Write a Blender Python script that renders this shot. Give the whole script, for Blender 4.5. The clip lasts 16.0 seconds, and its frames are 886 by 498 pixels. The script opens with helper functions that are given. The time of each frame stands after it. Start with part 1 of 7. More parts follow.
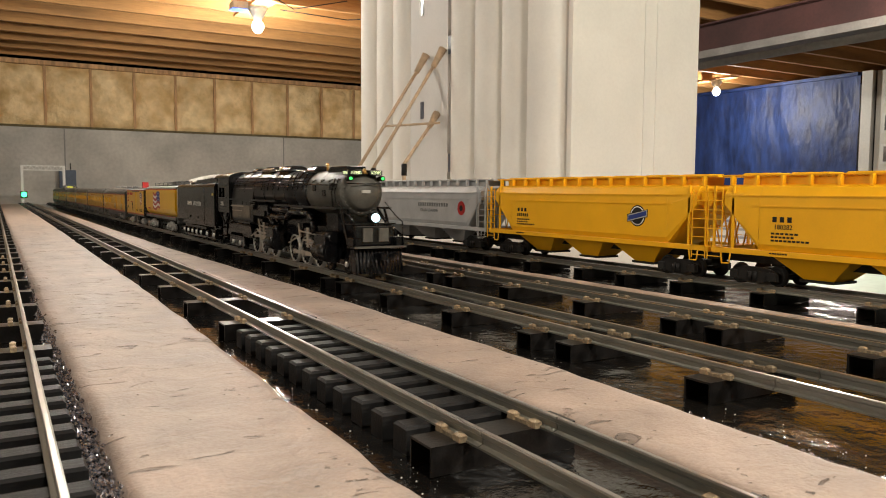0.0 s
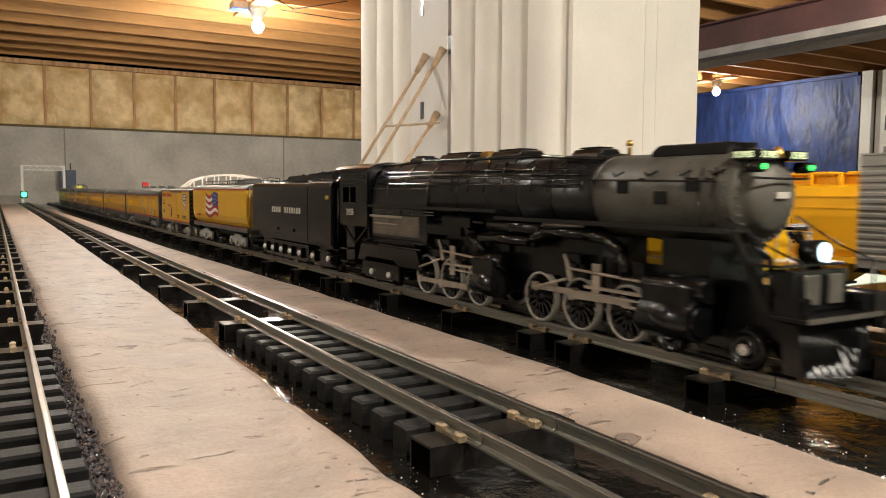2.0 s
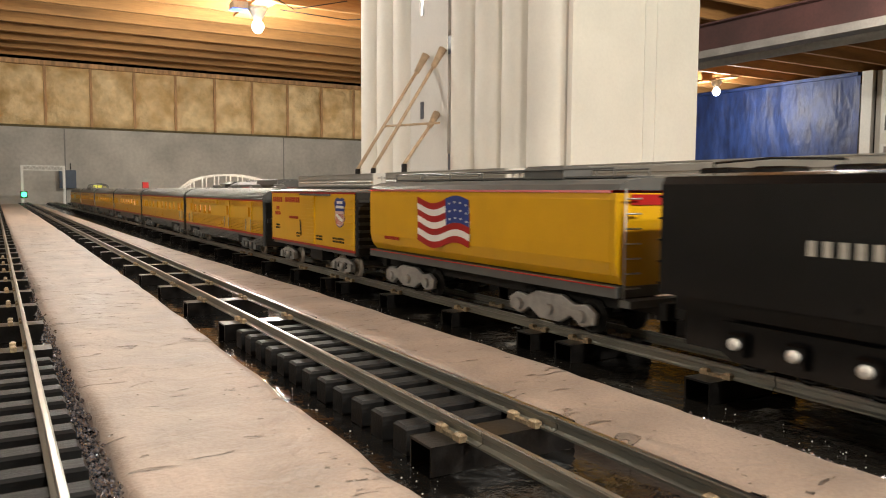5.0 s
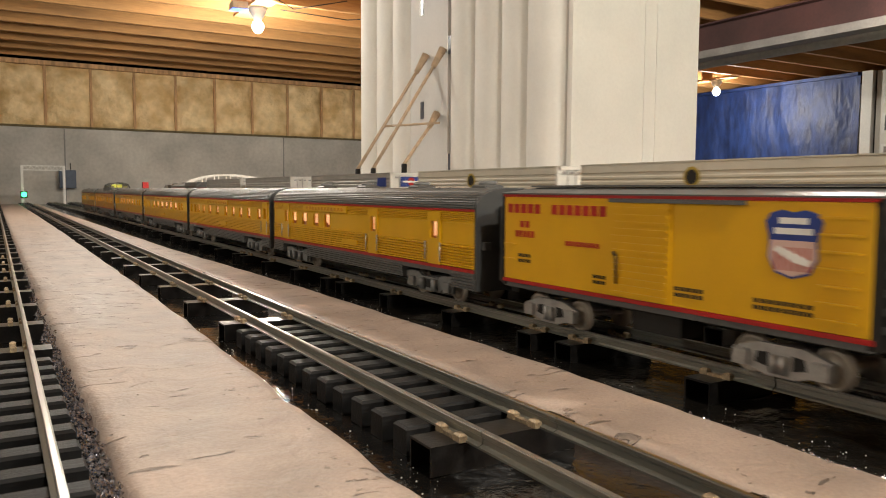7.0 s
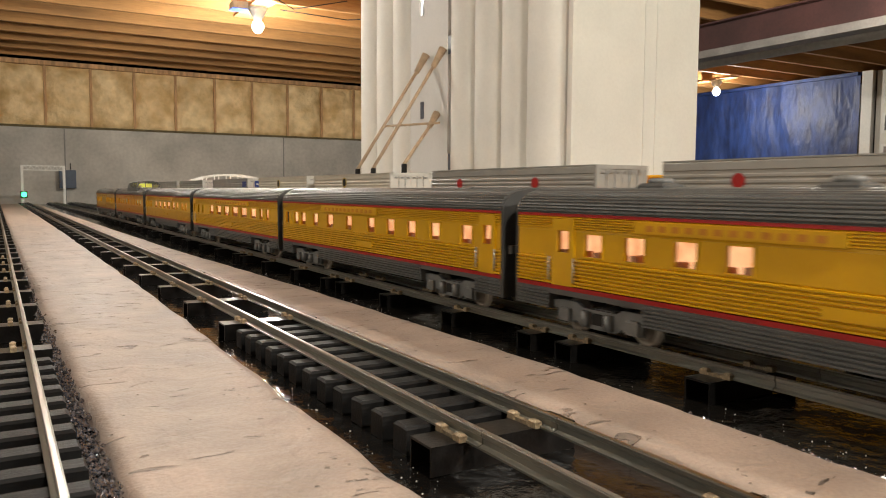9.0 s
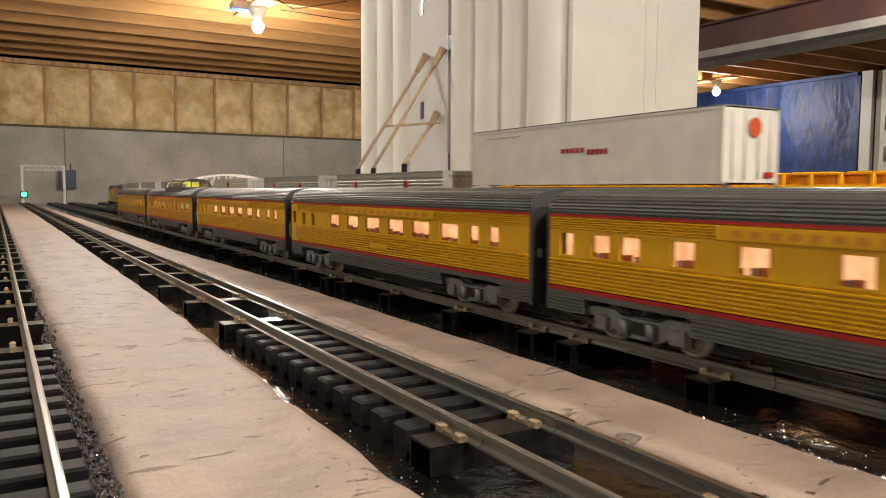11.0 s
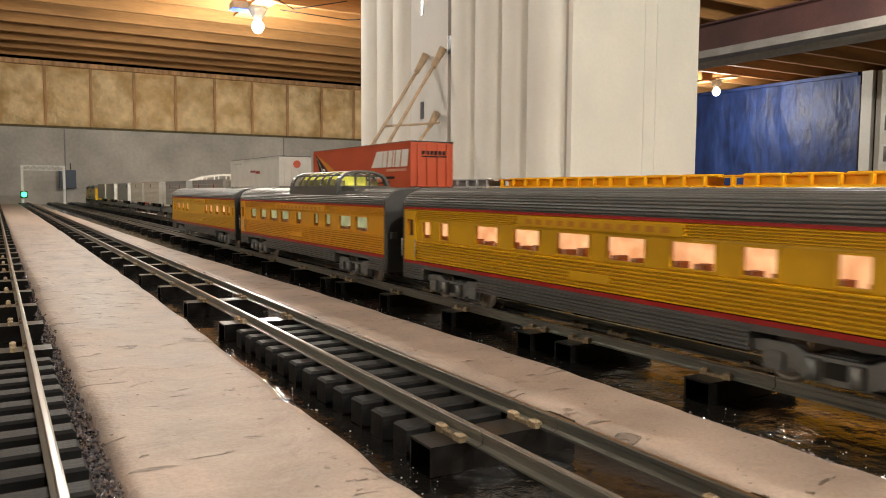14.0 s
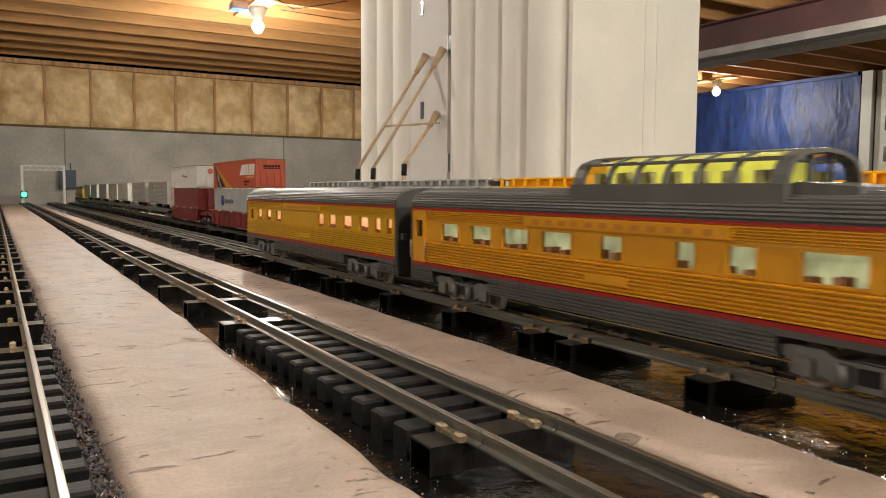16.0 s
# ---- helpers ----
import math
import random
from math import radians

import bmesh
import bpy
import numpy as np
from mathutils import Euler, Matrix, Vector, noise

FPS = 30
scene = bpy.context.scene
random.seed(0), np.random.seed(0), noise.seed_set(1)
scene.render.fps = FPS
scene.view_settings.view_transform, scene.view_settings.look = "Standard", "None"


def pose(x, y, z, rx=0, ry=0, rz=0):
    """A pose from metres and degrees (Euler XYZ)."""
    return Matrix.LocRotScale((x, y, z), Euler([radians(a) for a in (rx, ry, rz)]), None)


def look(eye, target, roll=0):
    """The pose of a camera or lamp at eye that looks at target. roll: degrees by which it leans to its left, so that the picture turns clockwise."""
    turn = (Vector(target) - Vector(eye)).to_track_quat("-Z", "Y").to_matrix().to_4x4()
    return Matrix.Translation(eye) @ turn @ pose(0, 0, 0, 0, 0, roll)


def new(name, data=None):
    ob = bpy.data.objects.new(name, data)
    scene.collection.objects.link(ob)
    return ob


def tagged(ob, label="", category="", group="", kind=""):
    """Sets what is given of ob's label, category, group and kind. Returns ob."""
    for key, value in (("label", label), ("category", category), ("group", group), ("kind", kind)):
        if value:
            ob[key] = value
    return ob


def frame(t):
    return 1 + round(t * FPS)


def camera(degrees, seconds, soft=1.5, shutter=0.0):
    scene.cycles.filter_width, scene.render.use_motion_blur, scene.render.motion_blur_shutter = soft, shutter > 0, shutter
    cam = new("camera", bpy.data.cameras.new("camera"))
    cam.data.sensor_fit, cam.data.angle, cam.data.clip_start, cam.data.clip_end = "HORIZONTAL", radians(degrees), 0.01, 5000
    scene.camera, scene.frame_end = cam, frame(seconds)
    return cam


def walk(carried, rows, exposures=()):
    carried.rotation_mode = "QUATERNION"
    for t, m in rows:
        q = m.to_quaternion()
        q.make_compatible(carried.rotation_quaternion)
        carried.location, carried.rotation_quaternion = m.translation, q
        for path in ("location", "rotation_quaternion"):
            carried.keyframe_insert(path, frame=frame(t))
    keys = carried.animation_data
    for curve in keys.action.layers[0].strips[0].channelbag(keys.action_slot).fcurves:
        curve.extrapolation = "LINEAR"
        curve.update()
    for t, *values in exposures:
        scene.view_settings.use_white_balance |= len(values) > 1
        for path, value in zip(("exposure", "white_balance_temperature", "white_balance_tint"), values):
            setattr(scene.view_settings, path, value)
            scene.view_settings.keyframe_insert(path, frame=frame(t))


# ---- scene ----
# World units are metres; z = 0 is the top of the rails, x runs across the tracks, y along them.
EYE = Vector((0.0, 0.0, 0.122))
VIEW = look(EYE, EYE + Vector((0.50557, 0.85946, -0.07562)), 0.35)
cam = camera(60.4, 16.0, 0.9, 0.4)
cam.data.dof.use_dof = True
cam.data.dof.focus_distance = 0.75
cam.data.dof.aperture_fstop = 34.0
walk(cam, [(0, VIEW), (16, VIEW)], [(0, -0.02), (1, 0.06), (2, 0.15), (3.5, 0.20), (6.5, 0.02), (9, -0.02), (11.5, -0.06), (13.5, -0.08), (16, -0.10)])

# ---- light ----
world = bpy.data.worlds.new("world")
scene.world = world
world.use_nodes = True
world.node_tree.nodes["Background"].inputs[0].default_value = (0.9, 0.8, 0.65, 1)
world.node_tree.nodes["Background"].inputs[1].default_value = 0.0

# Two bulbs are in view; six more are added unseen for glints and fill.
LAMPS = [(1.60, 5.25, 1.245, 100), (6.95, 5.85, 1.245, 85), (0.42, 3.75, 1.245, 70), (3.70, 2.38, 1.245, 85), (-0.75, 1.95, 1.245, 32), (-2.60, 0.45, 1.245, 78), (0.28, -0.75, 1.245, 90), (1.40, -1.00, 1.245, 125)]
for lx, ly, lz, watts in LAMPS:
    ld = bpy.data.lights.new("bulb_light", "POINT")
    ld.energy, ld.color, ld.shadow_soft_size = watts, (1.0, 0.945, 0.84), 0.035
    new("bulb_light", ld).location = (lx, ly, lz - 0.06)


# ---- mesh and material helpers ----
class Geo:
    """Collects plain faces; every part is made from one of these."""

    def __init__(self):
        self.v, self.f, self.s = [], [], []

    def add(self, verts, faces, smooth=False):
        o = len(self.v)
        self.v += [tuple(p) for p in verts]
        self.f += [tuple(i + o for i in f) for f in faces]
        self.s += [smooth] * len(faces)
        return self

    def box(self, x0, x1, y0, y1, z0, z1):
        v = [(x, y, z) for x in (x0, x1) for y in (y0, y1) for z in (z0, z1)]
        return self.add(v, [(0, 1, 3, 2), (4, 6, 7, 5), (0, 4, 5, 1), (2, 3, 7, 6), (0, 2, 6, 4), (1, 5, 7, 3)])

    def block(self, c, s):
        return self.box(c[0] - s[0] / 2, c[0] + s[0] / 2, c[1] - s[1] / 2, c[1] + s[1] / 2, c[2] - s[2] / 2, c[2] + s[2] / 2)

    def chunk(self, x0, x1, y0, y1, z0, z1, b):
        """A box with its upper edges bevelled."""
        v = [(x0, y0, z0), (x1, y0, z0), (x1, y1, z0), (x0, y1, z0), (x0, y0, z1 - b), (x1, y0, z1 - b), (x1, y1, z1 - b), (x0, y1, z1 - b),
             (x0 + b, y0 + b, z1), (x1 - b, y0 + b, z1), (x1 - b, y1 - b, z1), (x0 + b, y1 - b, z1)]
        f = [(3, 2, 1, 0), (8, 9, 10, 11)]
        for i in range(4):
            j = (i + 1) % 4
            f += [(i, j, j + 4, i + 4), (i + 4, j + 4, j + 8, i + 8)]
        return self.add(v, f)

    def prism(self, pts, y0, y1, axis="y", smooth=False):
        """An outline swept along an axis. pts: (x, z) for y, (y, z) for x, (x, y) for z."""
        put = {"y": lambda a, b, t: (a, t, b), "x": lambda a, b, t: (t, a, b), "z": lambda a, b, t: (a, b, t)}[axis]
        n = len(pts)
        v = [put(a, b, y0) for a, b in pts] + [put(a, b, y1) for a, b in pts]
        area = sum(pts[i][0] * pts[(i + 1) % n][1] - pts[(i + 1) % n][0] * pts[i][1] for i in range(n))
        flip = (area > 0) == (axis == "y")
        sides = [(i, (i + 1) % n, (i + 1) % n + n, i + n) for i in range(n)]
        caps = [tuple(range(n))[::-1], tuple(range(n, 2 * n))]
        if flip:
            sides, caps = [s[::-1] for s in sides], [c[::-1] for c in caps]
        self.add(v, sides, smooth)
        o = len(self.v) - 2 * n
        self.f += [tuple(i + o for i in c) for c in caps]
        self.s += [False, False]
        return self

    def rod(self, p, q, r, r2=None, seg=10, cap=True):
        p, q = Vector(p), Vector(q)
        r2 = r if r2 is None else r2
        d = (q - p).normalized()
        a = d.orthogonal().normalized()
        b = d.cross(a)
        ring = [(a * math.cos(2 * math.pi * i / seg) + b * math.sin(2 * math.pi * i / seg)) for i in range(seg)]
        v = [p + u * r for u in ring] + [q + u * r2 for u in ring]
        self.add(v, [(i, (i + 1) % seg, (i + 1) % seg + seg, i + seg) for i in range(seg)], True)
        if cap:
            o = len(self.v) - 2 * seg
            self.f += [tuple(range(o, o + seg))[::-1], tuple(range(o + seg, o + 2 * seg))]
            self.s += [False, False]
        return self

    def path(self, pts, r, seg=8):
        for p, q in zip(pts, pts[1:]):
            self.rod(p, q, r, seg=seg)
        return self

    def lathe(self, profile, origin, axis="y", seg=24, a0=0.0, a1=2 * math.pi):
        """profile: (radius, distance along the axis)."""
        whole = abs(a1 - a0 - 2 * math.pi) < 1e-6
        n = seg if whole else seg + 1
        v = []
        for r, t in profile:
            for i in range(n):
                a = a0 + (a1 - a0) * i / seg
                c, s = r * math.cos(a), r * math.sin(a)
                p = {"y": (c, t, s), "x": (t, c, s), "z": (c, s, t)}[axis]
                v.append((p[0] + origin[0], p[1] + origin[1], p[2] + origin[2]))
        f = []
        for k in range(len(profile) - 1):
            for i in range(seg):
                j = (i + 1) % n
                f.append((k * n + i, k * n + j, (k + 1) * n + j, (k + 1) * n + i))
        if axis == "y":
            f = [q[::-1] for q in f]
        return self.add(v, f, True)

    def ball(self, c, r, seg=14, squash=1.0):
        prof = [(max(r * math.sin(math.pi * k / 8), 1e-5), -r * squash * math.cos(math.pi * k / 8)) for k in range(9)]
        return self.lathe(prof, c, "z", seg)

    def mesh(self, name):
        me = bpy.data.meshes.new(name)
        me.from_pydata(self.v, [], self.f)
        me.polygons.foreach_set("use_smooth", self.s)
        me.update()
        return me


def part(name, geo, material, parent, label="", bevel=0.0):
    """Links a shape as one mesh object under a thing or a part."""
    me = geo.mesh(name) if isinstance(geo, Geo) else geo
    if material and not me.materials:
        me.materials.append(material)
    ob = new(name, me)
    ob.parent = parent
    if bevel:
        m = ob.modifiers.new("bevel", "BEVEL")
        m.width, m.segments, m.limit_method, m.angle_limit = bevel, 2, "ANGLE", radians(40)
    return tagged(ob, label)


def thing(name, label, category, group="", kind="", at=None):
    ob = new(name)
    ob.empty_display_size = 0.05
    if at is not None:
        ob.matrix_basis = at
    return tagged(ob, label, category, group, kind)


def solid(name, geo, material, label, category, group="", kind="", bevel=0.0):
    ob = part(name, geo, material, None, "", bevel)
    return tagged(ob, label, category, group, kind)


def lettering(name, text, size, material, parent, m, extrude=0.0002, align="CENTER", label="", stretch=1.0):
    cu = bpy.data.curves.new(name, "FONT")
    cu.body, cu.size, cu.extrude, cu.align_x, cu.align_y = text, size, extrude, align, "CENTER"
    cu.resolution_u = 3
    cu.materials.append(material)
    ob = new(name, cu)
    ob.parent = parent
    ob.matrix_basis = m @ Matrix.Diagonal((stretch, 1, 1, 1))
    return tagged(ob, label)


def side_near(x, y, z):
    """Text on a face that looks towards -x, reading from +y to -y."""
    return Matrix(((0, 0, -1, x), (-1, 0, 0, y), (0, 1, 0, z), (0, 0, 0, 1)))


def end_near(x, y, z):
    """Text on a face that looks towards -y."""
    return Matrix(((1, 0, 0, x), (0, 0, -1, y), (0, 1, 0, z), (0, 0, 0, 1)))


def mat(name, color, rough=0.5, metal=0.0, var=0.12, scale=60.0, bump=0.05, fine=400.0, coat=0.0, tint=None, stretch=(1, 1, 1), depth=0.001, island=0.0, rvar=0.0):
    """Colour with two scales of variation, relief and roughness change."""
    m = bpy.data.materials.new(name)
    m.use_nodes = True
    nt = m.node_tree
    bs = nt.nodes["Principled BSDF"]
    co = nt.nodes.new("ShaderNodeTexCoord")
    mp = nt.nodes.new("ShaderNodeMapping")
    mp.inputs["Scale"].default_value = stretch
    nt.links.new(co.outputs["Object"], mp.inputs["Vector"])
    n1, n2 = nt.nodes.new("ShaderNodeTexNoise"), nt.nodes.new("ShaderNodeTexNoise")
    n1.inputs["Scale"].default_value, n2.inputs["Scale"].default_value = scale, fine
    n1.inputs["Detail"].default_value, n2.inputs["Detail"].default_value = 5, 4
    for n in (n1, n2):
        nt.links.new(mp.outputs[0], n.inputs["Vector"])
    r1 = nt.nodes.new("ShaderNodeValToRGB")
    c = Vector(color[:3])
    t = Vector(tint) if tint else c * (1 - 2.2 * var)
    r1.color_ramp.elements[0].position, r1.color_ramp.elements[1].position = 0.32, 0.66
    r1.color_ramp.elements[0].color = (*[max(0, k) for k in t], 1)
    r1.color_ramp.elements[1].color = (*[min(1, k * (1 + var * 0.6)) for k in c], 1)
    nt.links.new(n1.outputs[0], r1.inputs[0])
    mx = nt.nodes.new("ShaderNodeMix")
    mx.data_type, mx.blend_type = "RGBA", "MULTIPLY"
    mx.inputs[0].default_value = min(1, var * 2.5)
    r2 = nt.nodes.new("ShaderNodeValToRGB")
    r2.color_ramp.elements[0].position, r2.color_ramp.elements[1].position = 0.3, 0.62
    r2.color_ramp.elements[0].color = (0.55, 0.55, 0.55, 1)
    nt.links.new(n2.outputs[0], r2.inputs[0])
    nt.links.new(r1.outputs[0], mx.inputs[6])
    nt.links.new(r2.outputs[0], mx.inputs[7])
    last = mx.outputs[2]
    if island:
        oi = nt.nodes.new("ShaderNodeObjectInfo")
        mr = nt.nodes.new("ShaderNodeMapRange")
        mr.inputs[3].default_value, mr.inputs[4].default_value = 1 - island, 1 + island
        nt.links.new(oi.outputs["Random"], mr.inputs[0])
        hs = nt.nodes.new("ShaderNodeHueSaturation")
        nt.links.new(mr.outputs[0], hs.inputs["Value"])
        nt.links.new(last, hs.inputs["Color"])
        last = hs.outputs[0]
    nt.links.new(last, bs.inputs["Base Color"])
    bs.inputs["Metallic"].default_value = metal
    bs.inputs["Roughness"].default_value = rough
    if rvar:
        rr = nt.nodes.new("ShaderNodeMapRange")
        rr.inputs[3].default_value, rr.inputs[4].default_value = max(0.02, rough - rvar), min(1, rough + rvar)
        nt.links.new(n1.outputs[0], rr.inputs[0])
        nt.links.new(rr.outputs[0], bs.inputs["Roughness"])
    if coat:
        bs.inputs["Coat Weight"].default_value, bs.inputs["Coat Roughness"].default_value = coat, 0.12
    if bump:
        bp = nt.nodes.new("ShaderNodeBump")
        bp.inputs["Strength"].default_value, bp.inputs["Distance"].default_value = bump, depth
        nt.links.new(n2.outputs[0], bp.inputs["Height"])
        nt.links.new(bp.outputs[0], bs.inputs["Normal"])
    return m


def glow(name, color, strength, var=0.0, scale=60.0, dark=(0.3, 0.12, 0.05)):
    m = bpy.data.materials.new(name)
    m.use_nodes = True
    nt = m.node_tree
    bs = nt.nodes["Principled BSDF"]
    bs.inputs["Base Color"].default_value = (*[min(0.8, c * 0.6) for c in color], 1)
    bs.inputs["Emission Color"].default_value = (*color, 1)
    bs.inputs["Emission Strength"].default_value = strength
    if var:
        co, n1, r1 = nt.nodes.new("ShaderNodeTexCoord"), nt.nodes.new("ShaderNodeTexNoise"), nt.nodes.new("ShaderNodeValToRGB")
        n1.inputs["Scale"].default_value, n1.inputs["Detail"].default_value = scale, 3
        nt.links.new(co.outputs["Object"], n1.inputs["Vector"])
        nt.links.new(n1.outputs[0], r1.inputs[0])
        r1.color_ramp.elements[0].position, r1.color_ramp.elements[1].position = 0.5 - var * 0.3, 0.5 + var * 0.15
        r1.color_ramp.elements[0].color, r1.color_ramp.elements[1].color = (*dark, 1), (*color, 1)
        nt.links.new(r1.outputs[0], bs.inputs["Emission Color"])
    return m


def glass(name, color=(1, 1, 1), rough=0.02):
    m = bpy.data.materials.new(name)
    m.use_nodes = True
    bs = m.node_tree.nodes["Principled BSDF"]
    bs.inputs["Base Color"].default_value = (*color, 1)
    bs.inputs["Roughness"].default_value = rough
    bs.inputs["Transmission Weight"].default_value = 1.0
    bs.inputs["IOR"].default_value = 1.08
    return m


def plaster(name):
    """Trowelled plaster: broad ripples, drag scratches across, small pits, both darkened like crevices."""
    m = mat(name, (0.42, 0.335, 0.278), 0.54, var=0.13, scale=15, bump=0.35, fine=420, depth=0.0016, rvar=0.16)
    nt = m.node_tree
    bs = nt.nodes["Principled BSDF"]
    co, mp = nt.nodes.new("ShaderNodeTexCoord"), nt.nodes.new("ShaderNodeMapping")
    mp.inputs["Scale"].default_value, mp.inputs["Rotation"].default_value = (24, 62, 40), (0, 0, 0.6)
    nt.links.new(co.outputs["Object"], mp.inputs["Vector"])
    n3 = nt.nodes.new("ShaderNodeTexNoise")
    n3.inputs["Scale"].default_value, n3.inputs["Detail"].default_value, n3.inputs["Distortion"].default_value = 1.0, 8, 1.3
    nt.links.new(mp.outputs[0], n3.inputs["Vector"])
    cut = nt.nodes.new("ShaderNodeValToRGB")
    cut.color_ramp.elements[0].position, cut.color_ramp.elements[1].position = 0.315, 0.365
    nt.links.new(n3.outputs[0], cut.inputs[0])
    vor = nt.nodes.new("ShaderNodeTexVoronoi")
    vor.inputs["Scale"].default_value = 70
    nt.links.new(co.outputs["Object"], vor.inputs["Vector"])
    pit = nt.nodes.new("ShaderNodeValToRGB")
    pit.color_ramp.elements[0].position, pit.color_ramp.elements[1].position = 0.03, 0.09
    nt.links.new(vor.outputs["Distance"], pit.inputs[0])
    add = nt.nodes.new("ShaderNodeMath")
    add.operation = "MULTIPLY"
    nt.links.new(cut.outputs[0], add.inputs[0])
    nt.links.new(pit.outputs[0], add.inputs[1])
    old = [k for k in nt.nodes if k.type == "BUMP"][0]
    b2 = nt.nodes.new("ShaderNodeBump")
    b2.inputs["Strength"].default_value, b2.inputs["Distance"].default_value = 1.0, 0.0030
    nt.links.new(add.outputs[0], b2.inputs["Height"])
    nt.links.new(old.outputs[0], b2.inputs["Normal"])
    n4 = nt.nodes.new("ShaderNodeTexNoise")
    n4.inputs["Scale"].default_value, n4.inputs["Detail"].default_value, n4.inputs["Distortion"].default_value = 34, 3, 0.8
    nt.links.new(co.outputs["Object"], n4.inputs["Vector"])
    b3 = nt.nodes.new("ShaderNodeBump")
    b3.inputs["Strength"].default_value, b3.inputs["Distance"].default_value = 0.6, 0.005
    nt.links.new(n4.outputs[0], b3.inputs["Height"])
    nt.links.new(b2.outputs[0], b3.inputs["Normal"])
    nt.links.new(b3.outputs[0], bs.inputs["Normal"])
    # Crevice shade is multiplied into the colour with the relief's own mask.
    mx = nt.nodes.new("ShaderNodeMix")
    mx.data_type, mx.blend_type = "RGBA", "MULTIPLY"
    mx.inputs[0].default_value = 0.40
    src = bs.inputs["Base Color"].links[0].from_socket
    nt.links.new(src, mx.inputs[6])
    nt.links.new(add.outputs[0], mx.inputs[7])
    nt.links.new(mx.outputs[2], bs.inputs["Base Color"])
    return m


# ---- materials ----
CONCRETE = mat("concrete", (0.57, 0.54, 0.48), 0.85, var=0.11, scale=2.6, bump=0.25, fine=30, depth=0.004)
KRAFT = mat("insulation_batt", (0.90, 0.68, 0.37), 0.55, var=0.14, scale=6, bump=0.9, fine=14, depth=0.03, tint=(0.66, 0.42, 0.17), island=0.08)
STUDTAN = mat("stud_paper", (0.62, 0.36, 0.17), 0.8, var=0.2, scale=9, bump=0.2, fine=40, stretch=(3, 3, 0.4))
WOOD = mat("framing_lumber", (0.43, 0.215, 0.070), 0.75, var=0.16, scale=4, bump=0.15, fine=40, stretch=(0.3, 3, 3), depth=0.003)
STUD = mat("stud_lumber", (0.42, 0.20, 0.08), 0.8, var=0.16, scale=5, bump=0.15, fine=40, stretch=(3, 3, 0.3), depth=0.003)
DECK = mat("subfloor", (0.42, 0.23, 0.09), 0.85, var=0.2, scale=3, bump=0.1, fine=50)
BEAM = mat("beam_primer", (0.060, 0.020, 0.018), 0.6, var=0.15, scale=4, bump=0.1, fine=60)
FLANGE = mat("beam_flange_grey", (0.22, 0.205, 0.19), 0.55, var=0.12, scale=5, fine=60)
FLOOR = mat("floor_concrete", (0.30, 0.29, 0.27), 0.8, var=0.12, scale=2, bump=0.2, fine=40)
DRYWALL = mat("white_wall", (0.72, 0.69, 0.62), 0.75, var=0.04, scale=3, bump=0.1, fine=90)
TARP = mat("blue_tarp", (0.018, 0.045, 0.175), 0.52, var=0.25, scale=9, bump=0.5, fine=20, stretch=(1, 1, 0.4), depth=0.02, rvar=0.12)
ELEV = mat("elevator_white", (0.82, 0.79, 0.73), 0.7, var=0.03, scale=5, bump=0.08, fine=120, depth=0.0006)
# Elevator white darkened, so the bin wall's shade is in its colour.
ELEV_SHADED = mat("elevator_shaded", (0.66, 0.64, 0.61), 0.7, var=0.03, scale=5, bump=0.08, fine=120, depth=0.0006)
PLASTER = plaster("beige_plaster")
TAR = mat("black_coating", (0.007, 0.006, 0.005), 0.09, var=0.3, scale=9, bump=0.24, fine=120, depth=0.004, tint=(0.005, 0.0045, 0.004), rvar=0.06)
MINT = mat("mint_board", (0.44, 0.60, 0.47), 0.5, var=0.08, scale=9, bump=0.15, fine=90)
RAIL = mat("rail_steel", (0.27, 0.265, 0.23), 0.32, 0.7, var=0.12, scale=30, bump=0.05, fine=300, stretch=(1, 0.1, 1), rvar=0.08)
RAILTOP = mat("rail_head_polish", (0.50, 0.495, 0.49), 0.28, 1.0, var=0.06, scale=30, bump=0.03, fine=300, stretch=(1, 0.1, 1))
CHANNEL = mat("channel_tie_black", (0.010, 0.009, 0.0085), 0.28, 0.1, var=0.25, scale=90, bump=0.15, fine=500, island=0.3)
SLEEPER = mat("sleeper_plastic", (0.010, 0.0098, 0.0098), 0.55, var=0.2, scale=90, bump=0.4, fine=700, stretch=(0.25, 1, 1), depth=0.0006, island=0.25)
CLIP = mat("brass_clip", (0.42, 0.32, 0.20), 0.45, 0.4, var=0.25, scale=300, bump=0.2, fine=900, island=0.25)
BLACK = mat("loco_black", (0.005, 0.005, 0.0055), 0.22, 0.0, var=0.2, scale=60, bump=0.04, fine=600)
GRAPHITE = mat("smokebox_graphite", (0.105, 0.100, 0.084), 0.50, 0.25, var=0.14, scale=50, bump=0.06, fine=600)
JACKET = mat("boiler_jacket", (0.010, 0.010, 0.011), 0.29, 0.0, var=0.18, scale=50, bump=0.03, fine=600)
STEEL = mat("rod_steel", (0.40, 0.345, 0.28), 0.48, 0.35, var=0.12, scale=90, bump=0.05, fine=600)
TYRE = mat("tyre_steel", (0.42, 0.40, 0.36), 0.45, 0.4, var=0.1, scale=90)
HUB = mat("axle_end", (0.80, 0.77, 0.72), 0.4, 0.3, var=0.1, scale=200)
YELLOW = mat("armour_yellow", (0.62, 0.335, 0.005), 0.32, var=0.03, scale=25, bump=0.04, fine=500, depth=0.0004)
# Armour yellow shifted towards orange, for the dome coach alone.
YELLOW_WARM = mat("armour_yellow_warm", (0.66, 0.30, 0.010), 0.34, var=0.04, scale=25, bump=0.04, fine=500, depth=0.0004)
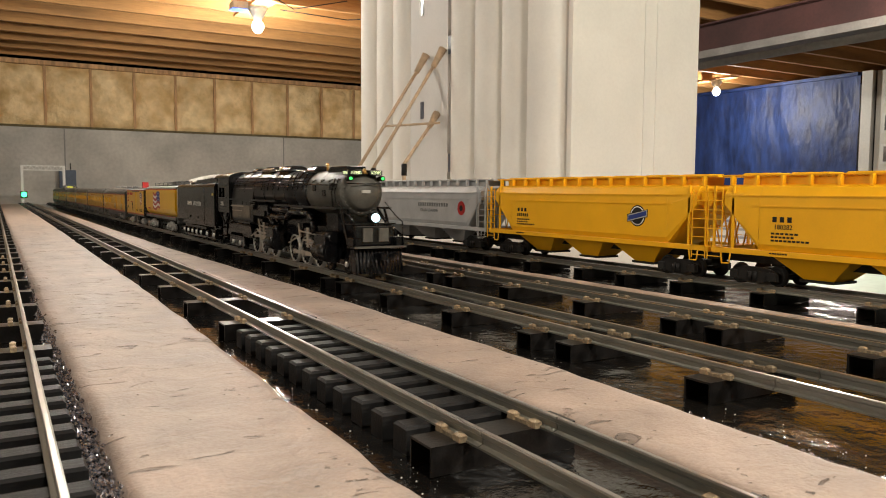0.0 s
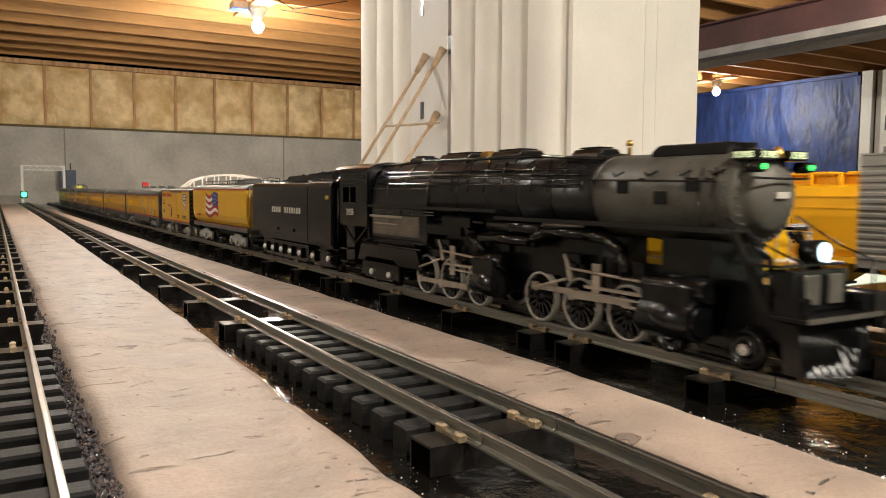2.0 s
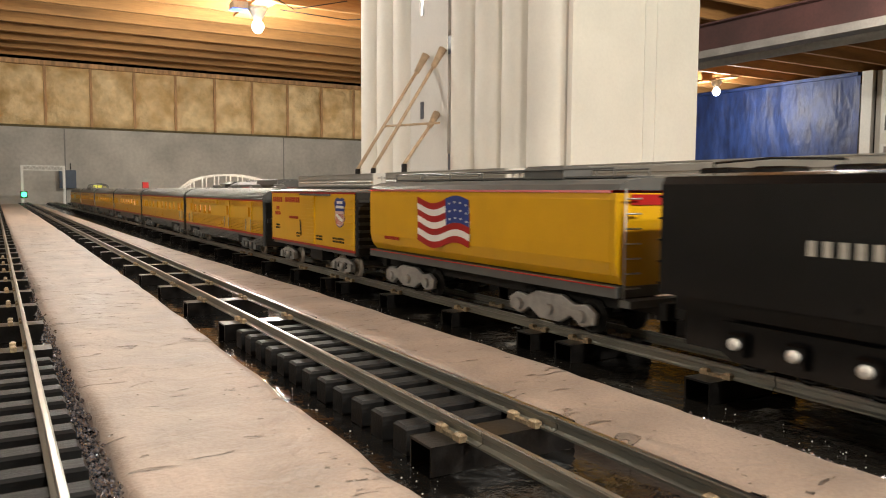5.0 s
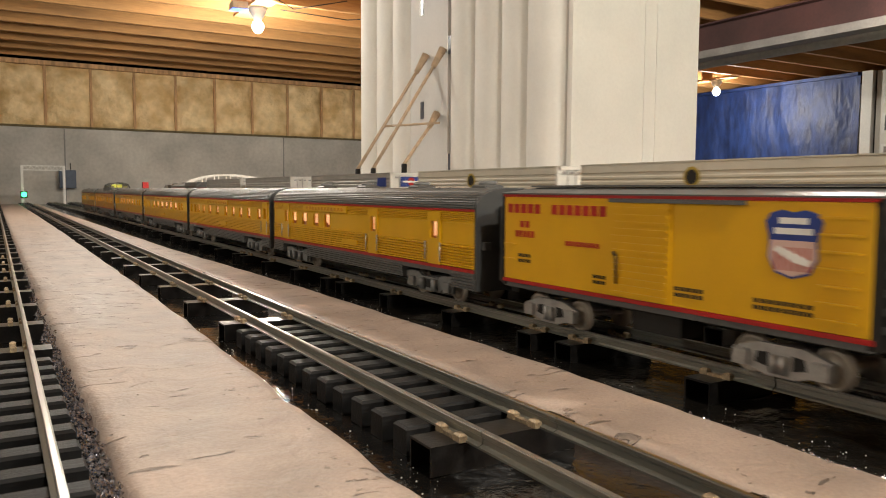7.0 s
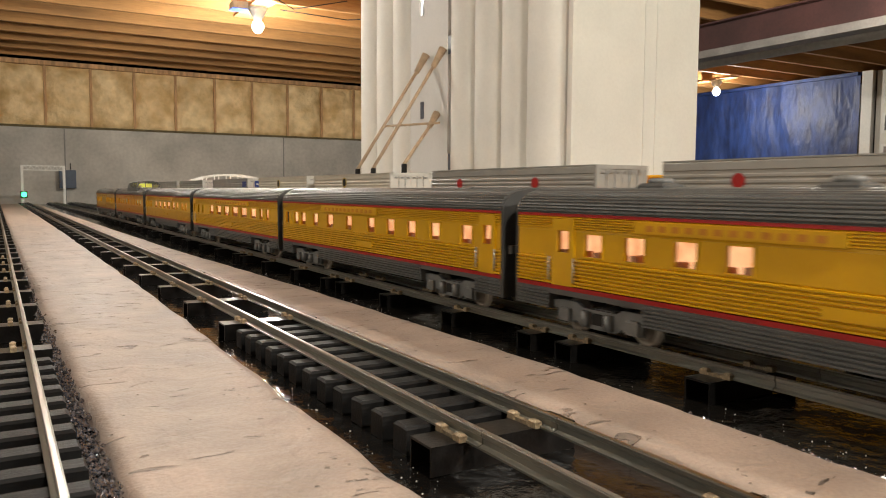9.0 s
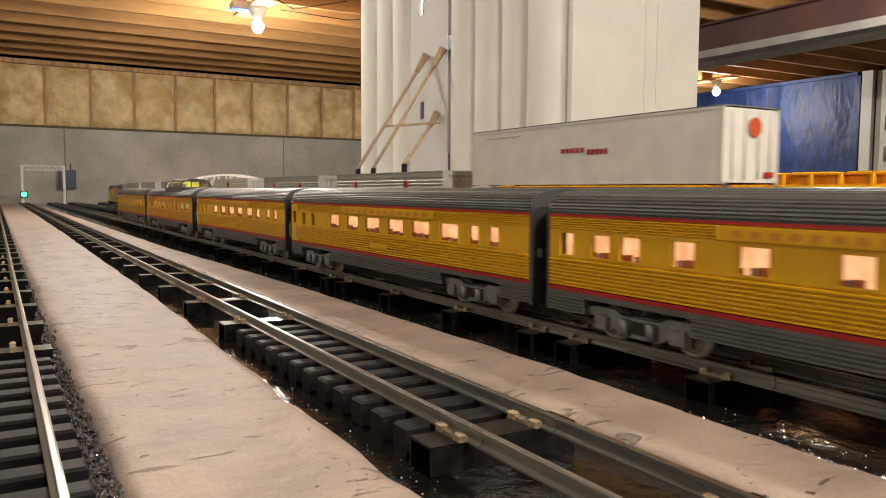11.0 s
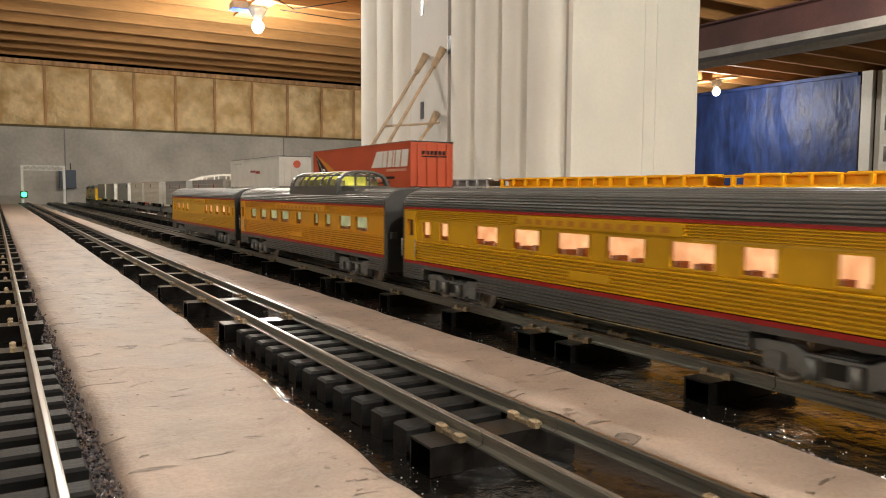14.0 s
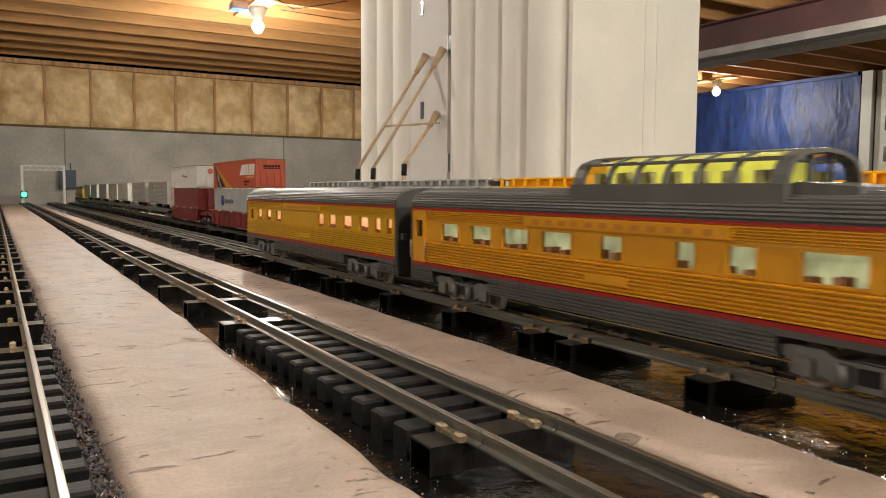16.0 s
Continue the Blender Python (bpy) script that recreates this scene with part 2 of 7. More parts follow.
HOPYELLOW = mat("hopper_yellow", (0.90, 0.45, 0.006), 0.42, var=0.03, scale=25, bump=0.04, fine=500, depth=0.0004)
RED = mat("stripe_red", (0.36, 0.008, 0.006), 0.4, var=0.05, scale=60)
HARBOR = mat("coach_grey", (0.095, 0.095, 0.090), 0.42, 0.0, var=0.08, scale=40, bump=0.05, fine=500)
TRUCKGREY = mat("truck_grey", (0.17, 0.17, 0.163), 0.5, 0.1, var=0.12, scale=90, bump=0.1, fine=500)
SILVER = mat("truck_silver", (0.42, 0.41, 0.39), 0.35, 0.5, var=0.12, scale=90, bump=0.1, fine=500)
TRAILER = mat("trailer_aluminium", (0.40, 0.39, 0.36), 0.4, 0.4, var=0.06, scale=30, bump=0.05, fine=500)
TRAILWHITE = mat("trailer_white", (0.66, 0.64, 0.58), 0.5, var=0.05, scale=30, bump=0.05, fine=500)
CREAM = mat("trailer_cream", (0.55, 0.51, 0.42), 0.45, 0.1, var=0.05, scale=30, bump=0.05, fine=500)
ORANGE = mat("container_orange", (0.50, 0.075, 0.022), 0.45, var=0.05, scale=20, bump=0.05, fine=500)
OXIDE = mat("well_car_oxide", (0.20, 0.015, 0.014), 0.45, var=0.1, scale=30, bump=0.05, fine=500)
GREYPAINT = mat("hopper_grey", (0.40, 0.40, 0.39), 0.5, var=0.06, scale=30, bump=0.05, fine=500)
WHITE = mat("white_paint", (0.75, 0.73, 0.68), 0.5, var=0.03, scale=60)
DARK = mat("dark_print", (0.02, 0.018, 0.016), 0.6, var=0.1, scale=60)
SILL = mat("sill_yellow", (0.80, 0.62, 0.02), 0.4, var=0.03, scale=60)
BLUE = mat("shield_blue", (0.015, 0.04, 0.22), 0.45, var=0.06, scale=60)
PINK = mat("shield_pale", (0.62, 0.42, 0.36), 0.5, var=0.06, scale=60)
DOWEL = mat("bare_dowel", (0.60, 0.44, 0.29), 0.65, var=0.1, scale=40, bump=0.1, fine=300)
COAL = mat("coal", (0.012, 0.012, 0.012), 0.4, var=0.3, scale=200, bump=0.5, fine=300)
GOLD = mat("gold_print", (0.42, 0.30, 0.04), 0.4, 0.3, var=0.05, scale=60)
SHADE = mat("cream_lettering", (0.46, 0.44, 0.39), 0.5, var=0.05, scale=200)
BRASS = mat("brass", (0.70, 0.42, 0.12), 0.3, 0.9, var=0.1, scale=90)
PORCELAIN = mat("porcelain", (0.75, 0.73, 0.70), 0.3, var=0.03, scale=60)
PANE = glass("window_glass")
BULB = glow("bulb_glow", (1.0, 0.88, 0.66), 9.0)
WARM = glow("interior_warm", (1.0, 0.60, 0.30), 1.0, 0.9, 55, (0.62, 0.23, 0.08))
GREENISH = glow("interior_green", (0.62, 0.66, 0.36), 0.55, 0.9, 60, (0.16, 0.20, 0.10))
DOMELIGHT = glow("interior_dome", (0.85, 0.80, 0.10), 0.75, 0.9, 50, (0.35, 0.33, 0.06))
HEADLAMP = glow("headlamp_glow", (0.62, 0.92, 1.0), 2.6)
NUMBERLIGHT = glow("number_board_glow", (0.80, 0.92, 0.50), 1.1)
GREENLAMP = glow("green_lamp", (0.05, 1.0, 0.25), 5.0)
CLASSLAMP = glow("class_lamp", (0.05, 0.9, 0.12), 2.2)
for surface, level in ((TAR, 0.5), (SLEEPER, 0.18), (BLACK, 0.42), (JACKET, 0.45), (GRAPHITE, 0.30), (CHANNEL, 0.32), (DARK, 0.2), (COAL, 0.2)):
    surface.node_tree.nodes["Principled BSDF"].inputs["Specular IOR Level"].default_value = level
OLIVE = mat("olive_strip", (0.16, 0.12, 0.05), 0.8, var=0.2, scale=12)
# ---- the basement room ----
WALL_Y, CEIL, FLOOR_Z = 8.6, 1.39, -1.15


def build_room():
    solid("floor", Geo().box(-3.2, 8.9, -6.6, 8.9, FLOOR_Z - 0.1, FLOOR_Z), FLOOR, "grey concrete basement floor", "floor", kind="structure")
    solid("wall_north", Geo().box(-3.2, 8.9, WALL_Y, WALL_Y + 0.2, FLOOR_Z, 0.73), CONCRETE, "bare grey poured concrete foundation wall", "wall", kind="structure")
    solid("wall_west", Geo().box(-3.4, -3.2, -6.6, 8.8, FLOOR_Z, CEIL), CONCRETE, "bare grey concrete side wall", "wall", kind="structure")
    solid("wall_south", Geo().box(-3.2, 8.9, -6.8, -6.6, FLOOR_Z, CEIL), DRYWALL, "white painted basement wall", "wall", kind="structure")
    solid("wall_east", Geo().box(8.7, 8.9, -6.6, 8.6, FLOOR_Z, CEIL), CONCRETE, "grey concrete wall behind the tarp", "wall", kind="structure")
    # joints and form lines in the concrete
    g = Geo()
    for x in (0.62, 2.9, 5.2):
        g.box(x, x + 0.012, WALL_Y - 0.004, WALL_Y + 0.01, FLOOR_Z, 0.725)
    solid("trim", g, FLOOR, "dark formwork joints in the concrete wall", "joint", kind="structure")
    # open joists with the subfloor above, all one mesh
    g = Geo().box(-3.2, 8.9, -6.6, 8.8, CEIL + 0.235, CEIL + 0.26)
    y = -3.0 - 0.406 * 8
    while y < WALL_Y:
        g.box(-3.2, 4.72, y, y + 0.038, CEIL, CEIL + 0.234)
        g.box(4.74, 8.9, y + 0.05, y + 0.088, CEIL, CEIL + 0.234)
        y += 0.406
    solid("ceiling", g, WOOD, "open wooden floor joists and plank subfloor", "ceiling", kind="structure")
    solid("wall_plate", Geo().box(-3.2, 8.7, WALL_Y - 0.02, WALL_Y + 0.2, CEIL - 0.046, CEIL - 0.002), STUDTAN, "pale wooden top plate of the stud wall", "plate", kind="structure")
    solid("wall_sill", Geo().box(-3.2, 8.7, WALL_Y - 0.012, WALL_Y + 0.2, 0.732, 0.752), OLIVE, "thin dark strip under the insulation", "plate", kind="structure")


def build_insulation():
    """Kraft faced batts between studs on the upper half of the far wall."""
    wall = thing("insulated_wall", "upper stud wall filled with tan kraft-faced insulation batts", "wall", kind="structure")
    part("sheathing", Geo().box(-3.2, 8.7, WALL_Y + 0.12, WALL_Y + 0.2, 0.753, CEIL - 0.047), STUD, wall)
    x, i = -2.866, 0
    stud = Geo().box(-0.012, 0.012, WALL_Y + 0.006, WALL_Y + 0.118, 0.753, CEIL - 0.047).mesh("stud")
    rnd = random.Random(4)
    while x < 8.2:
        s = part("stud", stud, STUDTAN, wall)
        s.location.x = x
        n, m = 13, 19
        v, f = [], []
        ph = rnd.random() * 6
        for a in range(n):
            for b in range(m):
                u, w = a / (n - 1), b / (m - 1)
                puff = 0.045 * (1 - (2 * u - 1) ** 4) * (1 - (2 * w - 1) ** 6) + 0.014 * noise.noise((ph + 3 * u, 4 * w, ph)) + 0.010 * noise.noise((ph * 3 + 9 * u, 11 * w, 2))
                v.append((x + 0.0125 + u * 0.391, WALL_Y + 0.024 - puff, 0.754 + w * (CEIL - 0.803)))
        for a in range(n - 1):
            for b in range(m - 1):
                k = a * m + b
                f.append((k, k + m, k + m + 1, k + 1))
        part("batt", Geo().add(v, f, True), KRAFT, wall)
        x += 0.4165
        i += 1


def build_beam():
    b = thing("steel_beam", "dark red primed steel I-beam under the joists", "beam", kind="structure")
    z0, z1, xb = 1.135, CEIL - 0.003, 4.70
    part("web", Geo().box(xb - 0.006, xb + 0.006, -6.58, 8.58, z0 + 0.012, z1 - 0.012), BEAM, b)
    part("top_flange", Geo().box(xb - 0.075, xb + 0.075, -6.58, 8.58, z1 - 0.012, z1), BEAM, b)
    part("bottom_flange", Geo().box(xb - 0.075, xb + 0.075, -6.58, 8.58, z0, z0 + 0.012), FLANGE, b, "grey lower flange")
    part("edge_board", Geo().box(xb - 0.080, xb - 0.076, -6.58, 8.58, z0 - 0.004, z0 + 0.05), FLANGE, b, "grey edge strip")
    pipe = Geo().rod((5.05, -3.0, 1.19), (5.05, 8.5, 1.19), 0.055, seg=16)
    solid("duct", pipe, TRAILER, "bluish grey metal duct along the beam", "duct", kind="structure")


def build_tarp():
    """A hanging sheet with folds."""
    n, m = 260, 60
    v, f = [], []
    for a in range(n):
        for b in range(m):
            y, z = 4.75 + 3.75 * a / (n - 1), FLOOR_Z + 0.02 + (CEIL - 0.05 - FLOOR_Z) * b / (m - 1)
            fold = 0.016 * noise.noise((y * 2.6, z * 0.8, 2)) + 0.016 * noise.noise((y * 5 + 0.4 * math.sin(z * 4), z * 1.6, 5)) + 0.005 * noise.noise((y * 13, z * 6, 8)) + 0.003 * noise.noise((y * 30, z * 24, 3))
            v.append((7.85 + fold, y, z))
    for a in range(n - 1):
        for b in range(m - 1):
            k = a * m + b
            f.append((k, k + 1, k + m + 1, k + m))
    t = thing("tarp", "creased blue plastic tarp hanging from the joists", "tarp")
    part("sheet", Geo().add(v, f, True), TARP, t)
    part("hem", Geo().box(7.80, 7.90, 4.75, 8.5, CEIL - 0.035, CEIL - 0.001), TARP, t, "folded blue hem nailed to the joists")


def build_display_wall():
    w = thing("partition_wall", "white partition with a column of framed pictures", "wall", kind="structure")
    part("panel", Geo().box(7.70, 7.80, 1.2, 4.50, FLOOR_Z, CEIL - 0.03), DRYWALL, w)
    part("edge_post", Geo().box(7.66, 7.82, 4.51, 4.62, FLOOR_Z, CEIL - 0.025), WHITE, w, "white painted end post")
    part("seam", Geo().box(7.694, 7.70, 4.485, 4.497, FLOOR_Z, CEIL - 0.03), DARK, w)
    for k, z in enumerate((1.12, 0.83, 0.52)):
        p = thing("picture", "small framed railway picture on the white partition", "picture", "pictures on the partition", at=pose(7.694, 4.27, z))
        part("frame", Geo().box(-0.012, 0.0, -0.14, 0.14, -0.10, 0.10), WHITE, p, "pale frame")
        part("print", Geo().box(-0.0145, -0.0125, -0.11, 0.11, -0.075, 0.075), mat("print_tone", [(0.30, 0.16, 0.08), (0.18, 0.18, 0.17), (0.26, 0.22, 0.2)][k], 0.5, var=0.3, scale=12), p)


def build_lamps():
    # The six added lamps get the same fixture as the two visible bulbs.
    for x, y, z, w in LAMPS:
        t = thing("ceiling_bulb", "bare glowing bulb in a white porcelain holder, six of them added out of view", "lamp", "bare bulbs on the joists", at=pose(x, y, z))
        top = CEIL - z - 0.02
        part("mount_board", Geo().box(-0.07, 0.07, -0.24, 0.36, top + 0.0005, top + 0.0195), WOOD, t, "wooden board between two joists")
        part("holder", Geo().lathe([(0.001, top), (0.062, top), (0.062, top - 0.02), (0.045, top - 0.05), (0.026, top - 0.085), (0.001, top - 0.085)], (0, 0, 0), "z", 20), PORCELAIN, t, "white porcelain holder")
        part("bulb", Geo().ball((0, 0, 0), 0.042, 16, 1.1), BULB, t, "lit frosted bulb")
    # a metal junction box and small parts beside the visible bulb
    t = thing("junction_box", "small steel junction box on a joist", "electrical box", at=pose(1.47, 5.25, CEIL))
    part("box", Geo().box(-0.05, 0.05, -0.05, 0.05, -0.045, 0), TRAILER, t)
    part("cover", Geo().box(-0.055, 0.055, -0.055, 0.055, -0.05, -0.046), BLUE, t, "blue cover plate")
    cab = Geo().path([(1.2, 5.2, CEIL - 0.006), (0.9, 4.6, CEIL - 0.03), (0.5, 4.9, CEIL - 0.01), (0.1, 4.4, CEIL - 0.03), (-0.5, 4.7, CEIL - 0.01)], 0.005, 6)
    for pts in (((2.05, 4.75, -0.02), (1.75, 4.95, -0.07), (1.35, 4.60, -0.03), (1.10, 4.35, -0.08)), ((0.95, 4.9, -0.01), (1.15, 4.75, -0.08), (1.30, 4.9, -0.02)), ((2.6, 5.0, -0.01), (2.2, 5.1, -0.06), (1.75, 5.22, -0.02))):
        wire = Geo().path([(x, y, CEIL + z) for x, y, z in pts], 0.0035, 6)
        solid("ceiling_wire", wire, DARK, "thin dark wire sagging below the joists", "cable", "loose wires on the joists")
    solid("ceiling_cable", cab, DARK, "dark electrical cable looped below the joists", "cable")
    b = thing("wall_box", "blue electrical box with conduit on the concrete wall", "electrical box", at=pose(0.64, WALL_Y - 0.002, 0.25))
    part("box", Geo().box(-0.075, 0.075, -0.09, 0, -0.12, 0.06), BOXBLUE, b)
    part("conduit", Geo().rod((0.03, -0.03, 0.06), (0.03, -0.03, 0.13), 0.004), DARK, b)


# ---- the bench ----
TABLE = -0.025


def build_bench():
    b = thing("layout_bench", "wide bench top coated in glossy black", "table", kind="structure")

    def sheet(x0, x1, y0, y1, n, m, amp):
        xs, ys = np.linspace(x0, x1, n), np.linspace(y0, y1, m)
        v = [(x, y, TABLE + 0.0012 * noise.noise((x * 30, y * 30, 0)) + amp * noise.noise((x * 120, y * 120, 1)) + amp * 0.6 * noise.noise((x * 260, y * 260, 2))) for x in xs for y in ys]
        f = [(k, k + m, k + m + 1, k + 1) for a in range(n - 1) for k in range(a * m, a * m + m - 1)]
        part("coating", Geo().add(v, f, True), TAR, b, "glossy rippled black coating")

    sheet(-0.2, 1.02, -0.2, 1.5, 330, 440, 0.0005)
    sheet(-0.2, 1.02, 1.502, 8.3, 120, 420, 0.0006)
    sheet(-1.4, -0.202, -6.0, 8.3, 40, 220, 0.0008)
    sheet(-0.2, 1.02, -6.0, -0.202, 60, 240, 0.0008)
    part("deck", Geo().box(-1.4, 2.9, -6.0, 8.3, TABLE - 0.05, TABLE - 0.004), DECK, b)
    part("far_board", Geo().box(1.022, 2.9, -6.0, 0.93, TABLE - 0.0035, TABLE + 0.004), MINT, b, "pale mint painted board")
    part("white_board", Geo().box(1.022, 2.9, 0.931, 8.3, TABLE - 0.0035, TABLE + 0.004), WHITE, b, "white painted board")
    part("apron", Geo().box(-1.43, -1.402, -6.0, 8.3, TABLE - 0.2, TABLE), DECK, b)
    for x in (-1.2, 0.8, 2.7):
        for y in (-5.8, -3.2, -0.7, 2.2, 5.2, 8.1):
            part("leg", Geo().box(x - 0.045, x + 0.045, y - 0.045, y + 0.045, FLOOR_Z, TABLE - 0.051), WOOD, b)


def strip(name, left, right, y0, y1, top, label, nx=14, step=0.012, seed=0, rough=0.0016):
    """A raised band of trowelled plaster with wandering edges. left, right: x at a given y."""
    ys, y = [], y0
    while y < y1:
        ys.append(y)
        y += step * (1 + max(0, y, -4 * y) * 2.2)
    ys.append(y1)
    v, f = [], []
    for y in ys:
        a = left(y) + 0.0035 * noise.noise((y * 16, seed, 0)) + 0.0018 * noise.noise((y * 60, seed, 4))
        b = right(y) + 0.0030 * noise.noise((y * 14, seed, 9)) + 0.0022 * noise.noise((y * 70, seed, 7)) + 0.001 * noise.noise((y * 190, seed, 7))
        v.append((a - 0.002, y, TABLE - 0.003))
        for i in range(nx):
            u = i / (nx - 1)
            x = a + (b - a) * u
            edge = 0.0022 * (abs(2 * u - 1) ** 14)
            z = top - edge + rough * noise.noise((x * 30, y * 18, seed)) + 0.0006 * noise.noise((x * 130, y * 60, seed))
            v.append((x, y, z))
        v.append((b + 0.002, y, TABLE - 0.003))
    w = nx + 2
    for r in range(len(ys) - 1):
        for i in range(w - 1):
            k = r * w + i
            f.append((k, k + 1, k + w + 1, k + w))
    return solid(name, Geo().add(v, f, True), PLASTER, label, "plaster strip", "plaster strips between the tracks", kind="structure")


def lerp(pairs):
    def at(y):
        if y <= pairs[0][0]:
            return pairs[0][1]
        for (a, p), (b, q) in zip(pairs, pairs[1:]):
            if y <= b:
                return p + (q - p) * (y - a) / (b - a)
        return pairs[-1][1]
    return at


def build_strips():
    strip("plaster_strip", lerp([(0, 0.050), (0.5, 0.047), (0.9, 0.042), (2, 0.039), (8, 0.036)]),
          lerp([(0.2, 0.160), (0.48, 0.161), (0.69, 0.165), (1.03, 0.172), (3, 0.183), (8, 0.187)]), -5.9, 7.6, -0.0125, "beige trowelled plaster strip with scratches", 18, seed=1)
    strip("plaster_strip", lerp([(0, 0.292), (3, 0.288), (8, 0.286)]),
          lerp([(0.2, 0.364), (0.46, 0.373), (0.6, 0.372), (1, 0.370), (1.8, 0.348), (4.6, 0.333), (8, 0.33)]), -5.9, 7.8, -0.0125, "beige plaster strip beside the steam train's track", 14, seed=5, rough=0.0008)
    strip("plaster_strip", lerp([(0, 0.722), (0.7, 0.738), (3, 0.74), (8, 0.74)]), lerp([(0, 0.766), (0.7, 0.772), (8, 0.772)]), -5.9, 7.8, -0.0125, "narrow tan strip beside the siding", 8, seed=8, rough=0.0006)
    # pale metal grit along the nearest track's edge, its glints put into the colour
    rnd = random.Random(11)

    def chips(count, spot, lo, hi):
        g = Geo()
        for _ in range(count):
            x, y, z = spot()
            r = rnd.uniform(lo, hi)
            q = [rnd.uniform(0.6, 1.2) * r for _ in range(6)]
            g.add([(x - q[0], y, z), (x, y - q[1], z), (x + q[2], y, z), (x, y + q[3], z), (x, y, z + q[4]), (x, y, z - q[5])],
                  [(0, 1, 4), (1, 2, 4), (2, 3, 4), (3, 0, 4), (1, 0, 5), (2, 1, 5), (3, 2, 5), (0, 3, 5)])
        return g

    solid("gravel", chips(6500, lambda: (0.0400 + 0.0062 * rnd.uniform(-1, 1), -0.1 + 3.2 * rnd.random() ** 1.8, TABLE + 0.001 + 0.009 * rnd.random() ** 1.5), 0.0008, 0.0022), GLINT_METAL, "pale metal grit standing in for glints along the plaster edge", "gravel", kind="stuff")
    # beads added where lamp reflections glint on the coating
    solid("coating_beads", chips(1500, lambda: (0.3790 + 0.0050 * rnd.gauss(0, 0.7), 0.0 + 0.62 * rnd.random() ** 1.5, TABLE + 0.001 + 0.003 * rnd.random()), 0.0009, 0.0022), GLINT_METAL, "pale metal beads added for the coating's glints beside the plaster", "gravel", kind="stuff")
    # bright specks stand in for small reflections on the coating
    spots = [(0.392, 0.025, 0.02, 1.3, 260), (0.179, 0.006, 0.1, 1.2, 120), (0.56, 0.03, 0.2, 1.1, 150), (0.81, 0.03, 0.35, 1.2, 120)]
    for cx, w, y0, y1, count in spots:
        solid("coating_grit", chips(count, lambda: (cx + w * rnd.gauss(0, 0.6), y0 + (y1 - y0) * rnd.random() ** 1.3, TABLE + 0.0012), 0.00025, 0.00075), GLINT_PALE, "tiny pale specks painted as glints on the black coating", "grit", kind="stuff")


# Near-white colour that plays the coating's sparkle.
GLINT_PALE = mat("pale_glints", (0.78, 0.75, 0.70), 0.25, var=0.15, scale=300, bump=0.0)
# Pale metal in place of dark grit, so the glints are in the material.
GLINT_METAL = mat("glint_metal_grit", (0.50, 0.48, 0.52), 0.24, 0.85, var=0.3, scale=300, bump=0.0)

BOXBLUE = mat("box_blue_grey", (0.05, 0.075, 0.12), 0.5, var=0.1, scale=20)

# ---- tracks ----
HALF = 0.0242


def rail_geo(y0, y1):
    p = [(-0.0035, -0.0088), (0.0035, -0.0088), (0.0035, -0.0076), (0.0008, -0.0066), (0.0008, -0.0034), (0.0018, -0.0026), (0.0018, -0.0004),
         (0.0013, 0), (-0.0013, 0), (-0.0018, -0.0004), (-0.0018, -0.0026), (-0.0008, -0.0034), (-0.0008, -0.0066), (-0.0035, -0.0076)]
    return Geo().prism(p, y0, y1)


def channel_geo():
    w, h, t, L = 0.0115, 0.0158, 0.0014, 0.0475
    top = -0.0089
    p = [(-w, top - h), (-w, top), (w, top), (w, top - h), (w + 0.003, top - h), (w + 0.003, top - h - 0.0008), (w - t, top - h - 0.0008), (w - t, top - t), (-w + t, top - t), (-w + t, top - h)]
    return Geo().prism(p, -L, L, "x")


def clip_geo():
    g = Geo()
    for s in (-1, 1):
        for k in (-1, 1):
            g.chunk(s * 0.0047 - 0.0024, s * 0.0047 + 0.0024, k * 0.0098 - 0.0032, k * 0.0098 + 0.0032, -0.0088, -0.0042, 0.0012)
        g.box(s * 0.0050 - 0.0016, s * 0.0050 + 0.0016, -0.0070, 0.0070, -0.0088, -0.0066)
    return g


def build_track(name, x, ties, sleepers, label, near=1.7):
    tr = thing(name, label, "railway track", "model railway tracks", at=pose(x, 0, 0))
    cuts = [-5.9, -4.0, -2.2, -0.6, 0.317, 1.25, 2.18, 3.1, 4.4, 5.7, 7.0, 8.2]
    for s in (-1, 1):
        for a, b in zip(cuts, cuts[1:]):
            part("rail", rail_geo(a + 0.0004, b - 0.0004), RAIL, tr).location.x = s * HALF
            part("railhead", Geo().box(-0.0012, 0.0012, a + 0.0004, b - 0.0004, 0, 0.0003), RAILTOP, tr, "polished running surface").location.x = s * HALF
    for y in ties:
        t = part("channel_tie", TIE, CHANNEL, tr)
        t.location = (0.0015 * noise.noise((y * 9, x, 0)) - (0.006 if x < 0 else 0), y, 0)
        if -0.1 < y < near:
            for s in (-1, 1):
                c = part("rail_clip", CLIPM, CLIP, t)
                c.location, c.rotation_euler = (s * HALF, 0.004 * noise.noise((y * 31, s, x)), 0), (0, 0, 0.12 * noise.noise((y * 17, s, 3)))
    for y in sleepers:
        part("sleeper", SLEEP, SLEEPER, tr).location = (0.001 * noise.noise((y * 99, x, 1)) - (0.005 if x < 0 else 0), y, 0)
    return tr


TIE, CLIPM = channel_geo().mesh("channel_tie"), clip_geo().mesh("rail_clip")
SLEEP = Geo().chunk(-0.0435, 0.0435, -0.0082, 0.0082, TABLE, -0.0089, 0.0016).mesh("sleeper")
for s, m in ((TIE, CHANNEL), (CLIPM, CLIP), (SLEEP, SLEEPER)):
    s.materials.append(m)


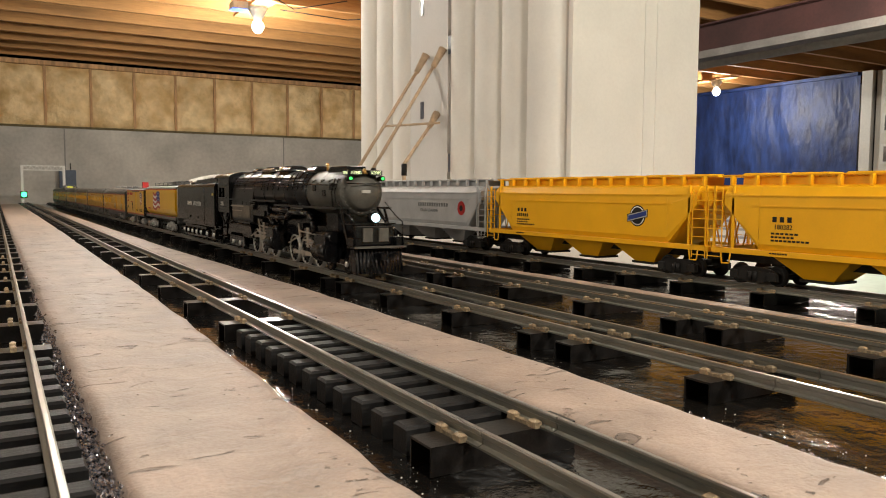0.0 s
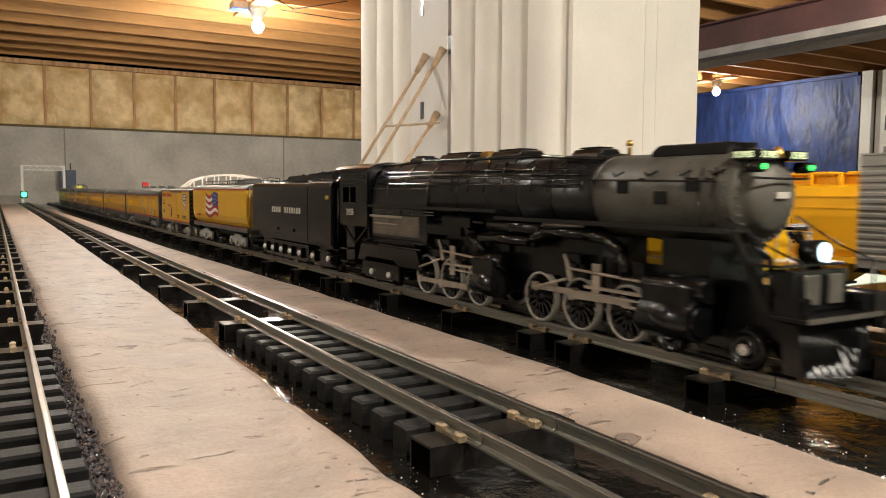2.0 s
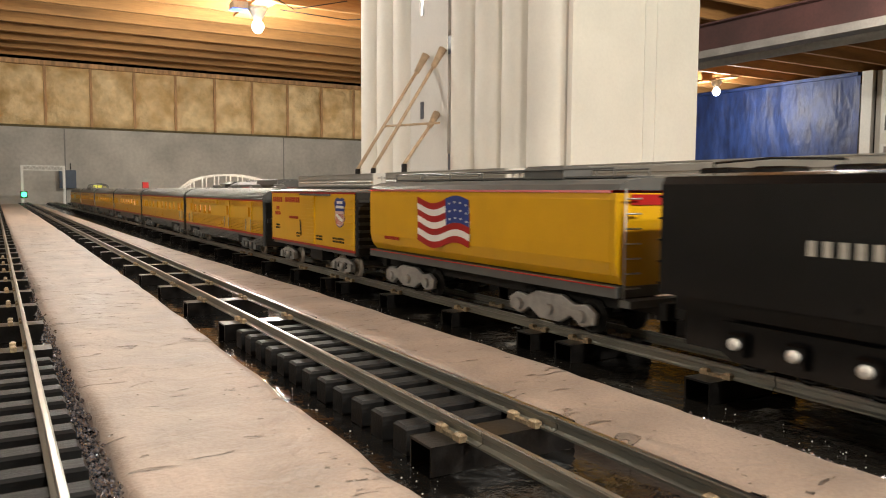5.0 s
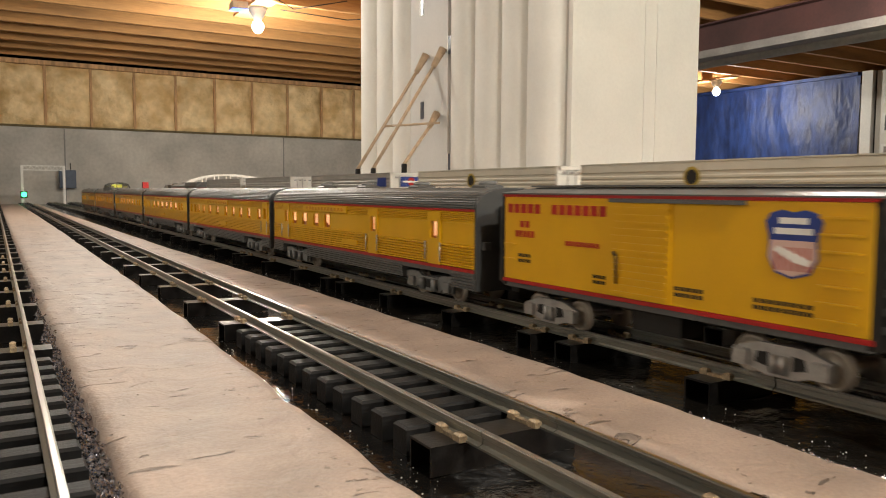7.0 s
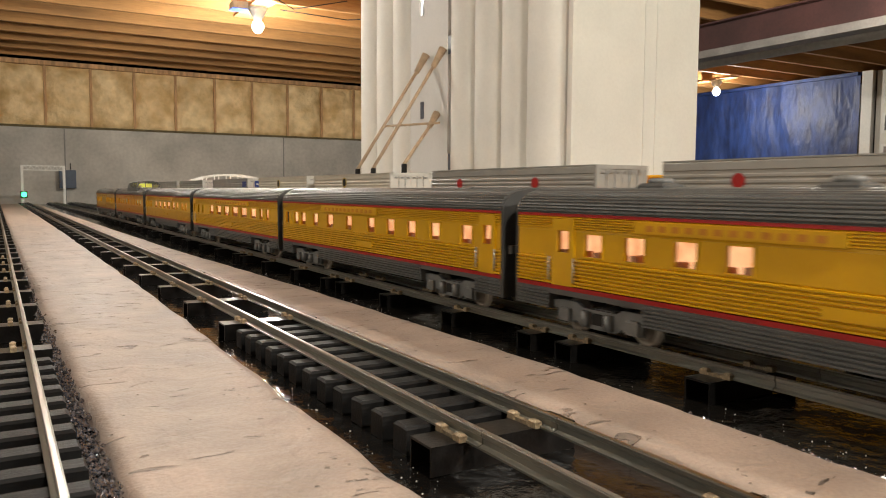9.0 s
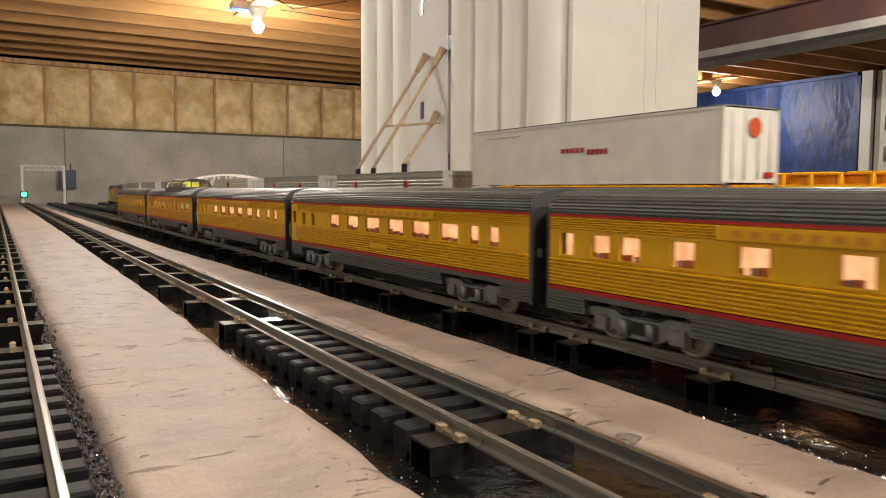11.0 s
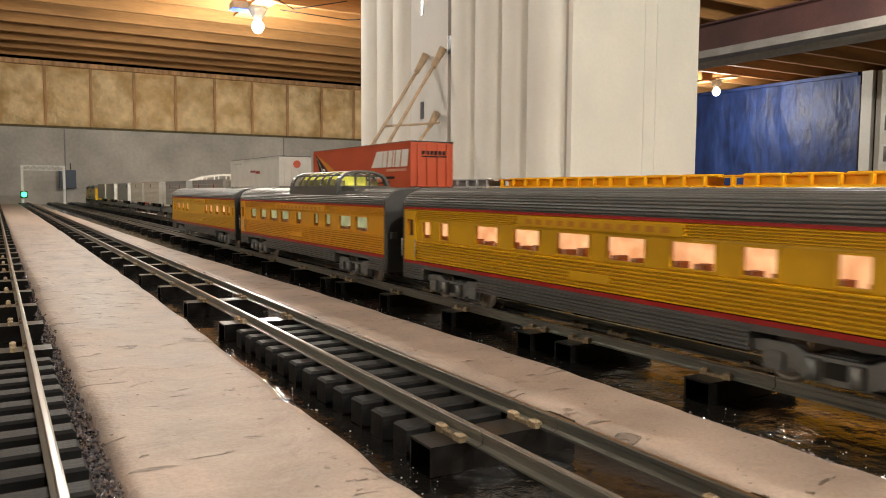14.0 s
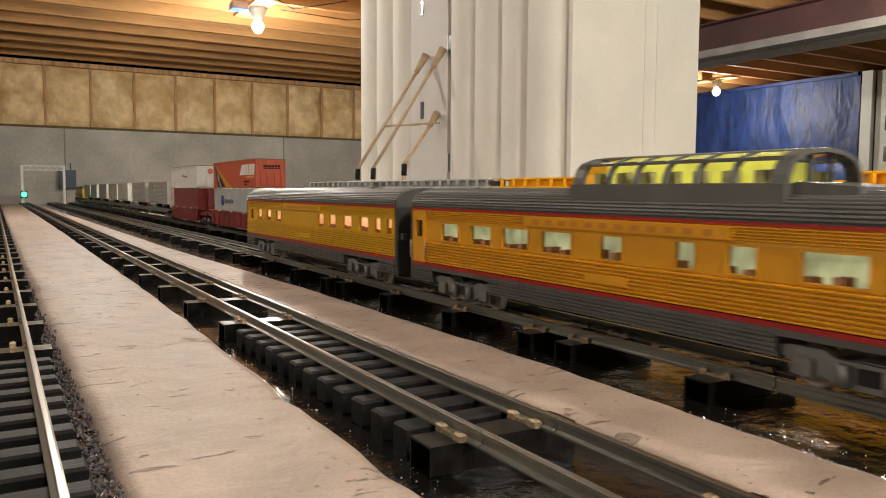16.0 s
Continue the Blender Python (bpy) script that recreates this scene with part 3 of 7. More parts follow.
def pattern(start, period, offs, y0, y1):
    out, k = [], -60
    while start + k * period < y1:
        out += [start + k * period + o for o in offs if y0 < start + k * period + o < y1]
        k += 1
    return out


def build_tracks():
    seq = (0, 0.141, 0.297, 0.444)
    build_track("near_track", -0.0045, pattern(0.20, 0.135, (0,), -5.8, 0.22) + pattern(0.705, 0.135, (0,), 0.69, 8.1), [0.233 + 0.0325 * i for i in range(14)], "worn model track with black sleepers and steel channel ties")
    build_track("middle_track", 0.2357, pattern(0.20, 0.150, (0,), -5.8, 0.22) + [0.342] + pattern(0.75, 0.163, (0,), 0.74, 8.1), [0.374 + 0.0298 * i for i in range(12)], "model track on black sleepers and steel channel ties")
    build_track("steam_track", 0.469, pattern(0.568, 0.502, seq, -5.8, 8.1), [], "bare rails clipped to black channel ties")
    build_track("freight_track", 0.646, pattern(0.556, 0.502, seq, -5.8, 8.1), [], "bare rails clipped to black channel ties")
    build_track("siding_track", 0.906, pattern(0.500, 0.502, (0, 0.146, 0.285, 0.40), -5.8, 8.1), [], "siding rails on black channel ties under the hoppers")


# ---- the grain elevator and scenery ----
def build_elevator():
    e = thing("grain_elevator", "tall white model grain elevator with round silos", "model building", at=pose(0, 0, TABLE + 0.004))
    top, xf = 1.05, 1.375
    for ys in ([2.935, 2.788, 2.643, 2.490], [2.222, 2.076, 1.930, 1.787, 1.600]):
        for a, b in zip(ys, ys[1:]):
            r = abs(a - b) / 2
            part("silo", Geo().lathe([(r, 0), (r, top)], (xf, (a + b) / 2, 0), "z", 20, math.pi / 2, 3 * math.pi / 2), ELEV, e)
    part("head_house", Geo().box(1.322, 1.50, 2.224, 2.488, 0, top), ELEV_SHADED, e, "flat white bin wall darkened for the shade it lies in")
    for y, z in ((2.207, 0.604), (2.397, 0.404), (2.203, 0.214), (2.40, 0.765)):
        part("window", Geo().box(1.3195, 1.3215, y - 0.011, y + 0.011, z - TABLE - 0.03, z - TABLE + 0.03), mat("elevator_window", (0.12, 0.13, 0.16), 0.3, var=0.1, scale=60), e, "dark narrow window")
        part("window_frame", Geo().box(1.3180, 1.3192, y + 0.0115, y + 0.0145, z - TABLE - 0.033, z - TABLE + 0.033), WHITE, e)
    part("core", Geo().box(xf + 0.001, 1.785, 1.596, 2.93, 0, top), ELEV, e)
    part("end_wall", Geo().box(1.318, 1.575, 1.577, 1.5955, 0, top), ELEV, e, "smooth cream end wall")
    part("end_pilaster", Geo().box(1.5752, 1.6185, 1.5745, 1.5955, 0, top), ELEV, e)
    part("end_bay", Geo().box(1.6187, 1.787, 1.5725, 1.5955, 0, top), ELEV, e)
    part("seam", Geo().box(1.34, 1.56, 1.5755, 1.577, 0.265, 0.269), ELEV, e)
    # loading spouts
    foot = {"a": ((1.08, 2.42, 0.195), (1.30, 2.351, 0.575)), "b": ((1.08, 2.295, 0.195), (1.30, 2.234, 0.578)), "c": ((1.10, 2.112, 0.205), (1.30, 2.275, 0.365))}
    for lo, hi in foot.values():
        lo, hi = Vector(lo), Vector(hi)
        s = thing("grain_spout", "thin bare wooden loading spout with a dark cuff", "spout", "spouts leaning on the elevator")
        d = (hi - lo).normalized()
        part("pipe", Geo().rod(lo, hi, 0.0056, seg=10), DOWEL, s)
        part("hood", Geo().rod(hi - d * 0.05, hi + Vector((0.01, 0, 0.02)), 0.009, 0.014, seg=10), DOWEL, s, "wooden hood")
        part("cuff", Geo().rod(lo + d * 0.002, lo + Vector((0, 0, -0.035)), 0.0085, seg=10), DARK, s, "black rubber cuff")
        part("tip", Geo().rod(lo + Vector((0, 0, -0.035)), lo + Vector((0, 0, -0.065)), 0.006, seg=10), DOWEL, s)
    s = solid("spout_brace", Geo().rod((1.17, 2.40, 0.345), (1.29, 2.22, 0.350), 0.004), DOWEL, "thin wooden brace between the spouts", "brace")
    # a low white shed behind the hoppers
    sh = thing("trackside_shed", "low white model shed with grey louvres behind the siding", "model building", at=pose(1.9, 1.25, TABLE + 0.004))
    part("wall", Geo().box(-0.16, 0.16, -0.3, 0.3, 0, 0.13), ELEV, sh)
    for k in range(5):
        part("louvre", Geo().box(-0.166, -0.161, -0.28, 0.28, 0.02 + 0.022 * k, 0.026 + 0.022 * k), GREYPAINT, sh)


def build_far_scenery():
    g = thing("signal_bridge", "white lattice signal bridge with a green lamp", "signal", at=pose(0, 7.75, 0))
    for x, z in ((0.215, TABLE), (0.55, TABLE)):
        for dy in (-0.02, 0.02):
            part("post", Geo().box(x - 0.010, x + 0.010, dy - 0.006, dy + 0.006, z, 0.33), WHITE, g)
    for z in (0.29, 0.328):
        part("chord", Geo().box(0.205, 0.56, -0.024, 0.024, z - 0.004, z + 0.004), WHITE, g)
    lat = Geo()
    for k in range(7):
        x = 0.215 + 0.048 * k
        lat.rod((x, -0.022, 0.29), (x + 0.024, -0.022, 0.328), 0.003, seg=6).rod((x + 0.024, -0.022, 0.328), (x + 0.048, -0.022, 0.29), 0.003, seg=6)
    part("lattice", lat, WHITE, g)
    for x, z, m in ((0.225, 0.070, GREENLAMP),):
        h = part("signal_head", Geo().box(x - 0.028, x + 0.028, -0.045, -0.025, z - 0.03, z + 0.03), DARK, g)
        part("lamp", Geo().ball((x, -0.052, z), 0.023, 12), m, h, "glowing lens")
    # white truss bridge, far along the siding
    t = thing("truss_bridge", "white curved-chord model truss bridge", "model bridge", at=pose(1.02, 5.0, 0.10))
    L = 0.62
    for dy in (0, 0.11):
        pts = []
        for k in range(9):
            u = k / 8
            pts.append((L * u, dy, 0.02 + 0.10 * (1 - (2 * u - 1) ** 2) ** 0.6))
        part("top_chord", Geo().prism([(a, b - 0.006) for a, d, b in pts] + [(a, b + 0.006) for a, d, b in reversed(pts)], dy - 0.006, dy + 0.006), WHITE, t)
        part("bottom_chord", Geo().box(0, L, dy - 0.006, dy + 0.006, 0, 0.014), WHITE, t)
        for k in range(1, 8):
            part("hanger", Geo().rod((L * k / 8, dy, 0.01), pts[k], 0.004, seg=6), WHITE, t)
    part("bridge_deck", Geo().box(0, L, 0, 0.11, -0.012, -0.002), WHITE, t)
    for x in (0.03, L - 0.03):
        part("pier", Geo().box(x - 0.02, x + 0.02, 0.0, 0.11, TABLE - 0.10, -0.013), GREYPAINT, t)
    r = thing("red_marker", "small red post beside the far tracks", "marker post", at=pose(0.95, 5.9, TABLE))
    part("post", Geo().box(-0.02, 0.02, -0.02, 0.02, 0, 0.20), RED, r)
    part("base", Geo().box(-0.03, 0.03, -0.03, 0.03, 0, 0.02), DARK, r)


build_room()
build_insulation()
build_beam()
build_tarp()
build_display_wall()
build_lamps()
build_bench()
build_strips()
build_tracks()
build_elevator()
build_far_scenery()
# ---- rolling stock, shared pieces ----
# A vehicle's own space: y = 0 at its leading end, x = 0 on the track's centre line, z = 0 on the rails.
SPEED_STEAM, SPEED_FREIGHT = -0.362, 0.4417


def pace(t, speed):
    """Way run by time t; the steam train gathers a little speed around five seconds."""
    if speed != SPEED_STEAM:
        return speed * t
    if t <= 4.0:
        lag = -0.0612 + 0.0195 * t
    elif t <= 6.4:
        u = (t - 4.0) / 2.4
        lag = 0.0168 + 0.0195 * 2.4 * (u - u * u / 2)
    else:
        lag = 0.0402
    return speed * t + lag


ROLL, CRANK = [], []  # (thing, x, y at the start, speed)
SPIN = []  # (part, local place, radius, speed)


def wheelset_geo(r, half=0.0225, seg=18):
    g = Geo()
    for s in (-1, 1):
        a, b = s * half, s * (half + 0.0045)
        g.lathe([(0.0005, a), (r + 0.0016, a), (r + 0.0016, a + s * 0.001), (r, a + s * 0.0015), (r, b), (r * 0.82, b), (r * 0.78, b - s * 0.0012), (r * 0.35, b - s * 0.0012), (r * 0.3, b + s * 0.001), (0.0005, b + s * 0.001)], (0, 0, 0), "x", seg)
    return g.rod((-half, 0, 0), (half, 0, 0), 0.0022, seg=8)


WHEELS = {}
HUBCAP = Geo().lathe([(0.0042, -0.0012), (0.0042, 0.0012), (0.003, 0.002), (0.0005, 0.002)], (0, 0, 0), "x", 12).mesh("hub")


def wheelset(parent, y, r, material, speed):
    if (r, material.name) not in WHEELS:
        WHEELS[r, material.name] = wheelset_geo(r).mesh("wheelset")
    me = WHEELS[r, material.name]
    w = part("wheelset", me, material, parent)
    w.location = (0, y, r)
    if speed:
        SPIN.append((w, (0, y, r), r, speed))
    return w


def coach_truck(car, y, material, speed):
    """Four-wheel passenger truck: equaliser side frames, journal boxes, springs."""
    t = part("truck", Geo().box(-0.034, 0.034, y - 0.012, y + 0.012, 0.017, 0.024).rod((0, y, 0.02), (0, y, 0.030), 0.012), material, car)
    for s in (-1, 1):
        x = s * 0.0375
        o = [(-0.062, 0.020), (-0.062, 0.0255), (-0.050, 0.0275), (-0.028, 0.0275), (-0.020, 0.0235), (0.020, 0.0235), (0.028, 0.0275), (0.050, 0.0275), (0.062, 0.0255), (0.062, 0.020),
             (0.050, 0.0195), (0.050, 0.009), (0.032, 0.009), (0.029, 0.0125), (0.020, 0.0075), (-0.020, 0.0075), (-0.029, 0.0125), (-0.032, 0.009), (-0.050, 0.009), (-0.050, 0.0195)]
        part("side_frame", Geo().prism([(y + a, b) for a, b in o], x - 0.0022, x + 0.0022, "x"), material, t)
        for k in (-1, 1):
            part("journal_box", Geo().chunk(x + s * 0.0022 - 0.0035, x + s * 0.0022 + 0.0035, y + k * 0.041 - 0.007, y + k * 0.041 + 0.007, 0.010, 0.0215, 0.0015), material, t)
            part("spring", Geo().rod((x + s * 0.004, y + k * 0.014, 0.009), (x + s * 0.004, y + k * 0.014, 0.022), 0.0045, seg=8), material, t)
        part("bolster_end", Geo().chunk(x - 0.004, x + 0.004, y - 0.007, y + 0.007, 0.0115, 0.021, 0.001), DARK, t)
    for k in (-1, 1):
        wheelset(car, y + k * 0.041, 0.0145, STEEL, speed)


def freight_truck(car, y, material, speed, wheelmat=None):
    """Four-wheel bar-shaped freight truck."""
    t = part("truck", Geo().box(-0.03, 0.03, y - 0.008, y + 0.008, 0.012, 0.022), material, car)
    for s in (-1, 1):
        x = s * 0.0345
        o = [(-0.036, 0.0075), (-0.036, 0.0185), (-0.016, 0.0245), (0.016, 0.0245), (0.036, 0.0185), (0.036, 0.0075), (0.024, 0.0075), (0.011, 0.0035), (-0.011, 0.0035), (-0.024, 0.0075)]
        part("side_frame", Geo().prism([(y + a, b) for a, b in o], x - 0.002, x + 0.002, "x"), material, t)
        for k in (-1, 1):
            part("journal_box", Geo().chunk(x + s * 0.001 - 0.004, x + s * 0.001 + 0.004, y + k * 0.029 - 0.006, y + k * 0.029 + 0.006, 0.0075, 0.0185, 0.0012), material, t)
            # Thin dark plates on the solid frame stand in for its shaded openings.
            part("window_gap", Geo().prism([(y + k * 0.009, 0.009), (y + k * 0.019, 0.011), (y + k * 0.017, 0.018), (y + k * 0.009, 0.019)], x + s * 0.0021, x + s * 0.0024, "x"), DARK, t)
        part("spring", Geo().rod((x + s * 0.003, y - 0.003, 0.006), (x + s * 0.003, y - 0.003, 0.018), 0.003, seg=8).rod((x + s * 0.003, y + 0.004, 0.006), (x + s * 0.003, y + 0.004, 0.018), 0.003, seg=8), material, t)
    for k in (-1, 1):
        wheelset(car, y + k * 0.029, 0.0132, wheelmat or STEEL, speed)


def coupler(car, y0, y1):
    part("coupler", Geo().box(-0.004, 0.004, min(y0, y1), max(y0, y1), 0.022, 0.030).box(-0.008, 0.008, min(y0, y1), min(y0, y1) + 0.012, 0.019, 0.033), DARK, car)


def mirrored(pts):
    """A closed outline from its half (x > 0, bottom to top)."""
    return pts + [(-a, b) for a, b in reversed(pts)]


def fluted(x, z0, z1, n, d):
    out = []
    h = (z1 - z0) / n
    for k in range(n):
        out += [(x, z0 + h * (k + 0.08)), (x + d, z0 + h * (k + 0.28)), (x + d, z0 + h * (k + 0.66)), (x, z0 + h * (k + 0.86))]
    return out


def shield(parent, y, z, w, h, x, s=-1):
    """Heraldic shield of plain colours, with unlettered bars."""
    o = [(0, -0.5), (0.30, -0.42), (0.44, -0.2), (0.42, 0.1), (0.5, 0.32), (0.40, 0.45), (0.2, 0.5), (0, 0.46), (-0.2, 0.5), (-0.40, 0.45), (-0.5, 0.32), (-0.42, 0.1), (-0.44, -0.2), (-0.30, -0.42)]
    part("shield", Geo().prism([(y + a * w, z + b * h) for a, b in o], x, x + s * 0.0004, "x"), BLUE, parent, "blue and pale shield emblem")
    part("shield_field", Geo().prism([(y + a * w, z + (b * 0.93) * h) for a, b in [(0, -0.5), (0.28, -0.42), (0.41, -0.2), (0.38, 0.06), (-0.38, 0.06), (-0.41, -0.2), (-0.28, -0.42)]], x + s * 0.0004, x + s * 0.0007, "x"), PINK, parent)
    for k in range(6):
        a = (-0.28 + 0.112 * k) * w
        part("shield_stripe", Geo().box(min(x + s * 0.0007, x + s * 0.0009), max(x + s * 0.0007, x + s * 0.0009), y + a - 0.02 * w, y + a + 0.02 * w, z - 0.38 * h, z - 0.04 * h), RED, parent)
    for k, ww in ((0.34, 0.25), (0.19, 0.33)):
        part("shield_bar", Geo().box(min(x + s * 0.0004, x + s * 0.0007), max(x + s * 0.0004, x + s * 0.0007), y - ww * w, y + ww * w, z + (k - 0.045) * h, z + (k + 0.045) * h), WHITE, parent)
    part("shield_scroll", Geo().prism([(y + a * w, z + b * h) for a, b in [(0.25, -0.02), (0.33, -0.09), (-0.05, -0.26), (-0.28, -0.30), (-0.32, -0.22)]], x + s * 0.0009, x + s * 0.0011, "x"), WHITE, parent)


def flag(parent, y, z, w, h, x, wave=0.12, canton_front=False, s=-1):
    """A waving striped flag painted on a side; y is its middle. The canton is at the end towards +y unless canton_front."""
    n = 14
    d = -1 if canton_front else 1

    def at(u, t):
        return (y + d * (0.5 - u) * w + 0.04 * w * math.sin(3 + 4 * t) * 0.3, z + (t - 0.5) * h + wave * h * math.sin(u * 7.0) + 0.1 * h * (0.5 - u) * 0)

    for k in range(7):
        v, f = [], []
        a, b = k / 7, (k + 1) / 7
        for i in range(n + 1):
            u = i / n
            for t in (a, b):
                p = at(u, t)
                v += [(x, *p), (x + s * 0.0005, *p)]
        for i in range(n):
            o = 4 * i
            f += [(o + 1, o + 5, o + 7, o + 3), (o, o + 2, o + 6, o + 4), (o, o + 4, o + 5, o + 1), (o + 2, o + 3, o + 7, o + 6)]
        part("flag_stripe", Geo().add(v, f), RED if k % 2 == 0 else WHITE, parent)
    v, f = [], []
    for i in range(n // 2 + 1):
        u = i / n * 0.84
        for t in (3 / 7, 1.0):
            p = at(u, t)
            v += [(x + s * 0.0006, *p), (x + s * 0.0009, *p)]
    for i in range(n // 2):
        o = 4 * i
        f += [(o + 1, o + 5, o + 7, o + 3), (o, o + 2, o + 6, o + 4), (o, o + 4, o + 5, o + 1), (o + 2, o + 3, o + 7, o + 6)]
    part("flag_canton", Geo().add(v, f), BLUE, parent)
    st = Geo()
    for i in range(4):
        for j in range(3):
            a, b = at(0.05 + 0.1 * i, 0.52 + 0.17 * j)
            st.box(min(x + s * 0.0009, x + s * 0.0011), max(x + s * 0.0009, x + s * 0.0011), a - 0.012 * w, a + 0.012 * w, b - 0.02 * h, b + 0.02 * h)
    part("flag_stars", st, WHITE, parent)


def bars(parent, y0, y1, z, h, x, n, material, name="lettering_bar", s=-1, gap=0.28):
    """Writing that is not spelled: one block per character."""
    g = Geo()
    w = (y1 - y0) / n
    for k in range(n):
        a = y0 + w * (k + gap / 2)
        g.box(min(x, x + s * 0.0004), max(x, x + s * 0.0004), a, a + w * (1 - gap), z - h / 2, z + h / 2)
    part(name, g, material, parent)


BACKING = mat("dark_backing", (0.075, 0.066, 0.058), 0.7, var=0.1, scale=60)
# Dark grey with the shade between cars put into the colour.
END_SHADE = mat("end_shade_grey", (0.05, 0.05, 0.048), 0.5, var=0.1, scale=60)


# ---- streamlined coaches ----
def build_coach(name, start, windows, doors, label, light, length=0.655, dome=False, tail=False, vents=(), board=(0.2, 0.42), unlit_at=(), paint=None):
    paint = paint or YELLOW
    c = thing(name, label, "coach", "yellow streamlined coaches", at=pose(0.469, start, 0))
    ROLL.append((c, 0.469, start, SPEED_STEAM))
    W, L = 0.0462, length
    e0, e1 = 0.004, L - 0.004

    def band(nm, half, mt, lab="", a=e0, b=e1):
        return part(nm, Geo().prism(mirrored(half), a, b), mt, c, lab)

    # the skirt is cut away over the trucks
    sk = [(0.040, 0.0185)] + fluted(W - 0.0005, 0.0190, 0.0370, 6, 0.0018) + [(W, 0.0372)]
    band("skirt", sk, HARBOR, "grey fluted skirt", 0.165, L - 0.165)
    for a, b in ((e0, 0.050), (L - 0.050, e1)):
        band("end_skirt", sk, HARBOR, "grey fluted skirt", a, b)
    band("skirt_rail", [(W, 0.0325), (W + 0.0006, 0.0372)], HARBOR)
    band("lower_stripe", [(W + 0.0008, 0.0373), (W + 0.0008, 0.0408)], RED, "red stripe")
    band("lower_side", fluted(W - 0.0007, 0.0410, 0.0655, 8, 0.0023) + [(W, 0.0660)], paint, "yellow fluted lower side")
    band("upper_side", [(W, 0.0885)] + fluted(W - 0.0005, 0.0905, 0.1008, 5, 0.0017) + [(W, 0.1010)], paint, "yellow fluted upper side")
    band("upper_stripe", [(W + 0.0010, 0.1011), (W + 0.0008, 0.1035)], RED, "red stripe")
    roof = [(W + 0.0012, 0.1037)]
    for k in range(13):
        a = k / 12 * math.pi / 2
        for j, dd in ((0, 0), (0.35, 0.0012), (0.65, 0.0012)):
            if k == 12 and j:
                break
            aa = a + j * math.pi / 24
            roof.append(((W + dd) * math.cos(aa) ** 0.72 if math.cos(aa) > 1e-6 else 0.0, 0.1045 + (0.0212 + dd * (0.4 if k > 2 else 0)) * math.sin(aa)))
    band("roof", roof, HARBOR, "grey ribbed roof")
    # window band: posts between real openings, frames and glass, glowing block behind
    spans = sorted([(y - w / 2, y + w / 2) for y, w in windows] + [(y - 0.0075, y + 0.0075) for y in doors])
    for s in (-1, 1):
        a = e0
        xo, xi = s * W, s * (W - 0.003)
        for p, q in spans + [(e1, e1)]:
            if p > a:
                part("window_post", Geo().box(min(xo, xi), max(xo, xi), a, p, 0.0661, 0.0884), paint, c)
            a = q
        for y, w in windows:
            fr = part("window", Geo().box(min(xo, xi), max(xo, xi), y - w / 2, y + w / 2, 0.0661, 0.0682).box(min(xo, xi), max(xo, xi), y - w / 2, y + w / 2, 0.0868, 0.0884), paint, c)
            part("pane", Geo().box(min(xi, xi + s * 0.0006), max(xi, xi + s * 0.0006), y - w / 2, y + w / 2, 0.0682, 0.0868), PANE, fr).visible_shadow = False
            o = xo + s * 0.0008
            part("rim", Geo().box(min(xo, o), max(xo, o), y - w / 2 - 0.0015, y - w / 2, 0.067, 0.088).box(min(xo, o), max(xo, o), y + w / 2, y + w / 2 + 0.0015, 0.067, 0.088)
                 .box(min(xo, o), max(xo, o), y - w / 2, y + w / 2, 0.067, 0.0682).box(min(xo, o), max(xo, o), y - w / 2, y + w / 2, 0.0868, 0.088), paint, fr)
        # Dark sheets are added here so that these windows look unlit.
        for y in unlit_at:
            o = xi - s * 0.0006
            part("blind", Geo().box(min(o, o - s * 0.0006), max(o, o - s * 0.0006), y - 0.0105, y + 0.0105, 0.0664, 0.0880), BACKING, c, "dark sheet added behind an unlit window")
        for y in doors:
            o = xo + s * 0.0019
            d = part("door", Geo().box(min(xo, o), max(xo, o), y - 0.014, y + 0.014, 0.0412, 0.0700).box(min(xo, o), max(xo, o), y - 0.014, y - 0.0075, 0.0700, 0.0990)
                     .box(min(xo, o), max(xo, o), y + 0.0075, y + 0.014, 0.0700, 0.0990).box(min(xo, o), max(xo, o), y - 0.0075, y + 0.0075, 0.0890, 0.0990), paint, c, "smooth yellow door")
            part("door_light", Geo().box(min(xi, xi + s * 0.0006), max(xi, xi + s * 0.0006), y - 0.0075, y + 0.0075, 0.0700, 0.0890), PANE, d).visible_shadow = False
            for k in (-1, 1):
                part("grab_rail", Geo().rod((o + s * 0.002, y + k * 0.0165, 0.045), (o + s * 0.002, y + k * 0.0165, 0.066), 0.0008, seg=6), SILVER, d)
        if board:
            o = xo + s * 0.0024
            part("letter_board", Geo().box(min(xo, o), max(xo, o), board[0], board[1], 0.0905, 0.0995), paint, c)
            bars(c, board[0] + 0.01, board[1] - 0.01, 0.095, 0.0045, o, 12, GOLD2, s=s, gap=0.5)
        o = xo + s * 0.0022
        part("name_plate", Geo().box(min(xo, o), max(xo, o), L * 0.45, L * 0.45 + 0.05, 0.048, 0.0555), paint, c)
    # A solid emitting block gives the windows their mottled room light.
    part("room_light", Geo().box(-W + 0.016, W - 0.016, e0 + 0.003, e1 - 0.003, 0.0662, 0.0883), light, c, "glowing block standing in for the lit interior")
    seats = Geo()
    y = 0.04
    while y < L - 0.04:
        for s in (-1, 1):
            seats.box(s * 0.037 - 0.006, s * 0.037 + 0.006, y, y + 0.007, 0.0662, 0.0705 + 0.0075 * abs(noise.noise((y * 37, s, L * 9))))
        y += 0.021
    part("seats", seats, SEAT, c)
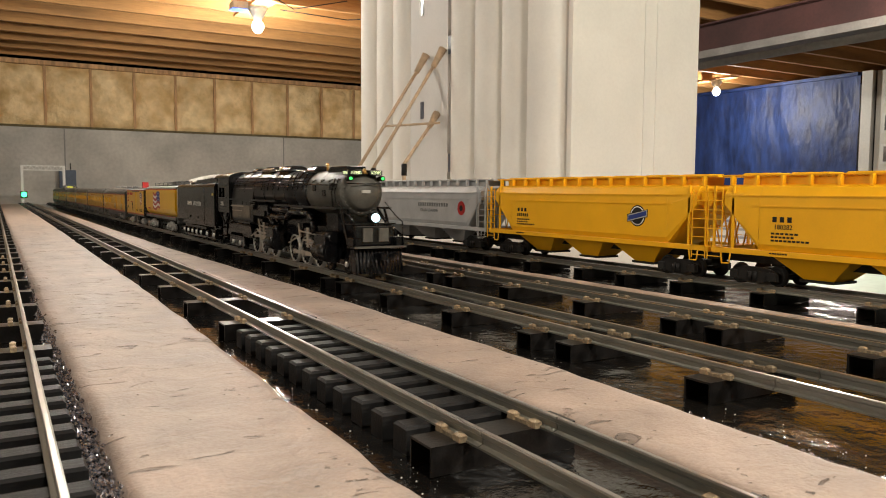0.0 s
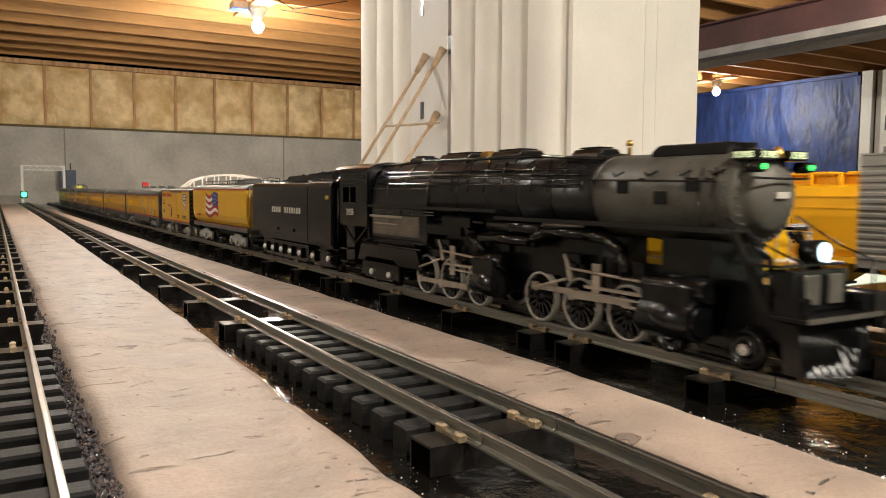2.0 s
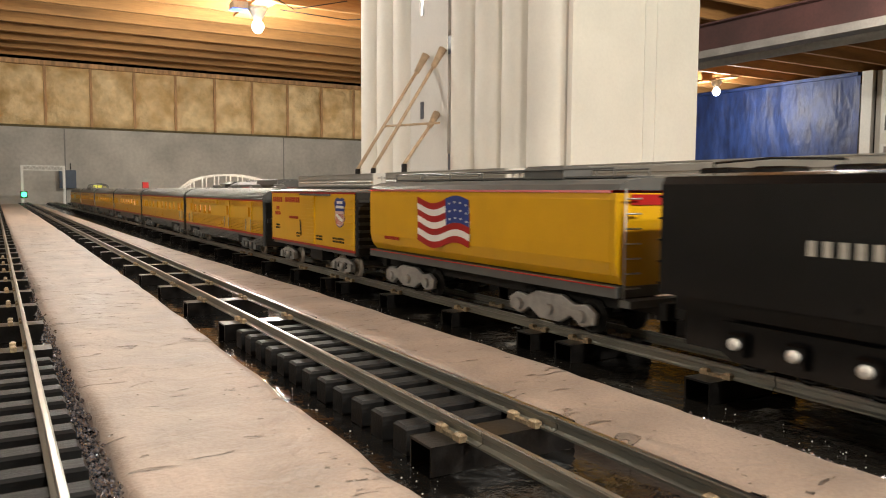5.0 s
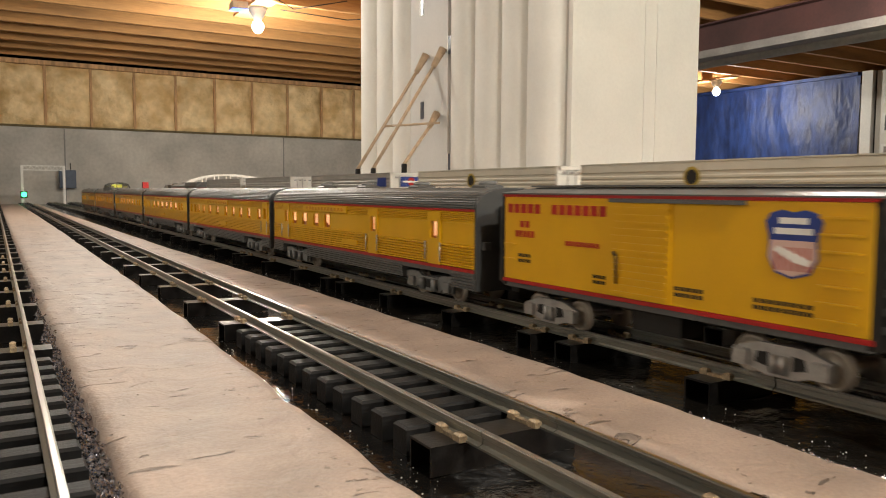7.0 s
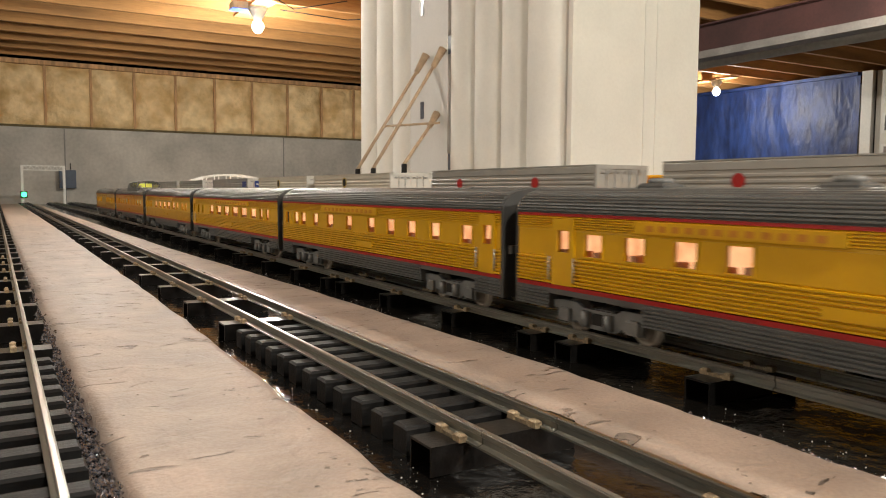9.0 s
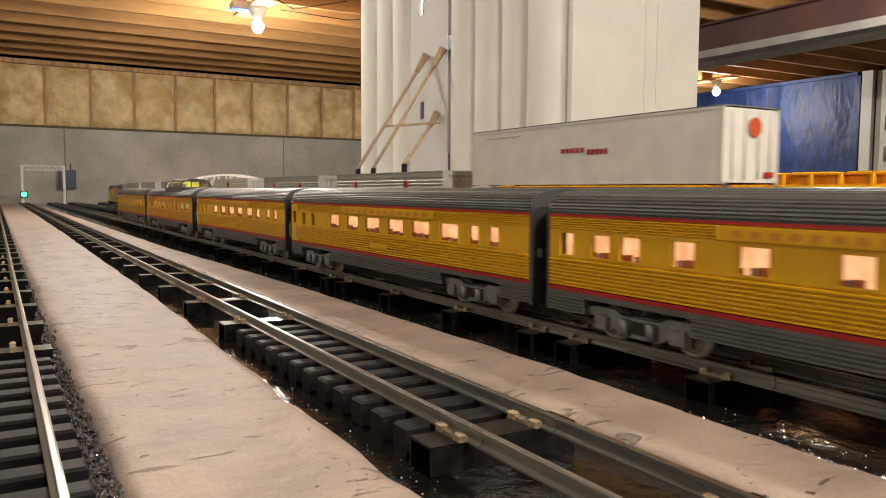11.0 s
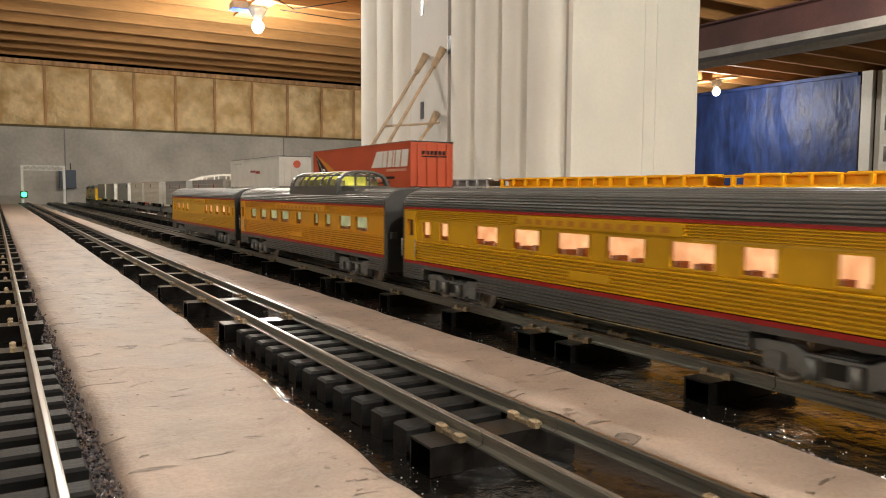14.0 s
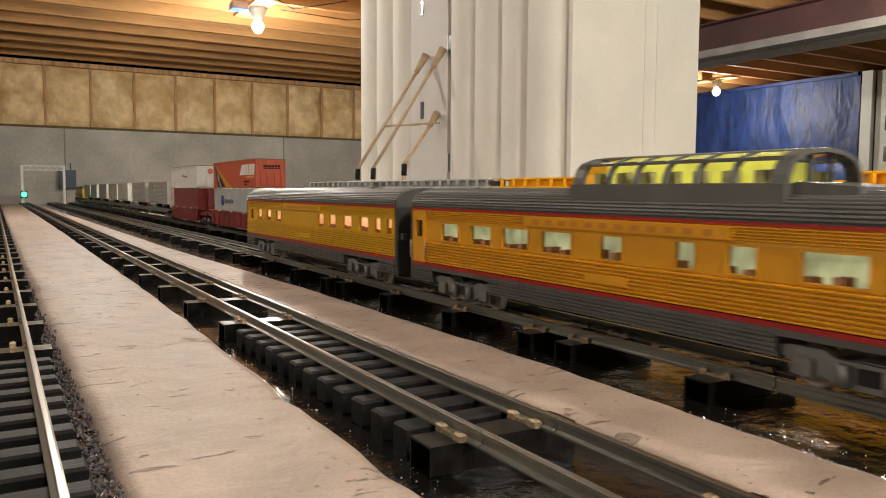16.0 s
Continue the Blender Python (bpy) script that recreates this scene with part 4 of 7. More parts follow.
    # ends, diaphragms and gear
    end = [(0.0462, 0.019), (0.0466, 0.1035)] + [((0.0466) * math.cos(a) ** 0.72 if a < 1.57 else 0.0, 0.1045 + 0.0208 * math.sin(a)) for a in [k * math.pi / 16 for k in range(1, 9)]]
    part("end_wall", Geo().prism(mirrored(end), 0.0, 0.0035), END_SHADE, c, "grey end wall, the gap's shade in its colour")
    part("end_wall", Geo().prism(mirrored(end), L - 0.0035, L), END_SHADE, c, "grey end wall, the gap's shade in its colour")
    for a, b in ((-0.011, -0.0005), (L + 0.0005, L + 0.011)):
        part("diaphragm", Geo().box(-0.017, 0.017, a, b, 0.032, 0.104).box(-0.020, 0.020, a + 0.003, b - 0.003, 0.030, 0.107), END_SHADE, c, "dark folded gangway")
        for s in (-1, 1):
            part("step_bracket", Geo().box(s * 0.036 - 0.004, s * 0.036 + 0.004, a + 0.005 if a < 0 else a, b if a < 0 else b - 0.005, 0.062, 0.070), HARBOR, c)
    coupler(c, -0.021, 0.03)
    coupler(c, L - 0.03, L + 0.021)
    part("underframe", Geo().box(-0.030, 0.030, 0.02, L - 0.02, 0.031, 0.0365).box(-0.036, -0.012, 0.22, 0.30, 0.017, 0.032).box(0.010, 0.036, 0.25, 0.36, 0.017, 0.032).box(-0.034, -0.014, 0.38, 0.45, 0.015, 0.032), DARK, c, "dark underfloor equipment")
    for y in (0.108, L - 0.108):
        coach_truck(c, y, TRUCKGREY, SPEED_STEAM)
    for y in vents:
        v = part("roof_vent", Geo().chunk(-0.012, 0.012, y - 0.014, y + 0.014, 0.1245, 0.1295, 0.002), HARBOR, c, "low roof ventilator")
        part("vent_cap", Geo().lathe([(0.010, 0), (0.011, 0.002), (0.009, 0.004), (0.0005, 0.0045)], (0, y, 0.1295), "z", 14), TRUCKGREY, v)
    for y in (0.10, 0.125, L - 0.125, L - 0.10):
        for s in (-1, 1):
            part("roof_grab", Geo().path([(s * 0.028, y, 0.1185), (s * 0.029, y, 0.1215), (s * 0.017, y, 0.1262), (s * 0.016, y, 0.1235)], 0.0008, 6), HARBOR, c)
    if dome:
        build_dome(c)
    if tail:
        part("tail_end", Geo().prism([(-0.043, L + 0.001), (0.043, L + 0.001), (0.036, L + 0.016), (0.018, L + 0.022), (-0.018, L + 0.022), (-0.036, L + 0.016)], 0.03, 0.112, "z"), HARBOR, c, "rounded grey tail")
    return c


SEAT = mat("seat_cloth", (0.45, 0.20, 0.10), 0.8, var=0.15, scale=120)
GOLD2 = mat("letterboard_print", (0.50, 0.19, 0.012), 0.5, var=0.05, scale=200)


def build_dome(c):
    """Raised glazed dome: side panes and skylights between ribs, a flat three-pane front."""
    y0, y2 = 0.172, 0.362
    prof = [(0.0415, 0.1285), (0.0405, 0.1340), (0.0375, 0.1405), (0.0325, 0.1455), (0.0300, 0.1468), (0.0180, 0.1505), (0.0, 0.1522)]
    inner = [(a * 0.90, 0.1285 + (b - 0.1285) * 0.88) for a, b in prof]
    part("dome_base", Geo().prism(mirrored([(0.0425, 0.112), (0.0420, 0.1284)]), y0 - 0.006, y2 + 0.010), HARBOR, c, "grey dome base")

    def arch(name, a, b, lab=""):
        out = [(x, z) for x, z in prof] + [(-x, z) for x, z in reversed(prof[:-1])]
        inn = [(x, z) for x, z in inner] + [(-x, z) for x, z in reversed(inner[:-1])]
        n = len(out)
        v = [(x, y, z) for y in (a, b) for ring in (out, inn) for x, z in ring]
        f = []
        for k in range(n - 1):
            f += [(k, k + 1, n + k + 1, n + k), (3 * n + k, 3 * n + k + 1, 2 * n + k + 1, 2 * n + k), (k, 2 * n + k, 2 * n + k + 1, k + 1), (n + k, n + k + 1, 3 * n + k + 1, 3 * n + k)]
        g = Geo().add(v, f)
        part(name, g, HARBOR, c, lab)

    arch("front_arch", y0 - 0.007, y0 + 0.005, "thick grey front arch")
    arch("rear_arch", y2 - 0.004, y2 + 0.008, "grey rear arch")
    cuts = [y0 + 0.005 + (y2 - y0 - 0.009) * k / 6 for k in range(7)]
    for y in cuts[1:-1]:
        arch("dome_rib", y - 0.0018, y + 0.0018)
    part("dome_roof", Geo().prism(mirrored([(0.0200, 0.1497), (0.0180, 0.1508), (0.008, 0.1520)]), y0, y2), HARBOR, c, "grey dome roof strip")
    for s in (-1, 1):
        part("dome_rail", Geo().box(*sorted((s * 0.0300, s * 0.0352)), y0, y2, 0.1432, 0.1452), HARBOR, c)
        for p, q in zip(cuts, cuts[1:]):
            for nm, pts in (("dome_pane", prof[:4]), ("skylight_pane", prof[4:6])):
                v, f = [], []
                for a, b in pts:
                    v += [(s * (a - 0.0014), q, b - 0.0004), (s * (a - 0.0014), p, b - 0.0004)]
                for k in range(len(pts) - 1):
                    f.append((2 * k, 2 * k + 1, 2 * k + 3, 2 * k + 2))
                part(nm, Geo().add(v, f, True), PANE, c).visible_shadow = False
    for a, b in ((-0.0355, -0.0125), (-0.0105, 0.0105), (0.0125, 0.0355)):
        za, zb = (0.1425, 0.1478) if a < -0.02 else (0.1478, 0.1478) if a < 0 else (0.1478, 0.1425)
        part("front_pane", Geo().add([(a, y0 - 0.002, 0.1298), (b, y0 - 0.002, 0.1298), (b, y0 - 0.002, zb), (a, y0 - 0.002, za)], [(0, 1, 2, 3)]), PANE, c).visible_shadow = False
    for x in (-0.0115, 0.0115):
        part("mullion", Geo().box(x - 0.0011, x + 0.0011, y0 - 0.004, y0, 0.1285, 0.1490), HARBOR, c)
    part("fairing", Geo().prism([(y0 - 0.0072, 0.1296), (y0 - 0.050, 0.1262), (y0 - 0.050, 0.118), (y0 - 0.0072, 0.118)], -0.034, 0.034, "x"), HARBOR, c, "sloping grey fairing")
    # The dome's light also comes from an added emitting block.
    part("dome_light", Geo().box(-0.014, 0.014, y0 + 0.020, y2 - 0.008, 0.1286, 0.1430), DOMELIGHT, c, "yellow glowing block standing in for the dome's lit interior")
    seats = Geo()
    for k in range(7):
        for s in (-1, 1):
            y = y0 + 0.016 + 0.026 * k
            seats.box(s * 0.027 - 0.006, s * 0.027 + 0.006, y, y + 0.007, 0.1286, 0.1370)
    part("dome_seats", seats, DOMESEAT, c)


DOMESEAT = mat("dome_seat_cloth", (0.42, 0.38, 0.16), 0.8, var=0.15, scale=120)


def build_coaches():
    w1, w2 = 0.021, 0.042
    build_coach("combine_coach", 3.145, [(0.548, w1), (0.501, w1), (0.451, w1), (0.405, w1)], [0.585, 0.245, 0.085], "yellow baggage and passenger coach with lit windows and grey roof", WARM, vents=(0.05, 0.2, 0.36, 0.52), board=(0.33, 0.50))
    build_coach("sleeper_coach", 3.822, [(0.628, 0.017), (0.586, w1), (0.553, w1), (0.500, w1), (0.441, 0.024), (0.372, w1), (0.300, w1), (0.243, w1), (0.188, w1), (0.132, w1), (0.066, w1)], [0.026], "yellow streamlined sleeper with a row of warm lit windows", WARM, board=(0.28, 0.47))
    build_coach("diner_coach", 4.500, [(0.597, 0.013), (0.556, 0.013), (0.471, 0.036), (0.406, 0.038), (0.342, 0.042), (0.276, 0.042), (0.212, 0.042), (0.148, 0.038), (0.098, 0.018), (0.062, 0.018)], [0.636], "yellow dining coach with wide warm lit windows", WARM, board=(0.18, 0.44), unlit_at=(0.636, 0.597, 0.556))
    build_coach("lounge_coach", 5.186, [(0.597, 0.017), (0.558, 0.017), (0.475, 0.040), (0.409, 0.040), (0.343, 0.042), (0.280, 0.042), (0.214, 0.040), (0.159, 0.026), (0.096, w1), (0.056, w1)], [0.634], "yellow lounge coach with wide warm lit windows", WARM, board=(0.22, 0.42))
    build_coach("dome_coach", 5.890, [(0.566, 0.034), (0.505, 0.036), (0.446, 0.040), (0.385, 0.040), (0.316, 0.024), (0.240, 0.017), (0.192, 0.022), (0.128, 0.042), (0.072, 0.038)], [0.632], "orange-yellow dome coach with a raised glazed dome", GREENISH, dome=True, board=(0.20, 0.43), paint=YELLOW_WARM)
    build_coach("observation_coach", 6.584, [(0.606, 0.022), (0.556, 0.026), (0.502, 0.026), (0.448, 0.026), (0.250, 0.024), (0.205, 0.026), (0.150, 0.030), (0.094, 0.028), (0.052, 0.018), (0.018, 0.014)], [], "yellow observation coach with a rounded tail and lit windows", WARM, length=0.640, tail=True, board=(0.25, 0.415))


# ---- tender, water tender, generator car ----
def build_tender():
    c = thing("tender", "long black coal tender with cream lettering and pale axle ends", "tender", at=pose(0.469, 1.785, 0))
    ROLL.append((c, 0.469, 1.785, SPEED_STEAM))
    L, W = 0.395, 0.0465
    part("tank", Geo().prism(mirrored([(W, 0.048), (W, 0.128), (W - 0.003, 0.1335), (W - 0.010, 0.1355), (0.030, 0.1360)]), 0.10, L), BLACK, c, "smooth black tank", 0.0008)
    part("bunker", Geo().prism(mirrored([(W, 0.041), (W, 0.128), (W - 0.003, 0.1345), (W - 0.012, 0.1385), (0.030, 0.1400)]), 0.004, 0.0998), BLACK, c, "black coal bunker", 0.0008)
    part("front_plate", Geo().prism(mirrored([(W - 0.002, 0.036), (W - 0.002, 0.128), (W - 0.014, 0.142)]), 0.0, 0.0038), BLACK, c)
    part("coal_board", Geo().prism([(0.02, 0.1395), (0.02, 0.146), (0.20, 0.146), (0.25, 0.136), (0.25, 0.1362)], -0.036, -0.0345, "x"), BLACK, c)
    part("coal_board", Geo().prism([(0.02, 0.1395), (0.02, 0.146), (0.20, 0.146), (0.25, 0.136), (0.25, 0.1362)], 0.0345, 0.036, "x"), BLACK, c)
    rnd = random.Random(3)
    g = Geo()
    for _ in range(420):
        x, y, r = rnd.uniform(-0.032, 0.032), rnd.uniform(0.02, 0.235), rnd.uniform(0.002, 0.0045)
        z = 0.1405 + 0.008 * (1 - (x / 0.034) ** 2) * (1 - max(0, (y - 0.15) / 0.1)) + rnd.uniform(-0.001, 0.002)
        g.add([(x - r, y, z), (x, y - r, z - r * 0.3), (x + r, y, z), (x, y + r, z), (x, y, z + r), (x, y, z - r)], [(0, 1, 4), (1, 2, 4), (2, 3, 4), (3, 0, 4), (1, 0, 5), (2, 1, 5), (3, 2, 5), (0, 3, 5)])
    part("coal", g, COAL, c, "heaped black coal")
    for y in (0.27, 0.33, 0.375):
        part("roof_hatch", Geo().chunk(-0.014, 0.014, y - 0.013, y + 0.013, 0.136, 0.1405, 0.0015), BLACK, c)
    part("hand_rail", Geo().path([(-0.038, 0.26, 0.135), (-0.038, 0.26, 0.1425), (-0.038, 0.31, 0.1445), (-0.038, 0.355, 0.1425), (-0.038, 0.355, 0.135)], 0.0008, 6), BLACK, c)
    for k in range(5):
        part("rear_rung", Geo().rod((-0.044, L + 0.004, 0.055 + 0.016 * k), (-0.030, L + 0.004, 0.055 + 0.016 * k), 0.0008, seg=6), BLACK, c)
    bars(c, 0.130, 0.212, 0.089, 0.0095, -W, 7, SHADE, gap=0.5)
    bars(c, 0.228, 0.279, 0.089, 0.0095, -W, 5, SHADE, gap=0.5)
    part("road_plate", Geo().box(-W - 0.0006, -W, 0.012, 0.025, 0.109, 0.1145), GOLD, c, "small gold plate")
    part("rivet_line", Geo().box(-W - 0.0005, -W, 0.099, 0.1005, 0.042, 0.128), BLACK, c)
    for y in (0.165, 0.245):
        part("washout_plug", Geo().rod((-W, y, 0.056), (-W - 0.002, y, 0.056), 0.0025), BLACK, c)
    part("frame", Geo().box(-0.034, 0.034, 0.01, L - 0.005, 0.036, 0.046).box(-0.028, 0.028, 0.02, L - 0.01, 0.010, 0.036), BLACK, c)
    ys = (0.021, 0.087, 0.147, 0.193, 0.239, 0.285, 0.329)
    part("bed_rail", Geo().prism([(0.118, 0.013), (0.118, 0.034), (0.345, 0.034), (0.345, 0.013), (0.335, 0.007), (0.128, 0.007)], -0.038, -0.034, "x"), BLACK, c)
    part("bed_rail", Geo().prism([(0.118, 0.013), (0.118, 0.034), (0.345, 0.034), (0.345, 0.013), (0.335, 0.007), (0.128, 0.007)], 0.034, 0.038, "x"), BLACK, c)
    for s in (-1, 1):
        part("truck_frame", Geo().prism([(0.008, 0.010), (0.008, 0.025), (0.04, 0.031), (0.07, 0.031), (0.105, 0.025), (0.105, 0.010), (0.07, 0.007), (0.04, 0.007)], s * 0.036 - 0.002, s * 0.036 + 0.002, "x"), BLACK, c)
        for y in ys:
            b = part("journal_box", Geo().chunk(s * 0.040 - 0.003, s * 0.040 + 0.003, y - 0.0070, y + 0.0070, 0.012, 0.0285, 0.002), BLACK, c)
            h = part("axle_end", HUBCAP, HUB, b, "pale round axle end")
            h.location = (s * 0.0442, y, 0.0205)
            h.rotation_euler = (0, 0, 0 if s > 0 else math.pi)
    for y in ys:
        wheelset(c, y, 0.0145, BLACK, SPEED_STEAM)
    part("drawbar", Geo().box(-0.006, 0.006, -0.05, 0.01, 0.022, 0.030), BLACK, c)
    for k in range(4):
        part("step", Geo().box(-0.0455, -0.034, 0.0, 0.014, 0.012 + 0.013 * k, 0.0135 + 0.013 * k), BLACK, c)
    coupler(c, L - 0.02, L + 0.022)


def build_water_tender():
    c = thing("water_tender", "yellow round-sided auxiliary water tender with a flag and silver trucks", "tender", at=pose(0.469, 2.228, 0))
    ROLL.append((c, 0.469, 2.228, SPEED_STEAM))
    L, W = 0.462, 0.0455
    low = [(0.030, 0.0465), (0.036, 0.0475), (0.042, 0.055), (0.0450, 0.066), (W, 0.078), (W, 0.116), (W - 0.001, 0.1215)]
    part("tank", Geo().prism(mirrored(low), 0.006, L - 0.004), YELLOW, c, "glossy yellow tank side")
    part("stripe", Geo().prism(mirrored([(W + 0.0004, 0.1216), (W - 0.0004, 0.1238)]), 0.006, L - 0.004), RED, c)
    part("roof", Geo().prism(mirrored([(W - 0.0006, 0.1239), (W - 0.005, 0.1285), (0.030, 0.1320), (0.014, 0.1338)]), 0.0, L), HARBOR, c, "grey curved roof")
    part("front_end", Geo().prism(mirrored(low), 0.0, 0.0055), YELLOW, c)
    part("front_cap", Geo().box(-0.030, 0.034, -0.001, 0.0, 0.112, 0.1205), RED, c, "red end marker")
    part("sill", Geo().box(-0.044, 0.044, 0.0, L, 0.0372, 0.0462), HARBOR, c, "grey ribbed sill")
    part("sill_stripe", Geo().box(-0.0446, 0.0446, 0.002, L - 0.002, 0.0450, 0.0461), RED, c)
    flag(c, 0.272, 0.088, 0.112, 0.050, -W - 0.0002, 0.09, True)
    bars(c, 0.375, 0.415, 0.064, 0.004, -0.0458, 9, RED)
    # running board and hatches on the roof
    part("running_board", Geo().box(-0.016, 0.016, 0.02, L - 0.02, 0.1345, 0.1362), HARBOR, c)
    for s in (-1, 1):
        part("roof_rail", Geo().path([(s * 0.020, 0.03, 0.133), (s * 0.020, 0.03, 0.1425), (s * 0.020, L - 0.03, 0.1425), (s * 0.020, L - 0.03, 0.133)], 0.0009, 6), HARBOR, c)
        for k in range(1, 6):
            part("rail_post", Geo().rod((s * 0.020, 0.03 + (L - 0.06) * k / 6, 0.131), (s * 0.020, 0.03 + (L - 0.06) * k / 6, 0.1425), 0.0008, seg=6), HARBOR, c)
    part("hatch", Geo().chunk(-0.018, 0.018, 0.10, 0.16, 0.134, 0.1465, 0.003), HARBOR, c)
    for s in (-1, 1):
        for k in range(7):
            part("ladder_rung", Geo().rod((s * 0.038, -0.004, 0.045 + 0.012 * k), (s * 0.022, -0.004, 0.045 + 0.012 * k), 0.0008, seg=6), SILVER, c)
        part("ladder_rail", Geo().rod((s * 0.039, -0.004, 0.032), (s * 0.039, -0.004, 0.125), 0.0009, seg=6), SILVER, c)
    part("end_platform", Geo().box(-0.040, 0.040, -0.012, 0.0, 0.030, 0.036), HARBOR, c)
    part("underframe", Geo().box(-0.02, 0.02, 0.02, L - 0.02, 0.024, 0.0370), DARK, c)
    for y in (0.092, L - 0.097):
        t = part("truck", Geo().box(-0.03, 0.03, y - 0.01, y + 0.01, 0.014, 0.024), SILVER, c)
        for s in (-1, 1):
            x = s * 0.0355
            o = [(-0.060, 0.010), (-0.062, 0.020), (-0.050, 0.0265), (-0.034, 0.0245), (-0.018, 0.031), (0.018, 0.031), (0.034, 0.0245), (0.050, 0.0265), (0.062, 0.020), (0.060, 0.010),
                 (0.044, 0.006), (0.030, 0.014), (0.014, 0.006), (-0.014, 0.006), (-0.030, 0.014), (-0.044, 0.006)]
            part("side_frame", Geo().prism([(y + a, b) for a, b in o], x - 0.0026, x + 0.0026, "x"), SILVER, t, "cast silver side frame", 0.001)
            for k in (-1, 0, 1):
                part("journal_cap", Geo().rod((x, y + k * 0.045, 0.0155), (x + s * 0.006, y + k * 0.045, 0.0155), 0.0062, 0.0052, seg=12), SILVER, t)
        for k in (-1, 0, 1):
            wheelset(c, y + k * 0.045, 0.0145, DARK, SPEED_STEAM)
    coupler(c, L - 0.02, L + 0.02)
    coupler(c, -0.020, 0.02)


def build_generator_car():
    c = thing("generator_car", "yellow boxcar with a louvred door and shield emblem", "boxcar", at=pose(0.469, 2.734, 0))
    ROLL.append((c, 0.469, 2.734, SPEED_STEAM))
    L, W = 0.366, 0.0455
    part("body", Geo().box(-W, W, 0.004, L - 0.004, 0.0395, 0.1172), YELLOW, c, "yellow sheet sides", 0.0004)
    part("top_stripe", Geo().box(-W - 0.0005, W + 0.0005, 0.002, L - 0.002, 0.1173, 0.1195), RED, c)
    part("bottom_stripe", Geo().box(-W - 0.0006, W + 0.0006, 0.002, L - 0.002, 0.0362, 0.0394), RED, c)
    part("sill", Geo().box(-W + 0.002, W - 0.002, 0.002, L - 0.002, 0.0315, 0.0360), HARBOR, c)
    part("roof", Geo().prism(mirrored([(W + 0.001, 0.1196), (W + 0.001, 0.1208), (0.0, 0.1265)]), -0.001, L + 0.001), HARBOR, c, "grey pitched roof")
    part("roof_walk", Geo().box(-0.012, 0.012, 0.0, L, 0.1268, 0.1282), HARBOR, c)
    for y in (0.002, L - 0.002):
        # End panels are coloured dark for the shade they stand in.
        part("end_panel", Geo().box(-W + 0.001, W - 0.001, min(y - 0.0035, y + 0.0035), max(y - 0.0035, y + 0.0035), 0.033, 0.1190), DARK, c, "ribbed end darkened for the shade between cars")
        for k in range(7):
            o = -0.006 if y < 0.1 else 0.0025
            part("end_rib", Geo().box(-W + 0.004, W - 0.004, y + o, y + o + 0.0035, 0.043 + 0.0105 * k, 0.047 + 0.0105 * k), END_SHADE, c)
    # sliding door with slats and the track above it
    for s in (-1, 1):
        a, b = (s * W, s * (W + 0.0016))
        d = part("door", Geo().box(min(a, b), max(a, b), 0.152, 0.213, 0.0400, 0.1140), YELLOW, c, "yellow slatted sliding door")
        for k in range(13):
            part("slat", Geo().box(min(b, b + s * 0.0012), max(b, b + s * 0.0012), 0.154, 0.211, 0.0425 + 0.0055 * k, 0.0445 + 0.0055 * k), YELLOW, d)
        part("door_handle", Geo().path([(b + s * 0.002, 0.205, 0.050), (b + s * 0.003, 0.205, 0.072), (b + s * 0.002, 0.209, 0.075)], 0.001, 6), DARK, d)
        part("door_track", Geo().box(min(s * W, s * (W + 0.0028)), max(s * W, s * (W + 0.0028)), 0.089, 0.216, 0.1142, 0.1172), HARBOR, c, "grey door track")
        for k in range(7):
            part("grab_iron", Geo().box(min(s * (W + 0.0006), s * (W + 0.0022)), max(s * (W + 0.0006), s * (W + 0.0022)), 0.010, 0.036, 0.046 + 0.0102 * k, 0.0475 + 0.0102 * k), YELLOW, c)
        for z in (0.058, 0.072):
            part("grab_iron", Geo().box(min(s * (W + 0.0006), s * (W + 0.0022)), max(s * (W + 0.0006), s * (W + 0.0022)), 0.342, 0.360, z, z + 0.0014), YELLOW, c)
    shield(c, 0.054, 0.0905, 0.040, 0.043, -W)
    bars(c, 0.306, 0.358, 0.1065, 0.0085, -W, 5, RED)
    bars(c, 0.220, 0.292, 0.1065, 0.0085, -W, 7, RED)
    bars(c, 0.322, 0.338, 0.092, 0.006, -W, 2, RED)
    bars(c, 0.315, 0.345, 0.083, 0.006, -W, 5, RED)
    bars(c, 0.228, 0.272, 0.078, 0.004, -W, 9, RED)
    for z in (0.063, 0.058):
        bars(c, 0.320, 0.340, z, 0.003, -W, 4, DARK)
    for y, n in ((0.135, 5), (0.060, 8), (0.228, 3)):
        for z in (0.0485, 0.0530):
            bars(c, y - n * 0.0027, y + n * 0.0027, z, 0.0028, -W, n, DARK)
    part("underframe", Geo().box(-0.016, 0.016, 0.02, L - 0.02, 0.024, 0.0314).box(-0.035, -0.015, 0.15, 0.20, 0.014, 0.030), DARK, c)
    for y in (0.066, L - 0.064):
        freight_truck(c, y, SILVER, SPEED_STEAM)
    coupler(c, L - 0.02, L + 0.016)
    coupler(c, -0.02, 0.02)


build_coaches()
build_tender()
build_water_tender()
build_generator_car()
# ---- the articulated steam locomotive ----
PANEL = mat("firebox_panel", (0.15, 0.13, 0.10), 0.5, 0.2, var=0.2, scale=60, bump=0.2)


